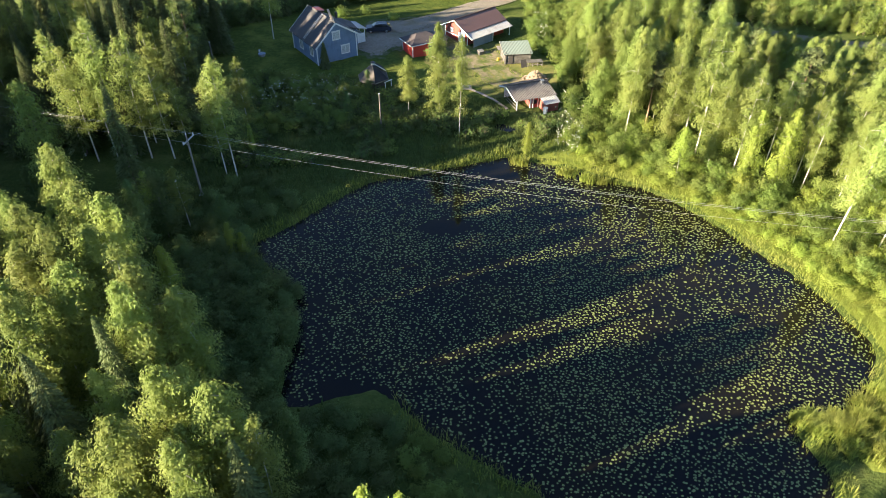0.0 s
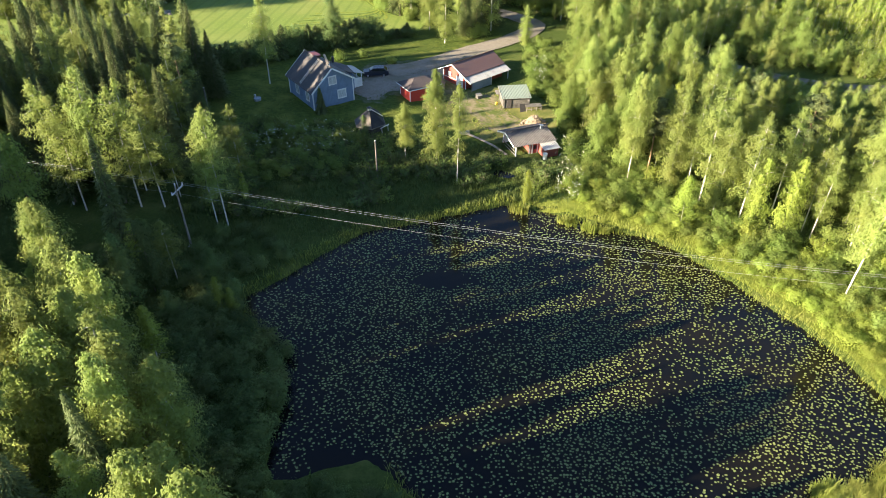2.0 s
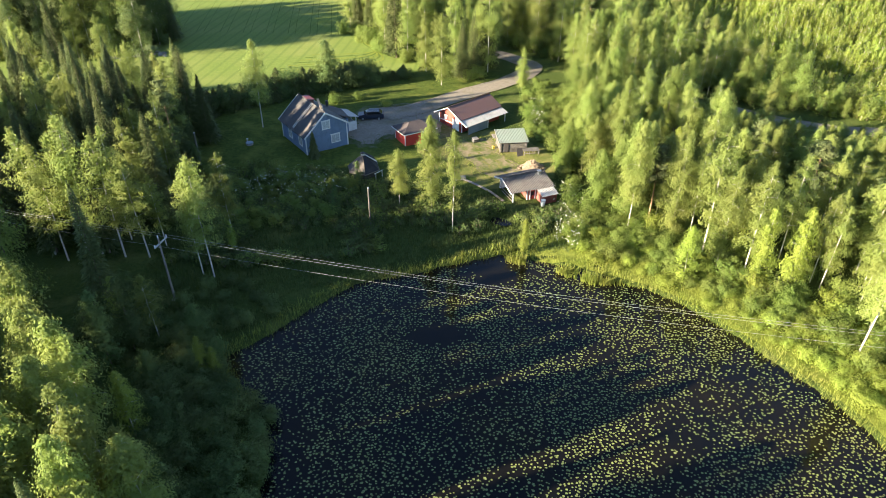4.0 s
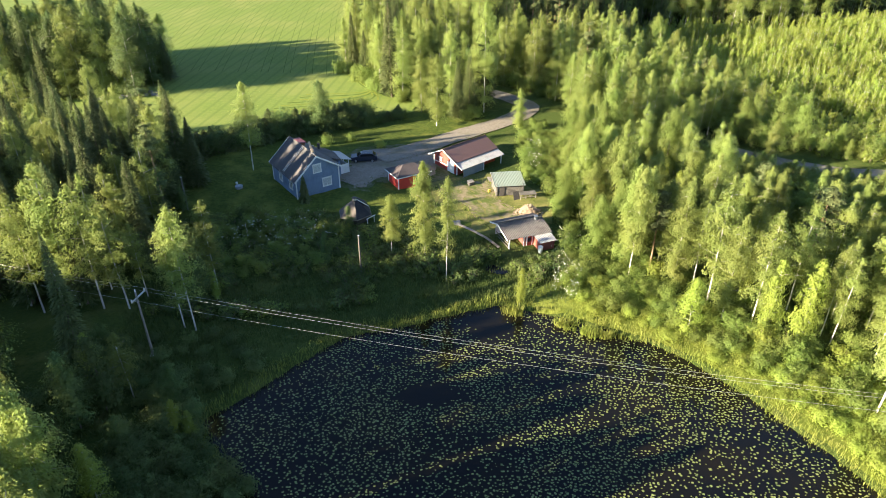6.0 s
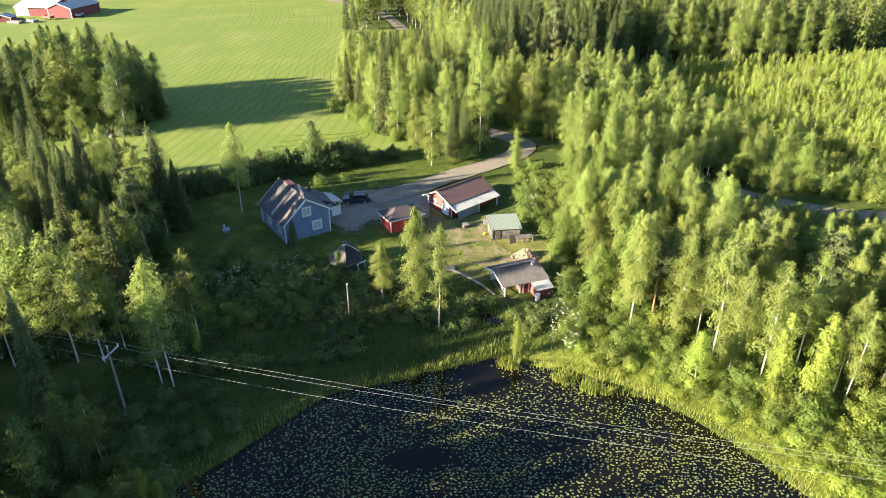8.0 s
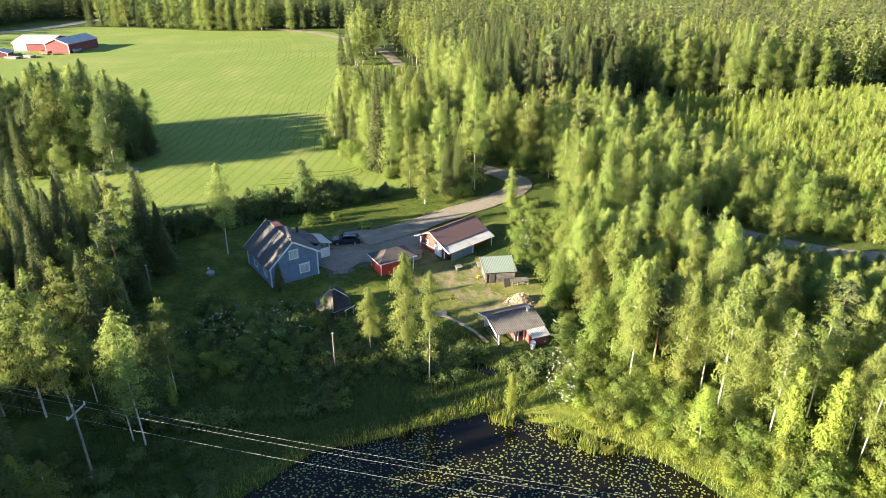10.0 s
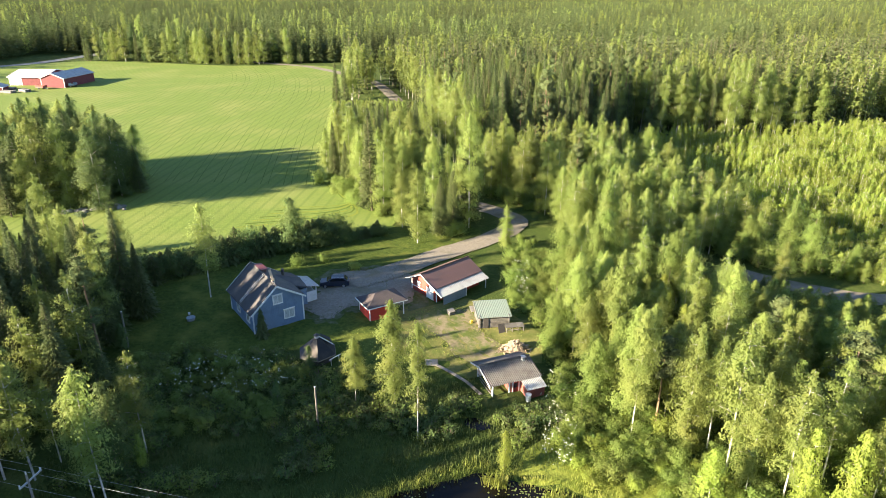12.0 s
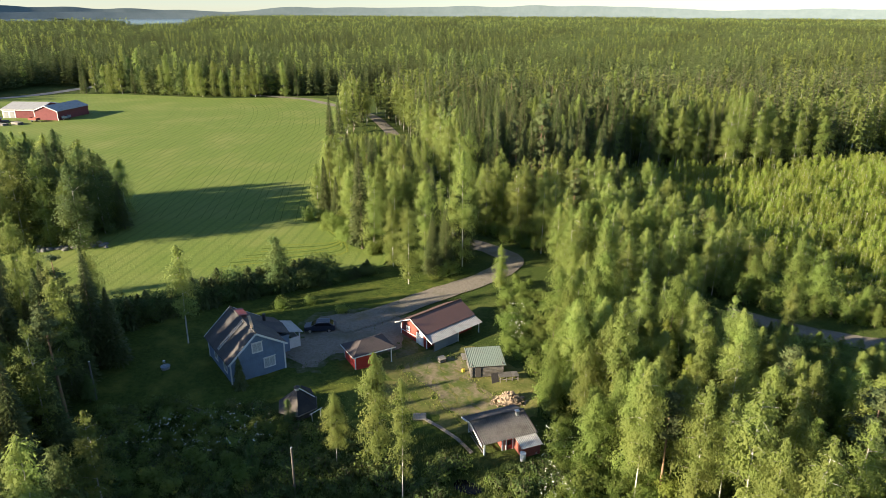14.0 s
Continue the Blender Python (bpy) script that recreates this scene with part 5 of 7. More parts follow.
ok = (drift > -0.12) & (away(SHORE, x, y, True) > 2.5) & (np.hypot(x - 9.1, y - 83) > 2.2) & (np.hypot(x + 10.5, y - 94.4) > 3.2)
x, y, drift = x[ok], y[ok], drift[ok]
HERB = [wood_tree(1.2, bush(1.2, 0.75, 206 + k, 170, 0.10), BARK_DARK, LEAF_SHADY if k % 3 else LEAF_BUSH) for k in range(5)]
wx, wy = scatter([(13.0, 82.5), (20.5, 82.5), (20.5, 86.5), (17.6, 88.0), (15.6, 86.0), (13.0, 85.0)], 0.8, 209)
grove("meadow_herbs", HERB, wx, wy, np.random.default_rng(210).uniform(0.7, 1.5, len(wx)), "tall weeds in front of the cabin", 211, 1.0)
grove("meadow_herbs", HERB, x, y, 0.75 + 1.5 * np.clip(drift + 0.1, 0, 1) + np.random.default_rng(207).uniform(0, 0.5, len(x)), "waist-high herbs and meadowsweet in the damp meadow", 208, 1.1)
# bushes on the banks and round the yard
taken[0] = np.array([(o.location.x, o.location.y) for o in bpy.data.objects if o.type == "EMPTY"])
BUSHY = [([(17, 88), (17, 77), (24, 72), (33, 66), (40, 58), (44, 66), (34, 76), (24, 86), (21, 94)], 2.7, 2.4), ([(42, 58), (47, 46), (54, 40), (54, 52), (48, 62)], 3.0, 2.2),
         ([(-34, 78), (-24, 80), (-14, 84), (-10, 90), (-14, 92), (-26, 95), (-34, 94)], 2.1, 1.7), ([(-38, 58), (-23, 58.5), (-19, 61), (-16, 66), (-24, 70), (-40, 70)], 2.6, 1.5),
         ([(-24, 33), (-13.8, 33), (-13.6, 42), (-14.8, 49), (-19.6, 54.4), (-22.2, 58.5), (-29, 56), (-26, 44)], 1.7, 2.0), ([(16, 107), (15, 116), (17, 127), (21, 130), (26, 126), (25, 112), (21, 107)], 1.8, 2.3),
         ([(18, 94), (19, 104), (23, 104), (22, 94)], 2.4, 2.8), ([(-14, 30), (-12, 33.5), (-4.5, 34.5), (-1, 31), (6, 25), (2, 18), (-9, 22)], 1.8, 1.3), ([(18, 128), (17, 134), (22, 138), (25, 132)], 2.6, 1.5)]
BUSHY += [([(-24, 171), (-12, 152), (-5, 146), (3, 138), (9, 134.5), (11, 137), (4, 143), (-3, 149.5), (-9, 155), (-20, 174)], 2.4, 3.2)]
for i, (edge, gap, h) in enumerate(BUSHY):
    r = np.random.default_rng(90 + i)
    for a, b in zip(*scatter(edge, gap, 100 + i)):
        if away(DRIVE, a, b) > 2.8 and away(TRACK, a, b) > 3:
            # bushes on the left bank get dark leaves, their shade put into colour
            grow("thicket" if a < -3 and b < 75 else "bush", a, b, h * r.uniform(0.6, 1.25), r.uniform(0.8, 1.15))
# clipped-out spruce hedge along the field
hedge = along([(-46, 111), (-36, 119.5), (-27, 127), (-20, 131.5), (-13, 134.5), (-6, 138.5)], 0.62)
for k, (a, b) in enumerate(hedge):
    r = np.random.default_rng(int(a * a))
    kind = ("hedge_spruce", "thicket", "hedge_spruce", "thicket", "thicket")[k % 5]
    side = 0.9 if k % 2 else -0.7
    grow(kind, a - 0.5 * side + r.normal(0, 0.3), b + side + r.normal(0, 0.3), r.uniform(3.0, 5.4) * (0.45 if a > -12.5 else 1.0), 1.15 if kind == "hedge_spruce" else 1.0, "dense dark green growth in the hedge by the field")
for i, (a, b) in enumerate(zip(*near_shore(1.75, 1.8, 8.0, 84, [(18, 80), (20, 73), (30, 67), (40, 52), (43, 40), (38, 33), (54, 30), (54, 52), (44, 66), (28, 82)]))):
    r = np.random.default_rng(300 + i)
    grow("shrub", a, b, r.uniform(0.6, 1.9), r.uniform(0.9, 1.4))
for i, (a, b) in enumerate(zip(*near_shore(2.3, 7.0, 17.0, 85, [(22, 84), (24, 76), (36, 66), (44, 52), (46, 40), (44, 33), (62, 30), (62, 56), (48, 72), (30, 88)]))):
    r = np.random.default_rng(700 + i)
    grow("bush" if i % 3 else "shrub", a, b, r.uniform(1.2, 2.8), r.uniform(0.9, 1.3))
for kind, x, y, h, wide in (("bush", -18.6, 122.2, 2.2, 1.1), ("bush", -14.4, 124.0, 1.8, 1.0), ("bush", -9.0, 120.6, 1.6, 1.1), ("hedge_spruce", -18.5, 98.75, 4.3, 0.6), ("alder", -11.2, 92.0, 3.6, 0.75)):
    grow(kind, x, y, h, wide)
for masters_of in MASTERS.values():
    for k, ob in enumerate(masters_of):
        if ob.matrix_basis == Matrix.Identity(4):
            for child in list(ob.children) + [ob]:
                bpy.data.objects.remove(child)

# ---- buildings and yard things ----
def part(name, bm, material, parent, label=""):
    """One mesh under a thing or a part."""
    me = bpy.data.meshes.new(name)
    bmesh.ops.recalc_face_normals(bm, faces=bm.faces)
    bm.to_mesh(me)
    bm.free()
    me.materials.append(material)
    ob = new(name, me)
    ob.parent = parent
    return tagged(ob, label)


def box(x0, x1, y0, y1, z0, z1, bm=None, bevel=0.0):
    bm = bm or bmesh.new()
    made = bmesh.ops.create_cube(bm, size=1, matrix=Matrix.Translation(((x0 + x1) / 2, (y0 + y1) / 2, (z0 + z1) / 2)) @ Matrix.Diagonal((x1 - x0, y1 - y0, z1 - z0, 1)))
    if bevel:
        edges = list({e for v in made["verts"] for e in v.link_edges})
        bmesh.ops.bevel(bm, geom=edges, offset=bevel, segments=1, affect="EDGES")
    return bm


def beam(a, b, wide, high, bm=None):
    """A squared timber from a to b."""
    bm = bm or bmesh.new()
    a, b = Vector(a), Vector(b)
    m = Matrix.Translation((a + b) / 2) @ (b - a).to_track_quat("Z", "Y").to_matrix().to_4x4() @ Matrix.Diagonal((wide, high, (b - a).length, 1))
    bmesh.ops.create_cube(bm, size=1, matrix=m)
    return bm


def round_bar(a, b, r0, r1=None, sides=10, bm=None):
    bm = bm or bmesh.new()
    a, b = Vector(a), Vector(b)
    m = Matrix.Translation((a + b) / 2) @ (b - a).to_track_quat("Z", "Y").to_matrix().to_4x4()
    bmesh.ops.create_cone(bm, cap_ends=True, segments=sides, radius1=r0, radius2=r0 if r1 is None else r1, depth=(b - a).length, matrix=m)
    return bm


def slab(corners, thick, bm=None):
    """A flat board through its corners (in order), given thickness below."""
    bm = bm or bmesh.new()
    c = [Vector(p) for p in corners]
    nrm = (c[1] - c[0]).cross(c[2] - c[0]).normalized()
    if nrm.z < 0:
        nrm = -nrm
    top, low = [bm.verts.new(p) for p in c], [bm.verts.new(p - nrm * thick) for p in c]
    bm.faces.new(top)
    bm.faces.new(low[::-1])
    for i in range(len(c)):
        j = (i + 1) % len(c)
        bm.faces.new((top[i], low[i], low[j], top[j]))
    return bm


def corrugated(a, b, c, d, waves, height, thick=0.012):
    """Ridged sheet: a to b along the eave, d to c above it; the ridges run up the slope."""
    bm = bmesh.new()
    a, b, c, d = map(Vector, (a, b, c, d))
    nrm = (b - a).cross(d - a).normalized()
    nrm = nrm if nrm.z > 0 else -nrm
    n = waves * 4
    rows = []
    for lo, hi in ((a, b), (d, c)):
        for drop in (0, thick):
            rows.append([bm.verts.new(lo.lerp(hi, i / n) + nrm * (height * math.sin(i / n * waves * 2 * math.pi) - drop)) for i in range(n + 1)])
    for i in range(n):
        bm.faces.new((rows[0][i], rows[0][i + 1], rows[2][i + 1], rows[2][i]))
        bm.faces.new((rows[1][i + 1], rows[1][i], rows[3][i], rows[3][i + 1]))
    return bm


def gable_wall(y0, y1, x0, x1, z0, eave, ridge, xr=None, eave_2=None):
    """A wall slab with a gable point, across x."""
    bm = bmesh.new()
    xr = (x0 + x1) / 2 if xr is None else xr
    pts = [(x0, z0), (x1, z0), (x1, eave_2 or eave), (xr, ridge), (x0, eave)]
    f, b = [bm.verts.new((x, y0, z)) for x, z in pts], [bm.verts.new((x, y1, z)) for x, z in pts]
    bm.faces.new(f)
    bm.faces.new(b[::-1])
    for i in range(5):
        j = (i + 1) % 5
        bm.faces.new((f[i], f[j], b[j], b[i]))
    return bm


def house_window(parent, m, w, h, frame_mat=WHITE):
    """A cased window on a wall; m: its centre, facing -y."""
    win = part("window", box(-w / 2, w / 2, -0.03, 0.03, -h / 2, h / 2), CURTAIN, parent, "pale curtained window with white casing")
    win.matrix_basis = m
    part("pane", box(-w / 2 + 0.06, w / 2 - 0.06, -0.042, -0.034, -h / 2 + 0.06, h / 2 - 0.06), CLEAR_GLASS, win).visible_shadow = False
    t = 0.13
    frame_bm = box(-w / 2 - t, w / 2 + t, -0.075, -0.02, h / 2, h / 2 + t)
    box(-w / 2 - t, w / 2 + t, -0.085, -0.02, -h / 2 - t, -h / 2, frame_bm)
    box(-w / 2 - t, -w / 2, -0.07, -0.02, -h / 2, h / 2, frame_bm)
    box(w / 2, w / 2 + t, -0.07, -0.02, -h / 2, h / 2, frame_bm)
    part("casing", frame_bm, frame_mat, win)
    part("crown_board", box(-w / 2 - 0.2, w / 2 + 0.2, -0.10, -0.02, h / 2 + t, h / 2 + t + 0.07), frame_mat, win)
    bars = box(-0.03, 0.03, -0.055, -0.03, -h / 2, h / 2)
    part("glazing_bar", bars, frame_mat, win)
    return win


def boards(parent, x0, x1, y, z0, top_of, material, gap=0.24):
    """Cover strips of upright boarding along a wall in the plane y."""
    x = x0 + gap / 2
    while x < x1:
        part("cover_strip", box(x - 0.025, x + 0.025, y - 0.022, y, z0, top_of(x)), material, parent)
        x += gap


def base_of(name, x, y, rz, label, category, z=None, group=""):
    ob = tagged(new(name), label, category, group)
    ob.matrix_basis = pose(x, y, lay(x, y) if z is None else z, 0, 0, rz)
    return ob


# blue house
def blue_house():
    W, L, E, R, P, ER, XR = 7.1, 8.8, 3.6, 6.65, 0.45, 4.35, 3.45
    h = base_of("house", -19.7, 99.3, 35.2, "blue boarded two-storey house with dark felt gable roof", "house", 2.25)
    part("plinth", box(0.05, W - 0.05, 0.05, L - 0.05, -0.6, P), CONCRETE, h)
    for y0, y1 in ((0, 0.18), (L - 0.18, L)):
        wall = part("wall", gable_wall(y0, y1, 0, W, P, E, R, XR, ER), CLAD_BLUE, h)
        if y0 == 0:
            boards(wall, 0.1, W - 0.1, 0, P + 0.05, lambda x: (E + (R - E) * x / XR if x < XR else ER + (R - ER) * (W - x) / (W - XR)) - 0.05, CLAD_BLUE)
            front = wall
    for x0, x1 in ((0, 0.18), (W - 0.18, W)):
        wall = part("wall", box(x0, x1, 0.18, L - 0.18, P, ER if x0 else E), CLAD_BLUE, h)
        if x0 == 0:
            left = wall
    o, f = 0.35, 0.4
    for s in (0, 1):
        xe, xr = (-o if s == 0 else W + o), XR
        ze = ER - o * (R - ER) / (W - XR) if s else E - o * (R - E) / XR
        slope = part("roof_slope", slab([(xe, -f, ze + 0.22), (xr, -f, R + 0.22), (xr, L + f, R + 0.22), (xe, L + f, ze + 0.22)], 0.14), FELT, h)
        part("barge_board", beam((xe, -f - 0.03, ze + 0.10), (xr, -f - 0.03, R + 0.10), 0.05, 0.24), WHITE, slope, "white barge board")
        part("barge_board", beam((xe, L + f + 0.03, ze + 0.10), (xr, L + f + 0.03, R + 0.10), 0.05, 0.24), WHITE, slope)
        part("gutter", round_bar((xe, -f, ze + 0.08), (xe, L + f, ze + 0.08), 0.07), WHITE if s else FELT, slope)
    part("ridge_cap", beam((XR, -f, R + 0.24), (XR, L + f, R + 0.24), 0.09, 0.3), FELT, h)
    for x in (0, W):
        for y in (0, L):
            part("corner_board", box(x - 0.09, x + 0.09, y - 0.05, y + 0.05, P, ER if x else E), WHITE, h)
    house_window(front, pose(3.55, -0.03, 4.7), 1.15, 1.15)
    house_window(front, pose(5.0, -0.03, 2.2), 1.3, 1.2)
    for y in (1.9, 5.6):
        house_window(left, pose(-0.03, y, 2.3, 0, 0, -90), 1.05, 1.3)
    # chimney with a red hood, flue, roof ladder and plank
    chim = part("chimney", box(XR + 0.2, XR + 1.0, 5.6, 7.3, R - 0.9, R + 0.22, bevel=0.02), BRICK, h, "brown brick chimney with red sheet hood")
    part("hood", slab([(XR + 0.05, 5.2, R + 0.42), (XR + 1.1, 5.2, R + 0.32), (XR + 1.1, 7.7, R + 0.32), (XR + 0.05, 7.7, R + 0.42)], 0.07), RED_SHEET, chim)
    rl = part("roof_ladder", beam((-0.3, 3.55, E + 0.28), (XR - 0.1, 3.55, R + 0.38), 0.05, 0.06), STEEL, h, "pale metal roof ladder")
    bm = beam((-0.3, 3.95, E + 0.28), (XR - 0.1, 3.95, R + 0.38), 0.05, 0.06)
    for k in range(14):
        s = (k + 0.5) / 14
        z = E + 0.31 + (R + 0.1 - E) * s
        box(-0.3 + (XR + 0.2) * s - 0.025, -0.3 + (XR + 0.2) * s + 0.025, 3.52, 3.98, z - 0.02, z + 0.03, bm)
    part("rungs", bm, STEEL, rl)
    part("roof_plank", beam((XR + 0.1, 0.9, R + 0.4), (XR + 0.2, 2.2, R + 1.55), 0.34, 0.07), WOOD_NEW, h, "pale plank standing on the ridge")
    part("mast", round_bar((XR, 0.15, R), (XR, 0.15, R + 1.1), 0.05), STEEL, h)
    # side wing with its own roof, flue and white porch
    wing = part("wing", box(W, W + 2.3, 3.9, L, P - 0.4, 3.1), CLAD_BLUE, h, "blue boarded side wing")
    part("wing_roof", slab([(W - 1.6, 3.5, 5.0), (W + 2.3, 3.5, 3.5), (W + 2.3, 6.0, 4.0), (W - 1.6, 6.0, 5.55)], 0.14), FELT, wing)
    part("wing_roof", slab([(W - 1.6, 6.0, 5.55), (W + 2.3, 6.0, 4.0), (W + 2.3, L + 0.5, 3.5), (W - 1.6, L + 0.5, 5.0)], 0.14), FELT_GREY, wing, "worn grey-brown felt")
    part("flue", round_bar((W - 0.1, 6.3, 4.6), (W - 0.1, 6.3, 5.9), 0.22), SOOT, wing, "black round flue")
    porch = part("porch", box(W + 2.32, W + 4.0, 4.3, 7.9, -0.5, 0.35), WOOD_GREY, h, "white porch with pale sheet roof")
    part("porch_roof", slab([(W + 1.7, 4.0, 3.62), (W + 4.4, 4.0, 2.85), (W + 4.4, 6.1, 2.85), (W + 1.7, 6.1, 3.62)], 0.08), SHEET_GREY, porch)
    part("porch_roof", slab([(W + 1.7, 6.12, 3.62), (W + 4.4, 6.12, 2.85), (W + 4.4, 8.2, 2.85), (W + 1.7, 8.2, 3.62)], 0.08), SHEET_GREY, porch)
    for y in (4.35, 6.1, 7.85):
        part("post", box(W + 3.9, W + 4.02, y - 0.06, y + 0.06, 0.35, 2.9), WHITE, porch)
    rail = box(W + 2.34, W + 3.9, 4.33, 4.37, 0.4, 2.2)
    part("panel", rail, WHITE, porch)
    part("panel", box(W + 3.94, W + 3.98, 4.42, 7.8, 0.4, 1.9), WHITE, porch)


blue_house()


# red barn with a lean-to
def red_barn():
    L, Y0, YR, Y1 = 9.0, 1.55, 4.5, 7.3
    b = base_of("barn", 5.55, 109.35, 42.0, "red boarded barn with brown sheet roof and lean-to", "barn", 1.25)
    seam, ridge, eave, low = 2.72, 4.15, 2.75, 2.12

    def end(x0, x1, name="wall"):
        bm = bmesh.new()
        pts = [(Y0, 0), (Y1, 0), (Y1, eave - 0.1), (YR, ridge - 0.1), (Y0, seam - 0.1)]
        f, k = [bm.verts.new((x0, y, z)) for y, z in pts], [bm.verts.new((x1, y, z)) for y, z in pts]
        bm.faces.new(f)
        bm.faces.new(k[::-1])
        for i in range(5):
            j = (i + 1) % 5
            bm.faces.new((f[i], f[j], k[j], k[i]))
        return part(name, bm, CLAD_RED, b)
    front = end(0, 0.15)
    end(L - 0.15, L)
    part("wall", box(0.15, L - 0.15, Y0, Y0 + 0.15, 0, seam - 0.1), CLAD_RED, b)
    part("wall", box(0.15, L - 0.15, Y1 - 0.15, Y1, 0, eave - 0.1), CLAD_RED, b)
    part("roof_slope", slab([(-0.6, Y0 - 0.15, seam + 0.08), (L + 0.5, Y0 - 0.15, seam + 0.08), (L + 0.5, YR, ridge + 0.12), (-0.6, YR, ridge + 0.12)], 0.1), FELT_BROWN, b)
    part("roof_slope", slab([(-0.6, Y1 + 0.7, eave - 0.25), (L + 0.5, Y1 + 0.7, eave - 0.25), (L + 0.5, YR, ridge + 0.115), (-0.6, YR, ridge + 0.115)], 0.1), FELT_BROWN, b)
    part("ridge_cap", beam((-0.6, YR, ridge + 0.14), (L + 0.5, YR, ridge + 0.14), 0.06, 0.26), FELT_BROWN, b)
    for y, z in ((Y0 - 1.75, low), (Y1 + 0.7, eave - 0.25)):
        part("barge_board", beam((-0.63, y, z - 0.03), (-0.63, YR, ridge + 0.04), 0.05, 0.13), WHITE, b, "white barge board")
    part("fascia", beam((-0.6, Y1 + 0.72, eave - 0.31), (L + 0.5, Y1 + 0.72, eave - 0.31), 0.09, 0.03), WHITE, b)
    # gable details
    # lighter boards where sun reaches the gable top, the light put into colour
    part("upper_boarding", gable_piece(YR, Y1, eave, ridge, 1.55), CLAD_BROWN_RED, front, "brownish-red boards, sunlight on the gable top put into their colour")
    part("trim_board", box(-0.05, 0, Y0 + 1.6, Y1, 1.42, 1.52), WHITE, front)
    part("corner_board", box(-0.05, 0.02, Y1 - 0.14, Y1 + 0.03, 0, eave - 0.2), WHITE, front)
    part("corner_board", box(-0.05, 0.02, Y0 - 0.05, Y0 + 0.1, 0, seam - 0.1), WHITE, front)
    part("door", box(-0.07, -0.01, 2.25, 3.85, 0.05, 2.3, bevel=0.01), WHITE, front, "white boarded door standing shut")
    house_window(front, pose(-0.04, 5.55, 2.15, 0, 0, -90), 0.5, 0.45)
    house_window(front, pose(-0.05, 2.75, 2.62, 0, 0, -90), 0.45, 0.26)
    # lean-to
    lean = part("lean_to", corrugated((-0.5, Y0 - 1.75, low), (L + 0.5, Y0 - 1.75, low), (L + 0.5, Y0 + 0.1, seam + 0.02), (-0.5, Y0 + 0.1, seam + 0.02), 34, 0.035), SHEET_GREY, b, "grey corrugated lean-to roof")
    part("panel_wall", box(0.2, 4.6, Y0 - 1.5, Y0 - 1.42, 0, low - 0.02), BLUE_PANEL, lean, "blue-grey panel wall")
    for x in (0.0, 4.68, L - 0.1):
        part("post", box(x, x + 0.12, Y0 - 1.56, Y0 - 1.44, 0, low + 0.02), WHITE if x != 0.0 else WOOD_GREY, lean)
    part("beam", box(0, L, Y0 - 1.60, Y0 - 1.48, low - 0.10, low - 0.04), WOOD_GREY, lean)
    part("back_panel", box(4.8, L - 0.1, Y0 - 0.06, Y0 - 0.01, 0, seam - 0.3), CLAD_RED, lean)


def gable_piece(YR, Y1, eave, ridge, z0):
    bm = bmesh.new()
    pts = [(YR - 1.7, z0), (Y1 - 0.16, z0), (Y1 - 0.16, eave - 0.2), (YR, ridge - 0.15), (YR - 1.7, ridge - 0.95)]
    f, k = [bm.verts.new((-0.02, y, z)) for y, z in pts], [bm.verts.new((0.0, y, z)) for y, z in pts]
    bm.faces.new(f)
    bm.faces.new(k[::-1])
    for i in range(5):
        j = (i + 1) % 5
        bm.faces.new((f[i], f[j], k[j], k[i]))
    return bm


red_barn()


# bright red shed with a hipped roof
def red_shed():
    W, L, E, R = 3.5, 5.3, 2.25, 3.35
    s = base_of("shed", -4.75, 103.15, 30.0, "bright red shed with grey-brown hipped roof", "shed", lay(-3, 105) - 0.05)
    for x0, x1, y0, y1 in ((0, 0.12, 0, W), (0.12, 2.9, 0, 0.12), (0.12, 2.9, W - 0.12, W), (2.9, 3.02, 0, W)):
        part("wall", box(x0, x1, y0, y1, 0, E), BRIGHT_RED, s)
    for x, y in ((-0.03, -0.03), (-0.03, W - 0.09), (L - 0.1, -0.03), (L - 0.1, W - 0.09)):
        part("post", box(x, x + 0.13, y, y + 0.13, 0, E), WHITE, s)
    o = 0.4
    c = [(-o, -o, E), (L + o, -o, E), (L + o, W + o, E), (-o, W + o, E)]
    r0, r1 = (1.75, W / 2, R), (L - 1.75, W / 2, R)
    for pts in ([c[3], c[0], r0], [c[0], c[1], r1, r0], [c[1], c[2], r1], [c[2], c[3], r0, r1]):
        part("roof_slope", slab([(x, y, z + 0.12) for x, y, z in pts], 0.1), FELT_GREY, s)
    part("eaves_board", beam((-o - 0.03, -o, E + 0.02), (-o - 0.03, W + o, E + 0.02), 0.04, 0.14), WHITE, s, "white eaves board")
    part("eaves_board", beam((-o, -o - 0.03, E + 0.02), (L + o, -o - 0.03, E + 0.02), 0.04, 0.14), WHITE, s)


red_shed()


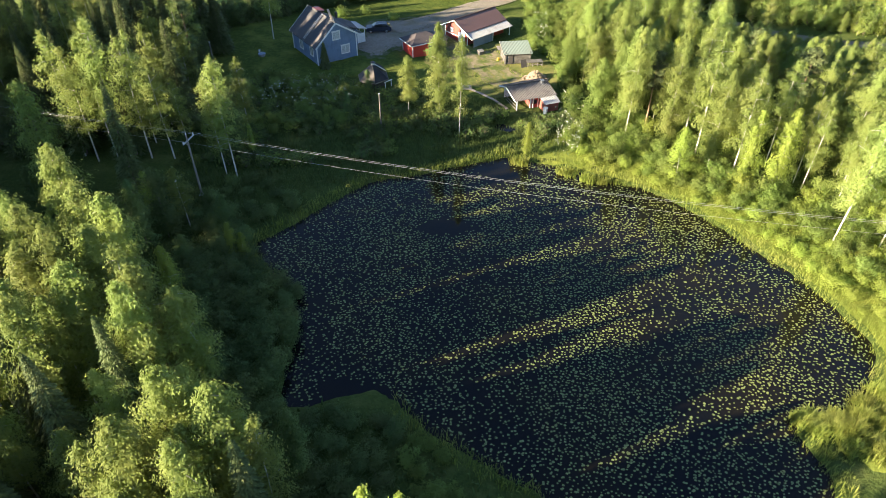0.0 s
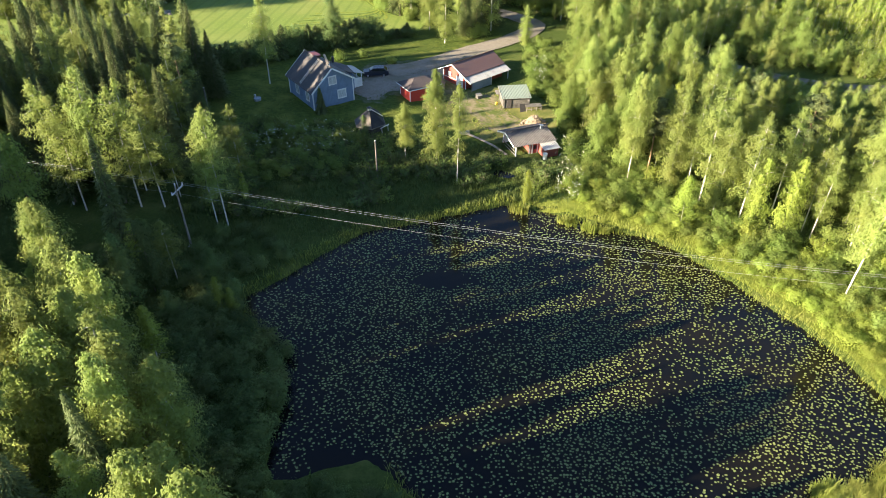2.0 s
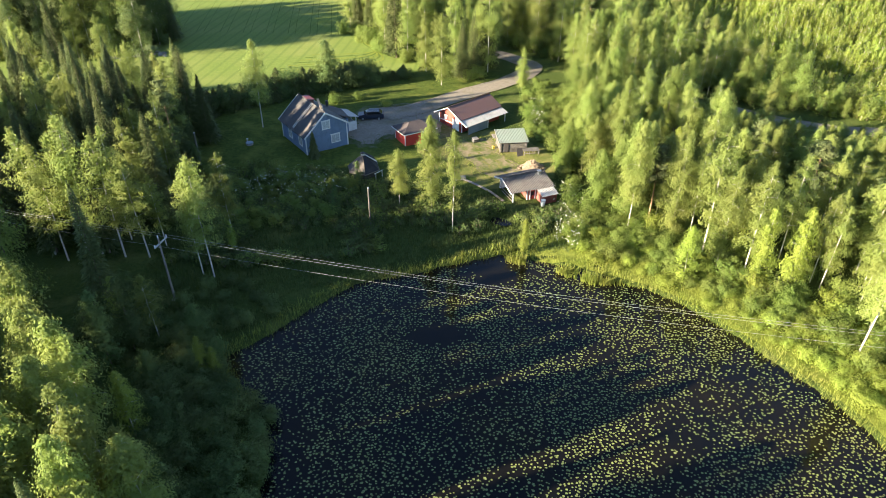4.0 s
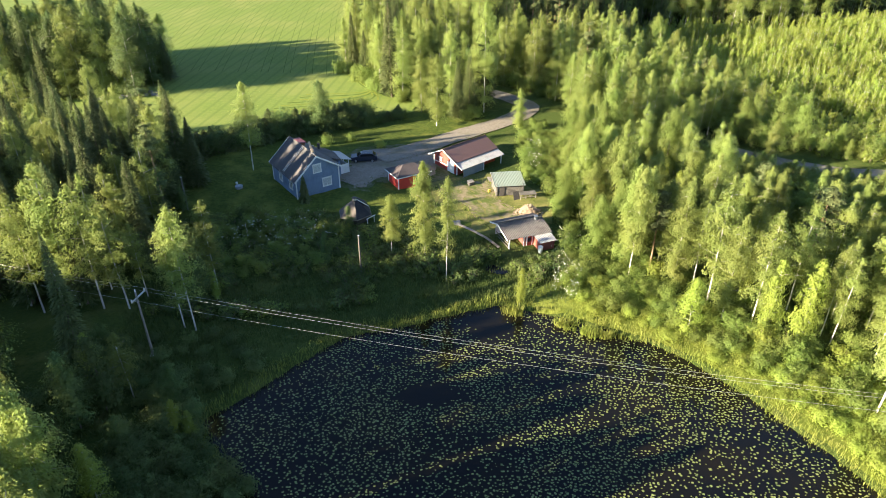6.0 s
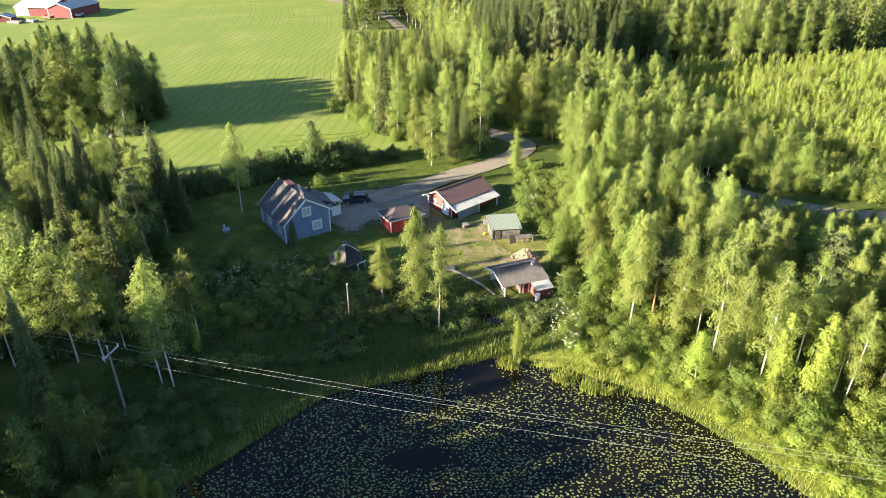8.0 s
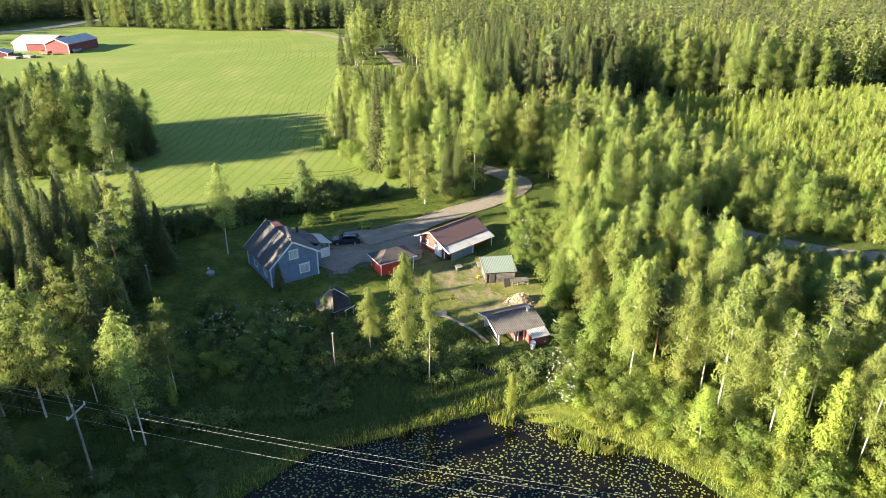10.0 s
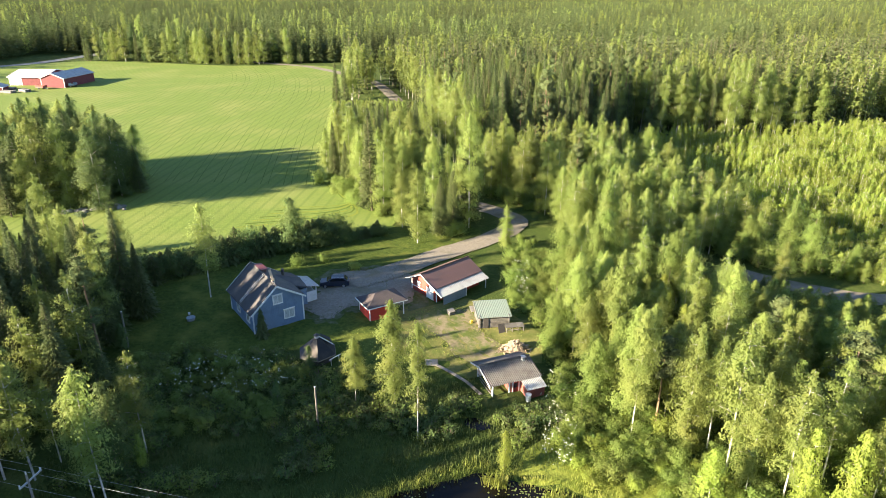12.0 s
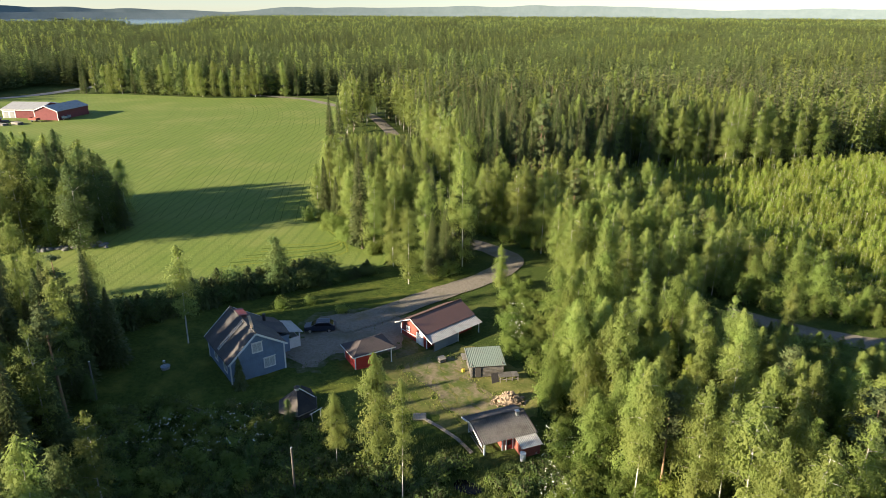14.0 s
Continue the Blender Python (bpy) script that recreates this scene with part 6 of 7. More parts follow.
# grey hut with a green roof, boards leaning beside it
def green_hut():
    h = base_of("hut", 10.5, 102.6, 7.0, "weathered grey log hut with pale green sheet roof", "hut", lay(12, 105) - 0.05)
    W, D = 4.1, 3.3
    for k in range(9):
        z = 0.1 + k * 0.2
        for a, b in (((0, 0, z), (W, 0, z)), ((0, D, z), (W, D, z)), ((0, 0, z + 0.1), (0, D, z + 0.1)), ((W, 0, z + 0.1), (W, D, z + 0.1))):
            d = (Vector(b) - Vector(a)).normalized() * 0.18
            part("log", round_bar(Vector(a) - d, Vector(b) + d, 0.105, sides=7), WOOD_AGED, h)
    part("roof", corrugated((-0.45, -0.4, 1.78), (W + 0.35, -0.4, 1.78), (W + 0.35, D + 0.35, 2.42), (-0.45, D + 0.35, 2.42), 20, 0.014), SHEET_GREEN, h)
    part("roof_boards", slab([(-0.4, -0.35, 1.74), (W + 0.3, -0.35, 1.74), (W + 0.3, D + 0.3, 2.37), (-0.4, D + 0.3, 2.37)], 0.06), WOOD_GREY, h)
    part("gable_board", beam((-0.38, -0.3, 1.7), (-0.38, D + 0.3, 2.34), 0.05, 0.24), WOOD_GREY, h)
    part("side_shelf", box(-0.95, -0.2, 1.6, D, 1.75, 1.82), WOOD_GREY, h)
    part("door", box(0.5, 1.2, -0.16, -0.11, 0.05, 1.6), WOOD_DARK, h, "dark plank door")
    lean = base_of("leaning_board", 13.1, 101.2, 15.0, "dark panel leaning against a low crate", "board")
    bm = slab([(0, 0, 0.02), (1.0, 0.1, 0.02), (1.0, 0.75, 1.2), (0, 0.65, 1.2)], 0.05)
    part("panel", bm, WOOD_DARK, lean)
    crate = base_of("crate", 14.1, 101.4, 8.0, "low grey slatted crate with a board lid", "crate")
    part("lid", box(-0.1, 1.55, -0.1, 1.1, 0.85, 0.92), WOOD_AGED, crate)
    part("lid", box(1.6, 2.5, -0.1, 1.1, 0.85, 0.92), WOOD_AGED, crate)
    for x in (0, 0.8, 1.6, 2.35):
        part("slat", box(x, x + 0.1, 0, 0.05, 0, 0.85), WOOD_GREY, crate)
        part("slat", box(x, x + 0.1, 0.95, 1.0, 0, 0.85), WOOD_GREY, crate)
    part("rail", box(0, 2.45, 0.05, 0.09, 0.35, 0.45), WOOD_GREY, crate)
    pad = base_of("canister", 9.45, 104.1, 20.0, "small yellow plastic canister", "canister")
    part("body", box(-0.2, 0.2, -0.15, 0.15, 0, 0.5, bevel=0.05), YELLOW, pad)
    part("cap", round_bar((0.1, 0, 0.5), (0.1, 0, 0.58), 0.05), RED_SHEET, pad)
    part("handle", box(-0.14, 0.02, -0.02, 0.02, 0.5, 0.57), YELLOW, pad)


green_hut()


# sauna cabin by the water
def sauna():
    W, D, low, ridge = 6.1, 4.3, 2.15, 3.0
    s = base_of("sauna_cabin", 11.1, 87.6, 21.5, "small red sauna cabin with dark corrugated roof and open porch", "cabin", 0.55)
    part("floor", box(-0.1, W, -0.15, D, -0.25, 0.12), WOOD_GREY, s)
    part("wall", box(2.3, W, 0.0, 0.12, 0.12, low), SALMON, s, "faded pink-red front boards")
    part("deck_edge", box(-0.15, 2.6, -0.55, -0.16, -0.2, 0.1), WOOD_NEW, s, "pale deck board")
    part("wall", box(2.3, 2.42, 0.12, D - 0.12, 0.12, low), CLAD_BROWN_RED, s)
    part("wall", box(W - 0.12, W, 0.12, D - 0.12, 0.12, low), BRIGHT_RED, s)
    part("wall", box(0.0, W, D - 0.12, D, 0.12, low), WHITE, s)
    door = part("door", box(2.75, 3.45, -0.04, 0.0, 0.15, 1.95), CLAD_RED, s, "red door with white trim")
    part("door_frame", box(2.63, 2.75, -0.07, 0.0, 0.12, 2.05), WHITE, door)
    part("door_frame", box(3.45, 3.57, -0.07, 0.0, 0.12, 2.05), WHITE, door)
    part("pane", box(2.85, 3.35, -0.06, -0.045, 1.1, 1.75), GLASS, door)
    for x, y in ((0.0, 0.0), (2.2, -0.02), (0.0, D - 0.16)):
        part("post", box(x, x + 0.14, y, y + 0.14, 0.12, low), WHITE, s)
    for z in (0.55, 1.05):
        part("rail", box(0.03, 0.10, 0.14, D - 0.16, z, z + 0.10), WOOD_GREY, s)
    part("rail_panel", box(0.05, 0.08, 0.2, D - 0.2, 0.14, 0.55), WOOD_GREY, s)
    part("bench", box(0.4, 2.1, D - 0.9, D - 0.4, 0.5, 0.56), WOOD_NEW, s)
    yr = D * 0.66
    part("roof_slope", corrugated((-0.45, -0.35, low + 0.03), (W + 0.3, -0.5, low + 0.03), (W + 0.3, yr, ridge + 0.1), (-0.45, yr, ridge + 0.1), 28, 0.05), SHEET_DARK, s)
    part("roof_slope", corrugated((-0.45, D + 0.9, low + 0.18), (W + 0.3, D + 0.9, low + 0.18), (W + 0.3, yr, ridge + 0.1), (-0.45, yr, ridge + 0.1), 28, 0.05), SHEET_DARK, s)
    part("ridge_cap", beam((-0.45, yr, ridge + 0.17), (W + 0.3, yr, ridge + 0.15), 0.05, 0.3), SHEET_DARK, s)
    part("barge_board", beam((-0.48, -0.35, low - 0.04), (-0.48, yr, ridge + 0.02), 0.05, 0.18), WHITE, s, "white barge board")
    part("barge_board", beam((-0.48, D + 0.9, low + 0.1), (-0.48, yr, ridge + 0.02), 0.05, 0.18), WHITE, s)
    ch = part("chimney", box(5.1, 5.45, 2.2, 2.55, 2.5, 3.45, bevel=0.02), CONCRETE, s, "short pale chimney")
    part("cap", box(5.02, 5.53, 2.12, 2.63, 3.45, 3.52), STEEL, ch)
    an = part("annex_roof", corrugated((3.6, -2.0, 1.72), (6.2, -2.0, 1.72), (6.2, -0.15, 2.16), (3.6, -0.15, 2.16), 12, 0.035), SHEET_GREY, s, "pale grey sheet annex roof")
    part("annex_wall", box(3.75, 6.05, -1.75, -1.65, 0.0, 1.74), CLAD_BROWN_RED, an)
    part("annex_wall", box(3.75, 3.85, -1.65, -0.02, 0.0, 1.8), SALMON, an)
    part("annex_wall", box(5.95, 6.05, -1.65, -0.02, 0.0, 1.8), CLAD_RED, an)
    barrel = base_of("rain_barrel", 15.3, 87.0, 0, "white plastic rain barrel beside the cabin", "barrel")
    part("body", round_bar((0, 0, 0), (0, 0, 0.9), 0.30, 0.33, 14), WHITE, barrel)
    part("rim", round_bar((0, 0, 0.9), (0, 0, 0.95), 0.36, 0.36, 14), WHITE, barrel)
    part("tap", round_bar((0, -0.3, 0.15), (0, -0.42, 0.15), 0.025), STEEL, barrel)


sauna()


# conical grill hut
def grill_hut():
    k = base_of("grill_hut", -10.5, 94.4, 12.0, "low dark six-sided grill hut, steep roof coloured as sunlit brown and shaded black", "hut")
    n, R = 6, 2.5

    def corner(i, r, z):
        a = (i + 0.5) * 2 * math.pi / n
        return (r * math.cos(a), r * math.sin(a), z)
    for i in range(n):
        wall = part("wall", slab([corner(i, 1.9, 1.35), corner(i + 1, 1.9, 1.35), corner(i + 1, 1.9, 0), corner(i, 1.9, 0)], 0.06), WOOD_DARK, k)
        # left slopes take the sunlit brown, the others the shaded black
        part("roof_slope", slab([corner(i, R, 1.1), corner(i + 1, R, 1.1), corner(i + 1, 0.28, 3.05), corner(i, 0.28, 3.05)], 0.07), HUT_ROOF_LIT if i in (1, 2, 3) else HUT_ROOF_SHADED, k)
        part("eaves_board", beam(corner(i, R + 0.03, 1.03), corner(i + 1, R + 0.03, 1.03), 0.04, 0.1), WOOD_GREY, k)
    hood = part("smoke_hood", round_bar((0, 0, 2.95), (0, 0, 3.3), 0.3, 0.24, 8), STEEL, k, "steel smoke hood")
    part("cap", round_bar((0, 0, 3.4), (0, 0, 3.62), 0.42, 0.03, 8), SOOT, hood)
    por = part("porch_roof", slab([(0.5, 0.5, 3.0), (1.9, -0.1, 2.2), (1.6, 1.6, 2.0), (0.5, 1.2, 2.9)], 0.06), HUT_ROOF_SHADED, k)
    part("trim", beam((0.2, 0.35, 3.05), (2.0, -0.2, 1.95), 0.1, 0.06), WHITE, por, "white trim board")
    part("trim", beam((0.2, 0.35, 3.05), (-0.45, -0.35, 2.55), 0.1, 0.06), WHITE, por)
    rail = part("railing", beam((1.3, -2.35, 1.0), (2.75, -1.2, 1.0), 0.06, 0.08), WHITE, k, "white railing")
    for a in (0.15, 0.85):
        x, y = 1.3 + 1.45 * a, -2.35 + 1.15 * a
        part("post", box(x - 0.04, x + 0.04, y - 0.04, y + 0.04, 0, 1.0), WHITE, rail)


grill_hut()


# parked car
def car():
    c = base_of("car", -11.2, 114.1, 5.0, "dark navy estate car parked on the gravel", "car", lay(-11.2, 114.1) + 0.08)
    prof = [(-2.2, 0.30), (-2.24, 0.62), (-2.12, 0.84), (-1.2, 0.98), (-0.45, 1.42), (0.3, 1.49), (1.45, 1.44), (2.0, 1.0), (2.22, 0.92), (2.25, 0.45), (2.15, 0.28)]
    bm = bmesh.new()
    rings = []
    for y, inset, drop in ((-0.88, 0.0, 0.0), (-0.80, 0.0, 0.02), (0.80, 0.0, 0.02), (0.88, 0.0, 0.0)):
        ring_v = []
        for x, z in prof:
            tuck = 0.16 * max(0, (z - 0.9)) / 0.6
            edge = 0.0 if abs(y) < 0.85 else 0.03
            ring_v.append(bm.verts.new((x * (1 - edge * 0.6), y * (1 - tuck), z - edge)))
        rings.append(ring_v)
    for a, b in zip(rings[:-1], rings[1:]):
        for i in range(len(prof)):
            j = (i + 1) % len(prof)
            bm.faces.new((a[i], a[j], b[j], b[i]))
    bm.faces.new(rings[0])
    bm.faces.new(rings[-1][::-1])
    body = part("body", bm, CAR_PAINT, c)
    for sgn in (-1, 1):
        glass_bm = bmesh.new()
        pts = [(-1.0, 1.02), (-0.42, 1.36), (1.35, 1.37), (1.75, 1.04)]
        f = [glass_bm.verts.new((x, sgn * (0.895 * (1 - 0.16 * max(0, z - 0.9) / 0.6)), z)) for x, z in pts]
        glass_bm.faces.new(f)
        bmesh.ops.solidify(glass_bm, geom=glass_bm.faces[:], thickness=0.012)
        part("side_window", glass_bm, GLASS, c)
        part("mirror", box(-0.78, -0.60, sgn * 0.98 - 0.09, sgn * 0.98 + 0.09, 0.98, 1.12, bevel=0.03), CAR_PAINT, c)
        part("headlight", box(-2.2, -2.02, sgn * 0.62 - 0.17, sgn * 0.62 + 0.17, 0.66, 0.82, bevel=0.03), GLASS, c)
        part("tail_light", box(2.14, 2.24, sgn * 0.68 - 0.12, sgn * 0.68 + 0.12, 0.72, 0.98, bevel=0.02), RED_SHEET, c)
    part("windscreen", slab([(-1.18, -0.72, 1.01), (-1.18, 0.72, 1.01), (-0.48, 0.66, 1.42), (-0.48, -0.66, 1.42)], 0.015), GLASS, c)
    part("rear_window", slab([(1.52, -0.66, 1.42), (1.52, 0.66, 1.42), (1.97, 0.72, 1.05), (1.97, -0.72, 1.05)], 0.015), GLASS, c)
    for sgn in (-0.62, 0.62):
        part("roof_rail", beam((-0.2, sgn, 1.53), (1.4, sgn, 1.51), 0.03, 0.04), ALLOY, c)
    for x in (-1.4, 1.38):
        for sgn in (-1, 1):
            wheel = part("wheel", round_bar((x, sgn * 0.72, 0.24), (x, sgn * 0.91, 0.24), 0.32, sides=18), RUBBER, c)
            part("rim", round_bar((x, sgn * 0.90, 0.24), (x, sgn * 0.925, 0.24), 0.21, sides=12), ALLOY, wheel)


car()


# heap of split firewood, with a scrap of tarpaulin
def wood_heap():
    h = base_of("firewood_heap", 14.9, 97.3, 8.0, "heap of pale split firewood behind the sauna", "firewood")
    r = np.random.default_rng(5)
    shapes = []
    for k in range(6):
        bm = bmesh.new()
        a, l = r.uniform(0.07, 0.12), r.uniform(0.3, 0.45)
        tri = [(a, 0), (-0.6 * a, 0.8 * a), (-0.7 * a, -0.7 * a)]
        e0, e1 = [bm.verts.new((-l / 2, y, z)) for y, z in tri], [bm.verts.new((l / 2, y, z)) for y, z in tri]
        bm.faces.new(e0)
        bm.faces.new(e1[::-1])
        for i in range(3):
            bm.faces.new((e0[i], e0[(i + 1) % 3], e1[(i + 1) % 3], e1[i]))
        me = bpy.data.meshes.new("log")
        bm.to_mesh(me)
        bm.free()
        me.materials.append(FIREWOOD)
        shapes.append(me)
    for k in range(280):
        x, y = r.normal(0, 0.95), r.normal(0, 0.6)
        top = 1.5 * math.exp(-(x / 1.5) ** 2 - (y / 0.95) ** 2)
        ob = new("log", shapes[k % 6])
        ob.parent = h
        ob.matrix_basis = pose(x, y, max(0.06, top * r.uniform(0.55, 1.0)), r.uniform(0, 360), r.uniform(-40, 40), r.uniform(0, 360))
    part("core", bump_heap(1.5, 0.95, 1.15), FIREWOOD, h)


def bump_heap(rx, ry, top):
    bm = bmesh.new()
    bmesh.ops.create_icosphere(bm, subdivisions=3, radius=1)
    for v in bm.verts:
        d = 1 + 0.22 * noise.noise(v.co * 2.3)
        v.co = (v.co.x * rx * d, v.co.y * ry * d, max(-0.05, v.co.z * top * d))
    return bm


wood_heap()


# plank walk from the sauna, with a square landing
def plank_walk():
    w = base_of("plank_walk", 4.0, 94.1, 0, "narrow plank walk laid across the grass", "walkway", 0)
    ends = [(4.4, 93.9), (6.2, 92.4), (8.2, 90.4), (9.8, 87.9)]
    for (x0, y0), (x1, y1) in zip(ends[:-1], ends[1:]):
        for off in (-0.12, 0.12):
            d = Vector((y1 - y0, x0 - x1, 0)).normalized() * off
            a = Vector((x0 - 4.0, y0 - 94.1, lay(x0, y0) + 0.16)) + d
            b = Vector((x1 - 4.0, y1 - 94.1, lay(x1, y1) + 0.16)) + d
            part("plank", beam(a, b, 0.2, 0.05), WOOD_GREY, w)
    lz = lay(4, 94.2)
    landing = part("landing", box(-0.9, 0.6, -0.55, 0.75, lz + 0.1, lz + 0.2), WOOD_GREY, w)
    for k in range(5):
        part("board", box(-0.95, 0.65, -0.55 + k * 0.27, -0.55 + k * 0.27 + 0.24, lz + 0.2, lz + 0.235), WOOD_GREY, landing)


plank_walk()


# power line: pole, cross-arm, insulators, three wires
def power_pole(x, y, rz, h=8.3, label="grey wooden power pole with a cross-arm and insulators"):
    p = base_of("power_pole", x, y, rz, label, "pole", group="power line poles")
    part("shaft", round_bar((0, 0, -0.3), (0, 0, h), 0.14, 0.09, 12), WOOD_GREY, p)
    arm = part("cross_arm", box(-0.92, 1.42, -0.06, 0.06, h - 0.85, h - 0.72), STEEL, p)
    for dx, z in ((-0.85, h - 0.72), (1.35, h - 0.72)):
        part("insulator", round_bar((dx, 0, z), (dx, 0, z + 0.28), 0.09, 0.05, 10), CERAMIC, arm)
    part("insulator", round_bar((0, 0, h), (0, 0, h + 0.26), 0.08, 0.05, 10), CERAMIC, p)
    part("brace", beam((-0.5, 0, h - 0.8), (0, 0, h - 1.4), 0.04, 0.04), STEEL, p)
    part("stay_block", box(-0.3, 0.3, -0.25, 0.25, -0.1, 0.12, bevel=0.03), CONCRETE, p)
    return p


POLES = [(-88.0, 84.0), (-29.3, 66.0), (92.0, 40.8)]
LINE_TURN = math.degrees(math.atan2(47.0 - 66.0, 91.3)) + 90
for x, y in POLES:
    power_pole(x, y, LINE_TURN, 8.3 if x < 50 else 10.0)
for k, (off, z) in enumerate(((-0.85, 7.86), (0.0, 8.56), (1.35, 7.86))):
    a = radians(LINE_TURN)
    curve = bpy.data.curves.new("power_wire", "CURVE")
    curve.dimensions, curve.bevel_depth, curve.bevel_resolution = "3D", 0.0085, 1
    for (x0, y0), (x1, y1) in zip(POLES[:-1], POLES[1:]):
        sp = curve.splines.new("POLY")
        sp.points.add(24)
        for i in range(25):
            s = i / 24
            sag = 4 * s * (1 - s) * (2.5 if x0 > -50 else 0.9)
            sp.points[i].co = (x0 + (x1 - x0) * s + off * math.cos(a), y0 + (y1 - y0) * s + off * math.sin(a), (lay(x0, y0) * (1 - s) + lay(x1, y1) * s) + z + (1.7 * s if x1 > 50 else 0) - sag, 1)
    wire = tagged(new("power_wire", curve), "thin pale overhead power wire", "wire", "power wires")
    curve.materials.append(WIRE)


def lone_post(x, y, h, label):
    p = base_of("wooden_post", x, y, 0, label, "post")
    part("shaft", round_bar((0, 0, -0.2), (0, 0, h), 0.12, 0.10, 10), WOOD_AGED, p)
    part("top_cap", round_bar((0, 0, h), (0, 0, h + 0.05), 0.13, 0.11, 10), STEEL, p)


lone_post(-8.5, 82.1, 5.6, "tall bare grey wooden post in the meadow")
lone_post(-35.4, 96.6, 5.2, "slim wooden post beside the dark spruces")
well = base_of("well_cover", -29.6, 103.3, 15.0, "round blue-grey well cover on the lawn", "well")
part("ring", round_bar((0, 0, -0.1), (0, 0, 0.35), 0.55, 0.55, 16), CONCRETE, well)
part("lid", round_bar((0, 0, 0.35), (0, 0, 0.43), 0.62, 0.60, 16), BLUE_PANEL, well)
part("handle", box(-0.1, 0.1, -0.02, 0.02, 0.43, 0.5), STEEL, well)
bucket = base_of("bucket", -30.3, 104.6, 0.0, "small white bucket on the lawn", "bucket")
part("body", round_bar((0, 0, 0), (0, 0, 0.32), 0.13, 0.17, 12), WHITE, bucket)
part("rim", round_bar((0, 0, 0.32), (0, 0, 0.35), 0.185, 0.185, 12), STEEL, bucket)
ladder = base_of("ladder", -26.3, 96.3, -30.0, "long pale ladder lying on the shaded lawn", "ladder")
for y in (0, 0.5):
    part("stile", beam((0, y, 0.12), (5.8, y, 0.12), 0.05, 0.08), WOOD_GREY, ladder)
for k in range(16):
    part("rung", box(0.2 + k * 0.36, 0.24 + k * 0.36, 0, 0.5, 0.10, 0.14), WOOD_GREY, ladder)

# white-flowered weeds round the yard
for edge, gap, seed, label in (([(-31, 88), (-22, 94), (-12, 92), (-12, 88), (-24, 86)], 0.6, 151, "white flowering weeds by the lawn"), ([(15.5, 76), (18, 75), (20, 82), (18, 86), (16, 82)], 0.42, 152, "white blossom on bank shrubs"),
                               ([(16.5, 110), (18, 110), (20, 122), (17, 122)], 0.42, 153, "white blossom on tall shrubs by the drive"), ([(16, 86), (21, 84), (21, 90), (17, 92)], 0.6, 154, "white flowering weeds behind the cabin")):
    x, y = scatter(edge, gap, seed)
    r = np.random.default_rng(seed)
    ok = r.random(len(x)) < 0.45
    x, y = x[ok], y[ok]
    z = land(x, y) + r.uniform(0.7, 2.2, len(x))
    v = sprays(np.repeat(np.column_stack([x, y, z]), 3, 0) + r.normal(0, 0.12, (len(x) * 3, 3)), 0.11, r, 0.5)
    tagged(link_mesh("white_flowers", v, threes(v), FLOWER), label, "flowers", kind="stuff")


# far farm across the field
def farm_barn(x, y, rz, W, L, E, R, label, door=True):
    b = base_of("farm_building", x, y, rz, label, "barn", 1.5, "far farm buildings")
    for y0, y1 in ((0, 0.2), (L - 0.2, L)):
        part("wall", gable_wall(y0, y1, 0, W, -0.3, E, R), FARM_RED, b)
    for x0, x1 in ((0, 0.2), (W - 0.2, W)):
        part("wall", box(x0, x1, 0.2, L - 0.2, -0.3, E), FARM_RED, b)
    for xe in (-0.5, W + 0.5):
        ze = E - 0.5 * (R - E) / (W / 2)
        part("roof_slope", slab([(xe, -0.4, ze + 0.2), (W / 2, -0.4, R + 0.2), (W / 2, L + 0.4, R + 0.2), (xe, L + 0.4, ze + 0.2)], 0.15), SHEET_GREY, b, "pale sheet roof")
        part("barge_board", beam((xe, -0.45, ze + 0.1), (W / 2, -0.45, R + 0.1), 0.06, 0.3), WHITE, b)
    for px_ in (0, W):
        part("corner_board", box(px_ - 0.12, px_ + 0.12, -0.06, 0.0, -0.3, E), WHITE, b)
    if door:
        part("door", box(W * 0.12, W * 0.34, -0.1, -0.02, -0.2, 3.2), WHITE, b, "white sliding door")
        part("door", box(W * 0.42, W * 0.60, -0.1, -0.02, -0.2, 3.2), WHITE, b, "white sliding door")
    return b


farm_barn(-165.4, 309.8, -9.0, 10.8, 20.0, 4.4, 6.4, "red gabled farm barn with pale sheet roof", False)
long_barn = farm_barn(-166.2, 314.2, 88.0, 18.0, 16.0, 4.3, 6.2, "long red farm building with white end and pale roof", False)
part("white_panel", box(-0.08, -0.01, 10.2, 15.9, -0.3, 4.1), WHITE, long_barn, "white boarded end of the front")
for y0 in (10.7, 13.4):
    part("door", box(-0.14, -0.09, y0, y0 + 1.9, -0.2, 3.2), CONCRETE, long_barn, "pale grey sliding door")
part("eaves_board", box(-0.62, -0.5, -0.3, 16.3, 3.9, 4.2), WHITE, long_barn)
farm_barn(-182.0, 297.0, 10.0, 7.0, 6.0, 2.2, 3.4, "low dark farm shed", False)


def lumber_pile(x, y, rz, w, l, h):
    p = base_of("lumber_pile", x, y, rz, "low pile of weathered boards beside the farm barn", "lumber", group="lumber piles")
    for k in range(3):
        z = 0.1 + h * k / 3
        for j in range(5):
            part("board", box(-w / 2 + w * j / 5, -w / 2 + w * (j + 0.9) / 5, -l / 2 + 0.2 * (j % 2), l / 2 - 0.3 * (k % 2), z, z + h / 3 - 0.06), WOOD_GREY if (j + k) % 3 else WOOD_AGED, p)
    for y0 in (-l / 3, l / 3):
        part("bearer", box(-w / 2, w / 2, y0 - 0.08, y0 + 0.08, -0.1, 0.1), WOOD_AGED, p)


lumber_pile(-171.5, 295.5, 75.0, 3.0, 6.0, 0.9)
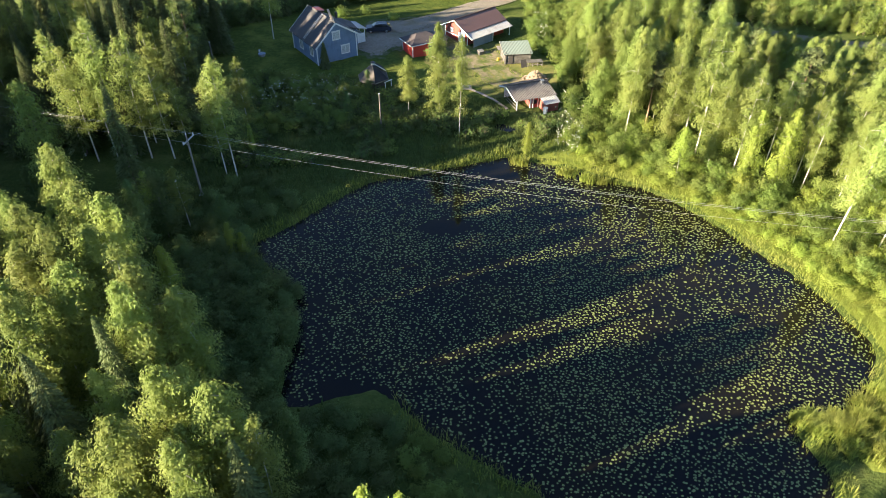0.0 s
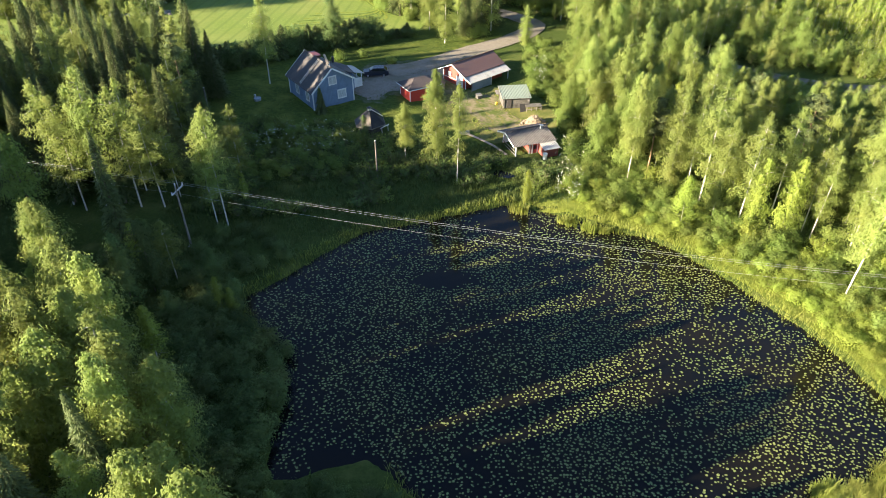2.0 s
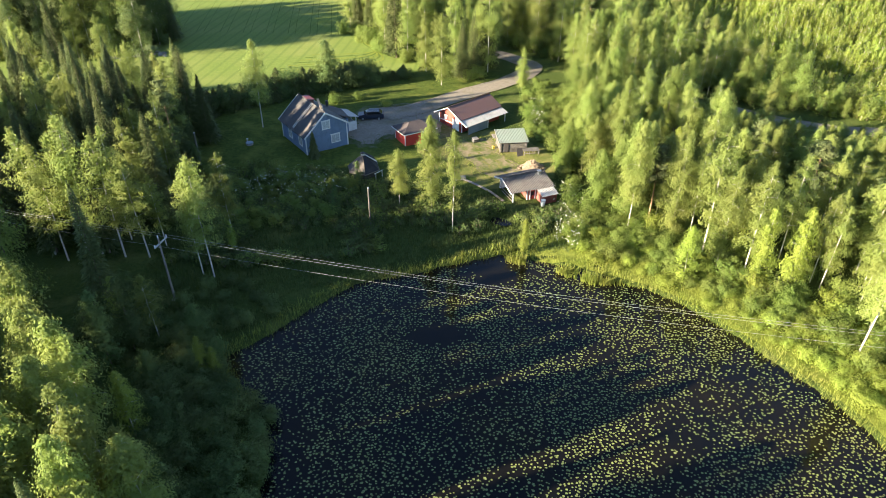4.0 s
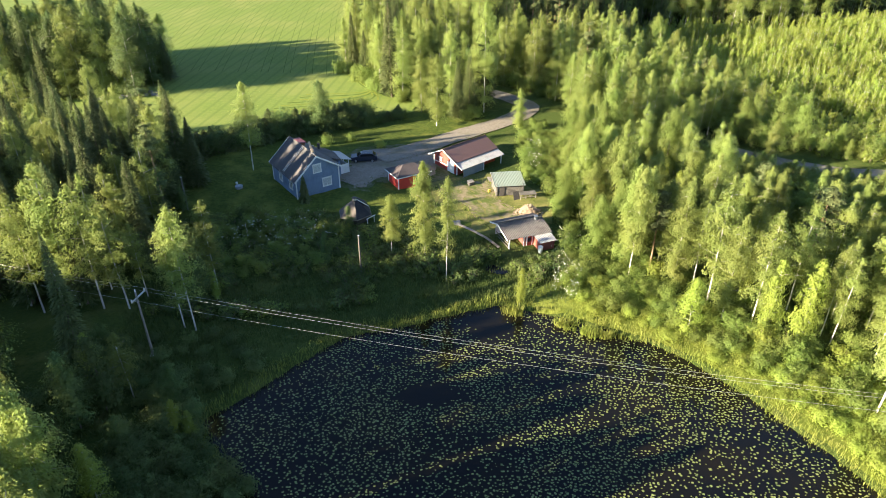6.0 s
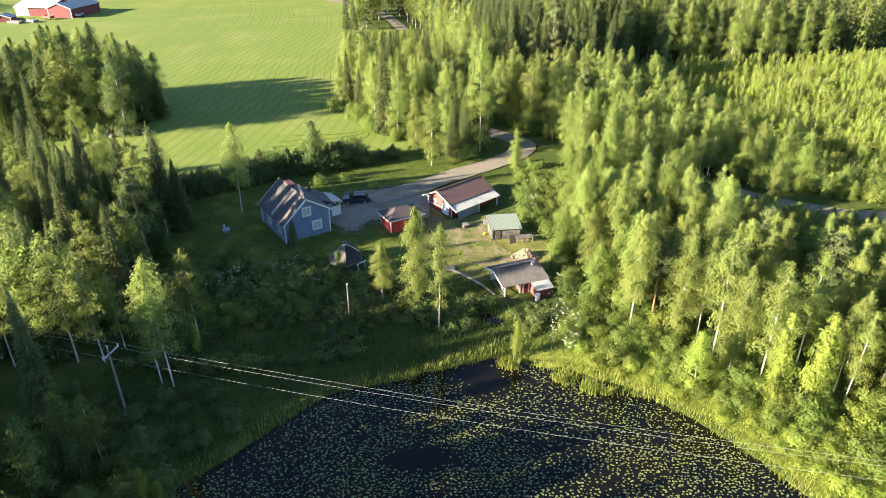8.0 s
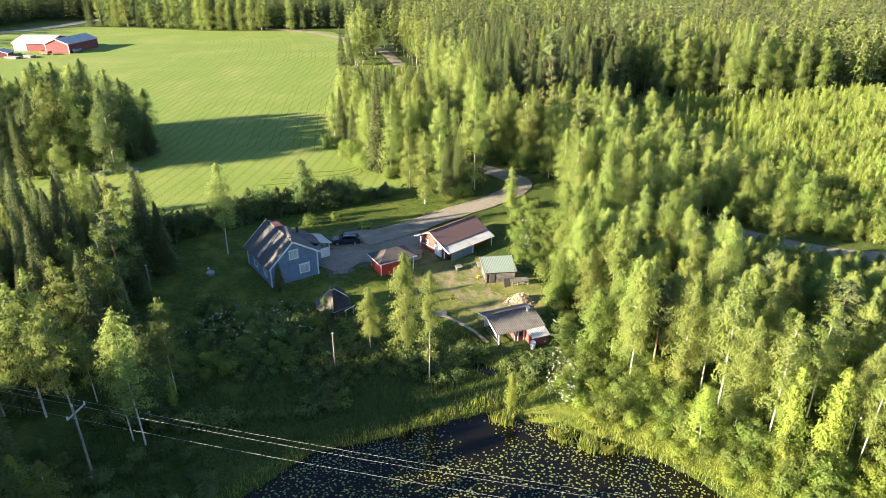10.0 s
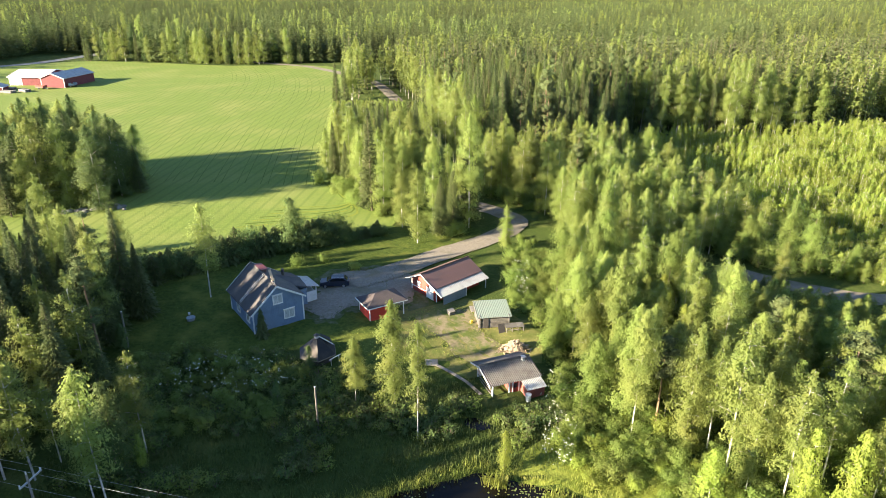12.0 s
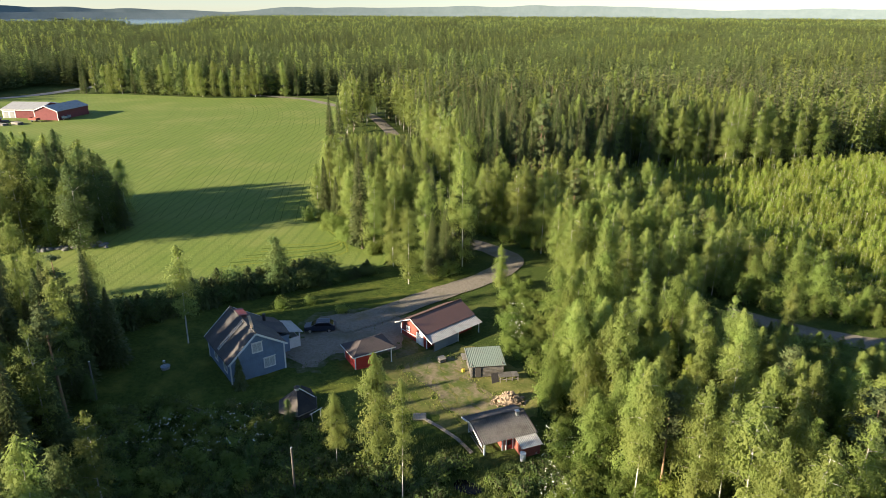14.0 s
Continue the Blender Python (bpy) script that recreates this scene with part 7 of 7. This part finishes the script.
lumber_pile(-166.0, 298.0, 60.0, 2.4, 5.0, 1.1)
lumber_pile(-175.5, 304.0, 85.0, 2.4, 4.0, 0.8)


def farm_trailer(x, y, rz, paint, label):
    t = base_of("farm_trailer", x, y, rz, label, "trailer", group="farm trailers")
    part("bed", box(-1.1, 1.1, -2.2, 2.2, 0.75, 0.95, bevel=0.03), WOOD_AGED, t)
    for x0, x1, y0, y1 in ((-1.1, -1.02, -2.2, 2.2), (1.02, 1.1, -2.2, 2.2), (-1.02, 1.02, -2.2, -2.12), (-1.02, 1.02, 2.12, 2.2)):
        part("side_board", box(x0, x1, y0, y1, 0.95, 1.75), paint, t)
    part("drawbar", beam((0, -2.2, 0.7), (0, -3.6, 0.5), 0.12, 0.12), STEEL, t)
    for sgn in (-1, 1):
        part("wheel", round_bar((sgn * 0.95, 0.3, 0.42), (sgn * 1.2, 0.3, 0.42), 0.42, sides=14), RUBBER, t)


farm_trailer(-153.0, 311.5, 8.0, BLUE_PANEL, "blue-grey farm trailer beside the barn wall")
farm_trailer(-163.0, 305.0, 70.0, CLAD_BROWN_RED, "faded red farm trailer in front of the barn")

# stones cleared to the edge of the field
r = np.random.default_rng(171)
for k in range(34):
    bm = bmesh.new()
    bmesh.ops.create_icosphere(bm, subdivisions=2, radius=1)
    s = r.uniform(0.25, 0.75)
    for v in bm.verts:
        d = s * (1 + 0.35 * noise.noise(v.co * 1.6 + Vector((k, 0, 0))))
        v.co = (v.co.x * d * 1.2, v.co.y * d, v.co.z * d * 0.7)
    me = bpy.data.meshes.new("stone")
    bm.to_mesh(me)
    bm.free()
    me.materials.append(ROCK)
    stone = tagged(new("stone", me), "grey field stone at the edge of the copse", "stone", "field stones")
    t = r.random()
    x, y = -74 + 14 * t + r.normal(0, 1.0), 148.5 + 4.5 * t + r.normal(0, 0.8)
    stone.matrix_basis = pose(x, y, lay(x, y) + 0.12 + s * 0.2, 0, 0, r.uniform(0, 360))


# pale box left by the barn door
def wooden_box():
    w = base_of("wooden_box", 6.6, 106.6, 30.0, "weathered grey wooden box with a tilted lid beside the barn", "box")
    part("body", box(-0.45, 0.45, -0.35, 0.35, 0, 0.55, bevel=0.02), WOOD_AGED, w)
    part("lid", slab([(-0.5, -0.42, 0.58), (0.5, -0.42, 0.58), (0.5, 0.38, 0.78), (-0.5, 0.38, 0.78)], 0.04), WOOD_GREY, w)
    part("batten", box(-0.4, 0.4, -0.385, -0.35, 0.2, 0.3), WOOD_GREY, w)


wooden_box()
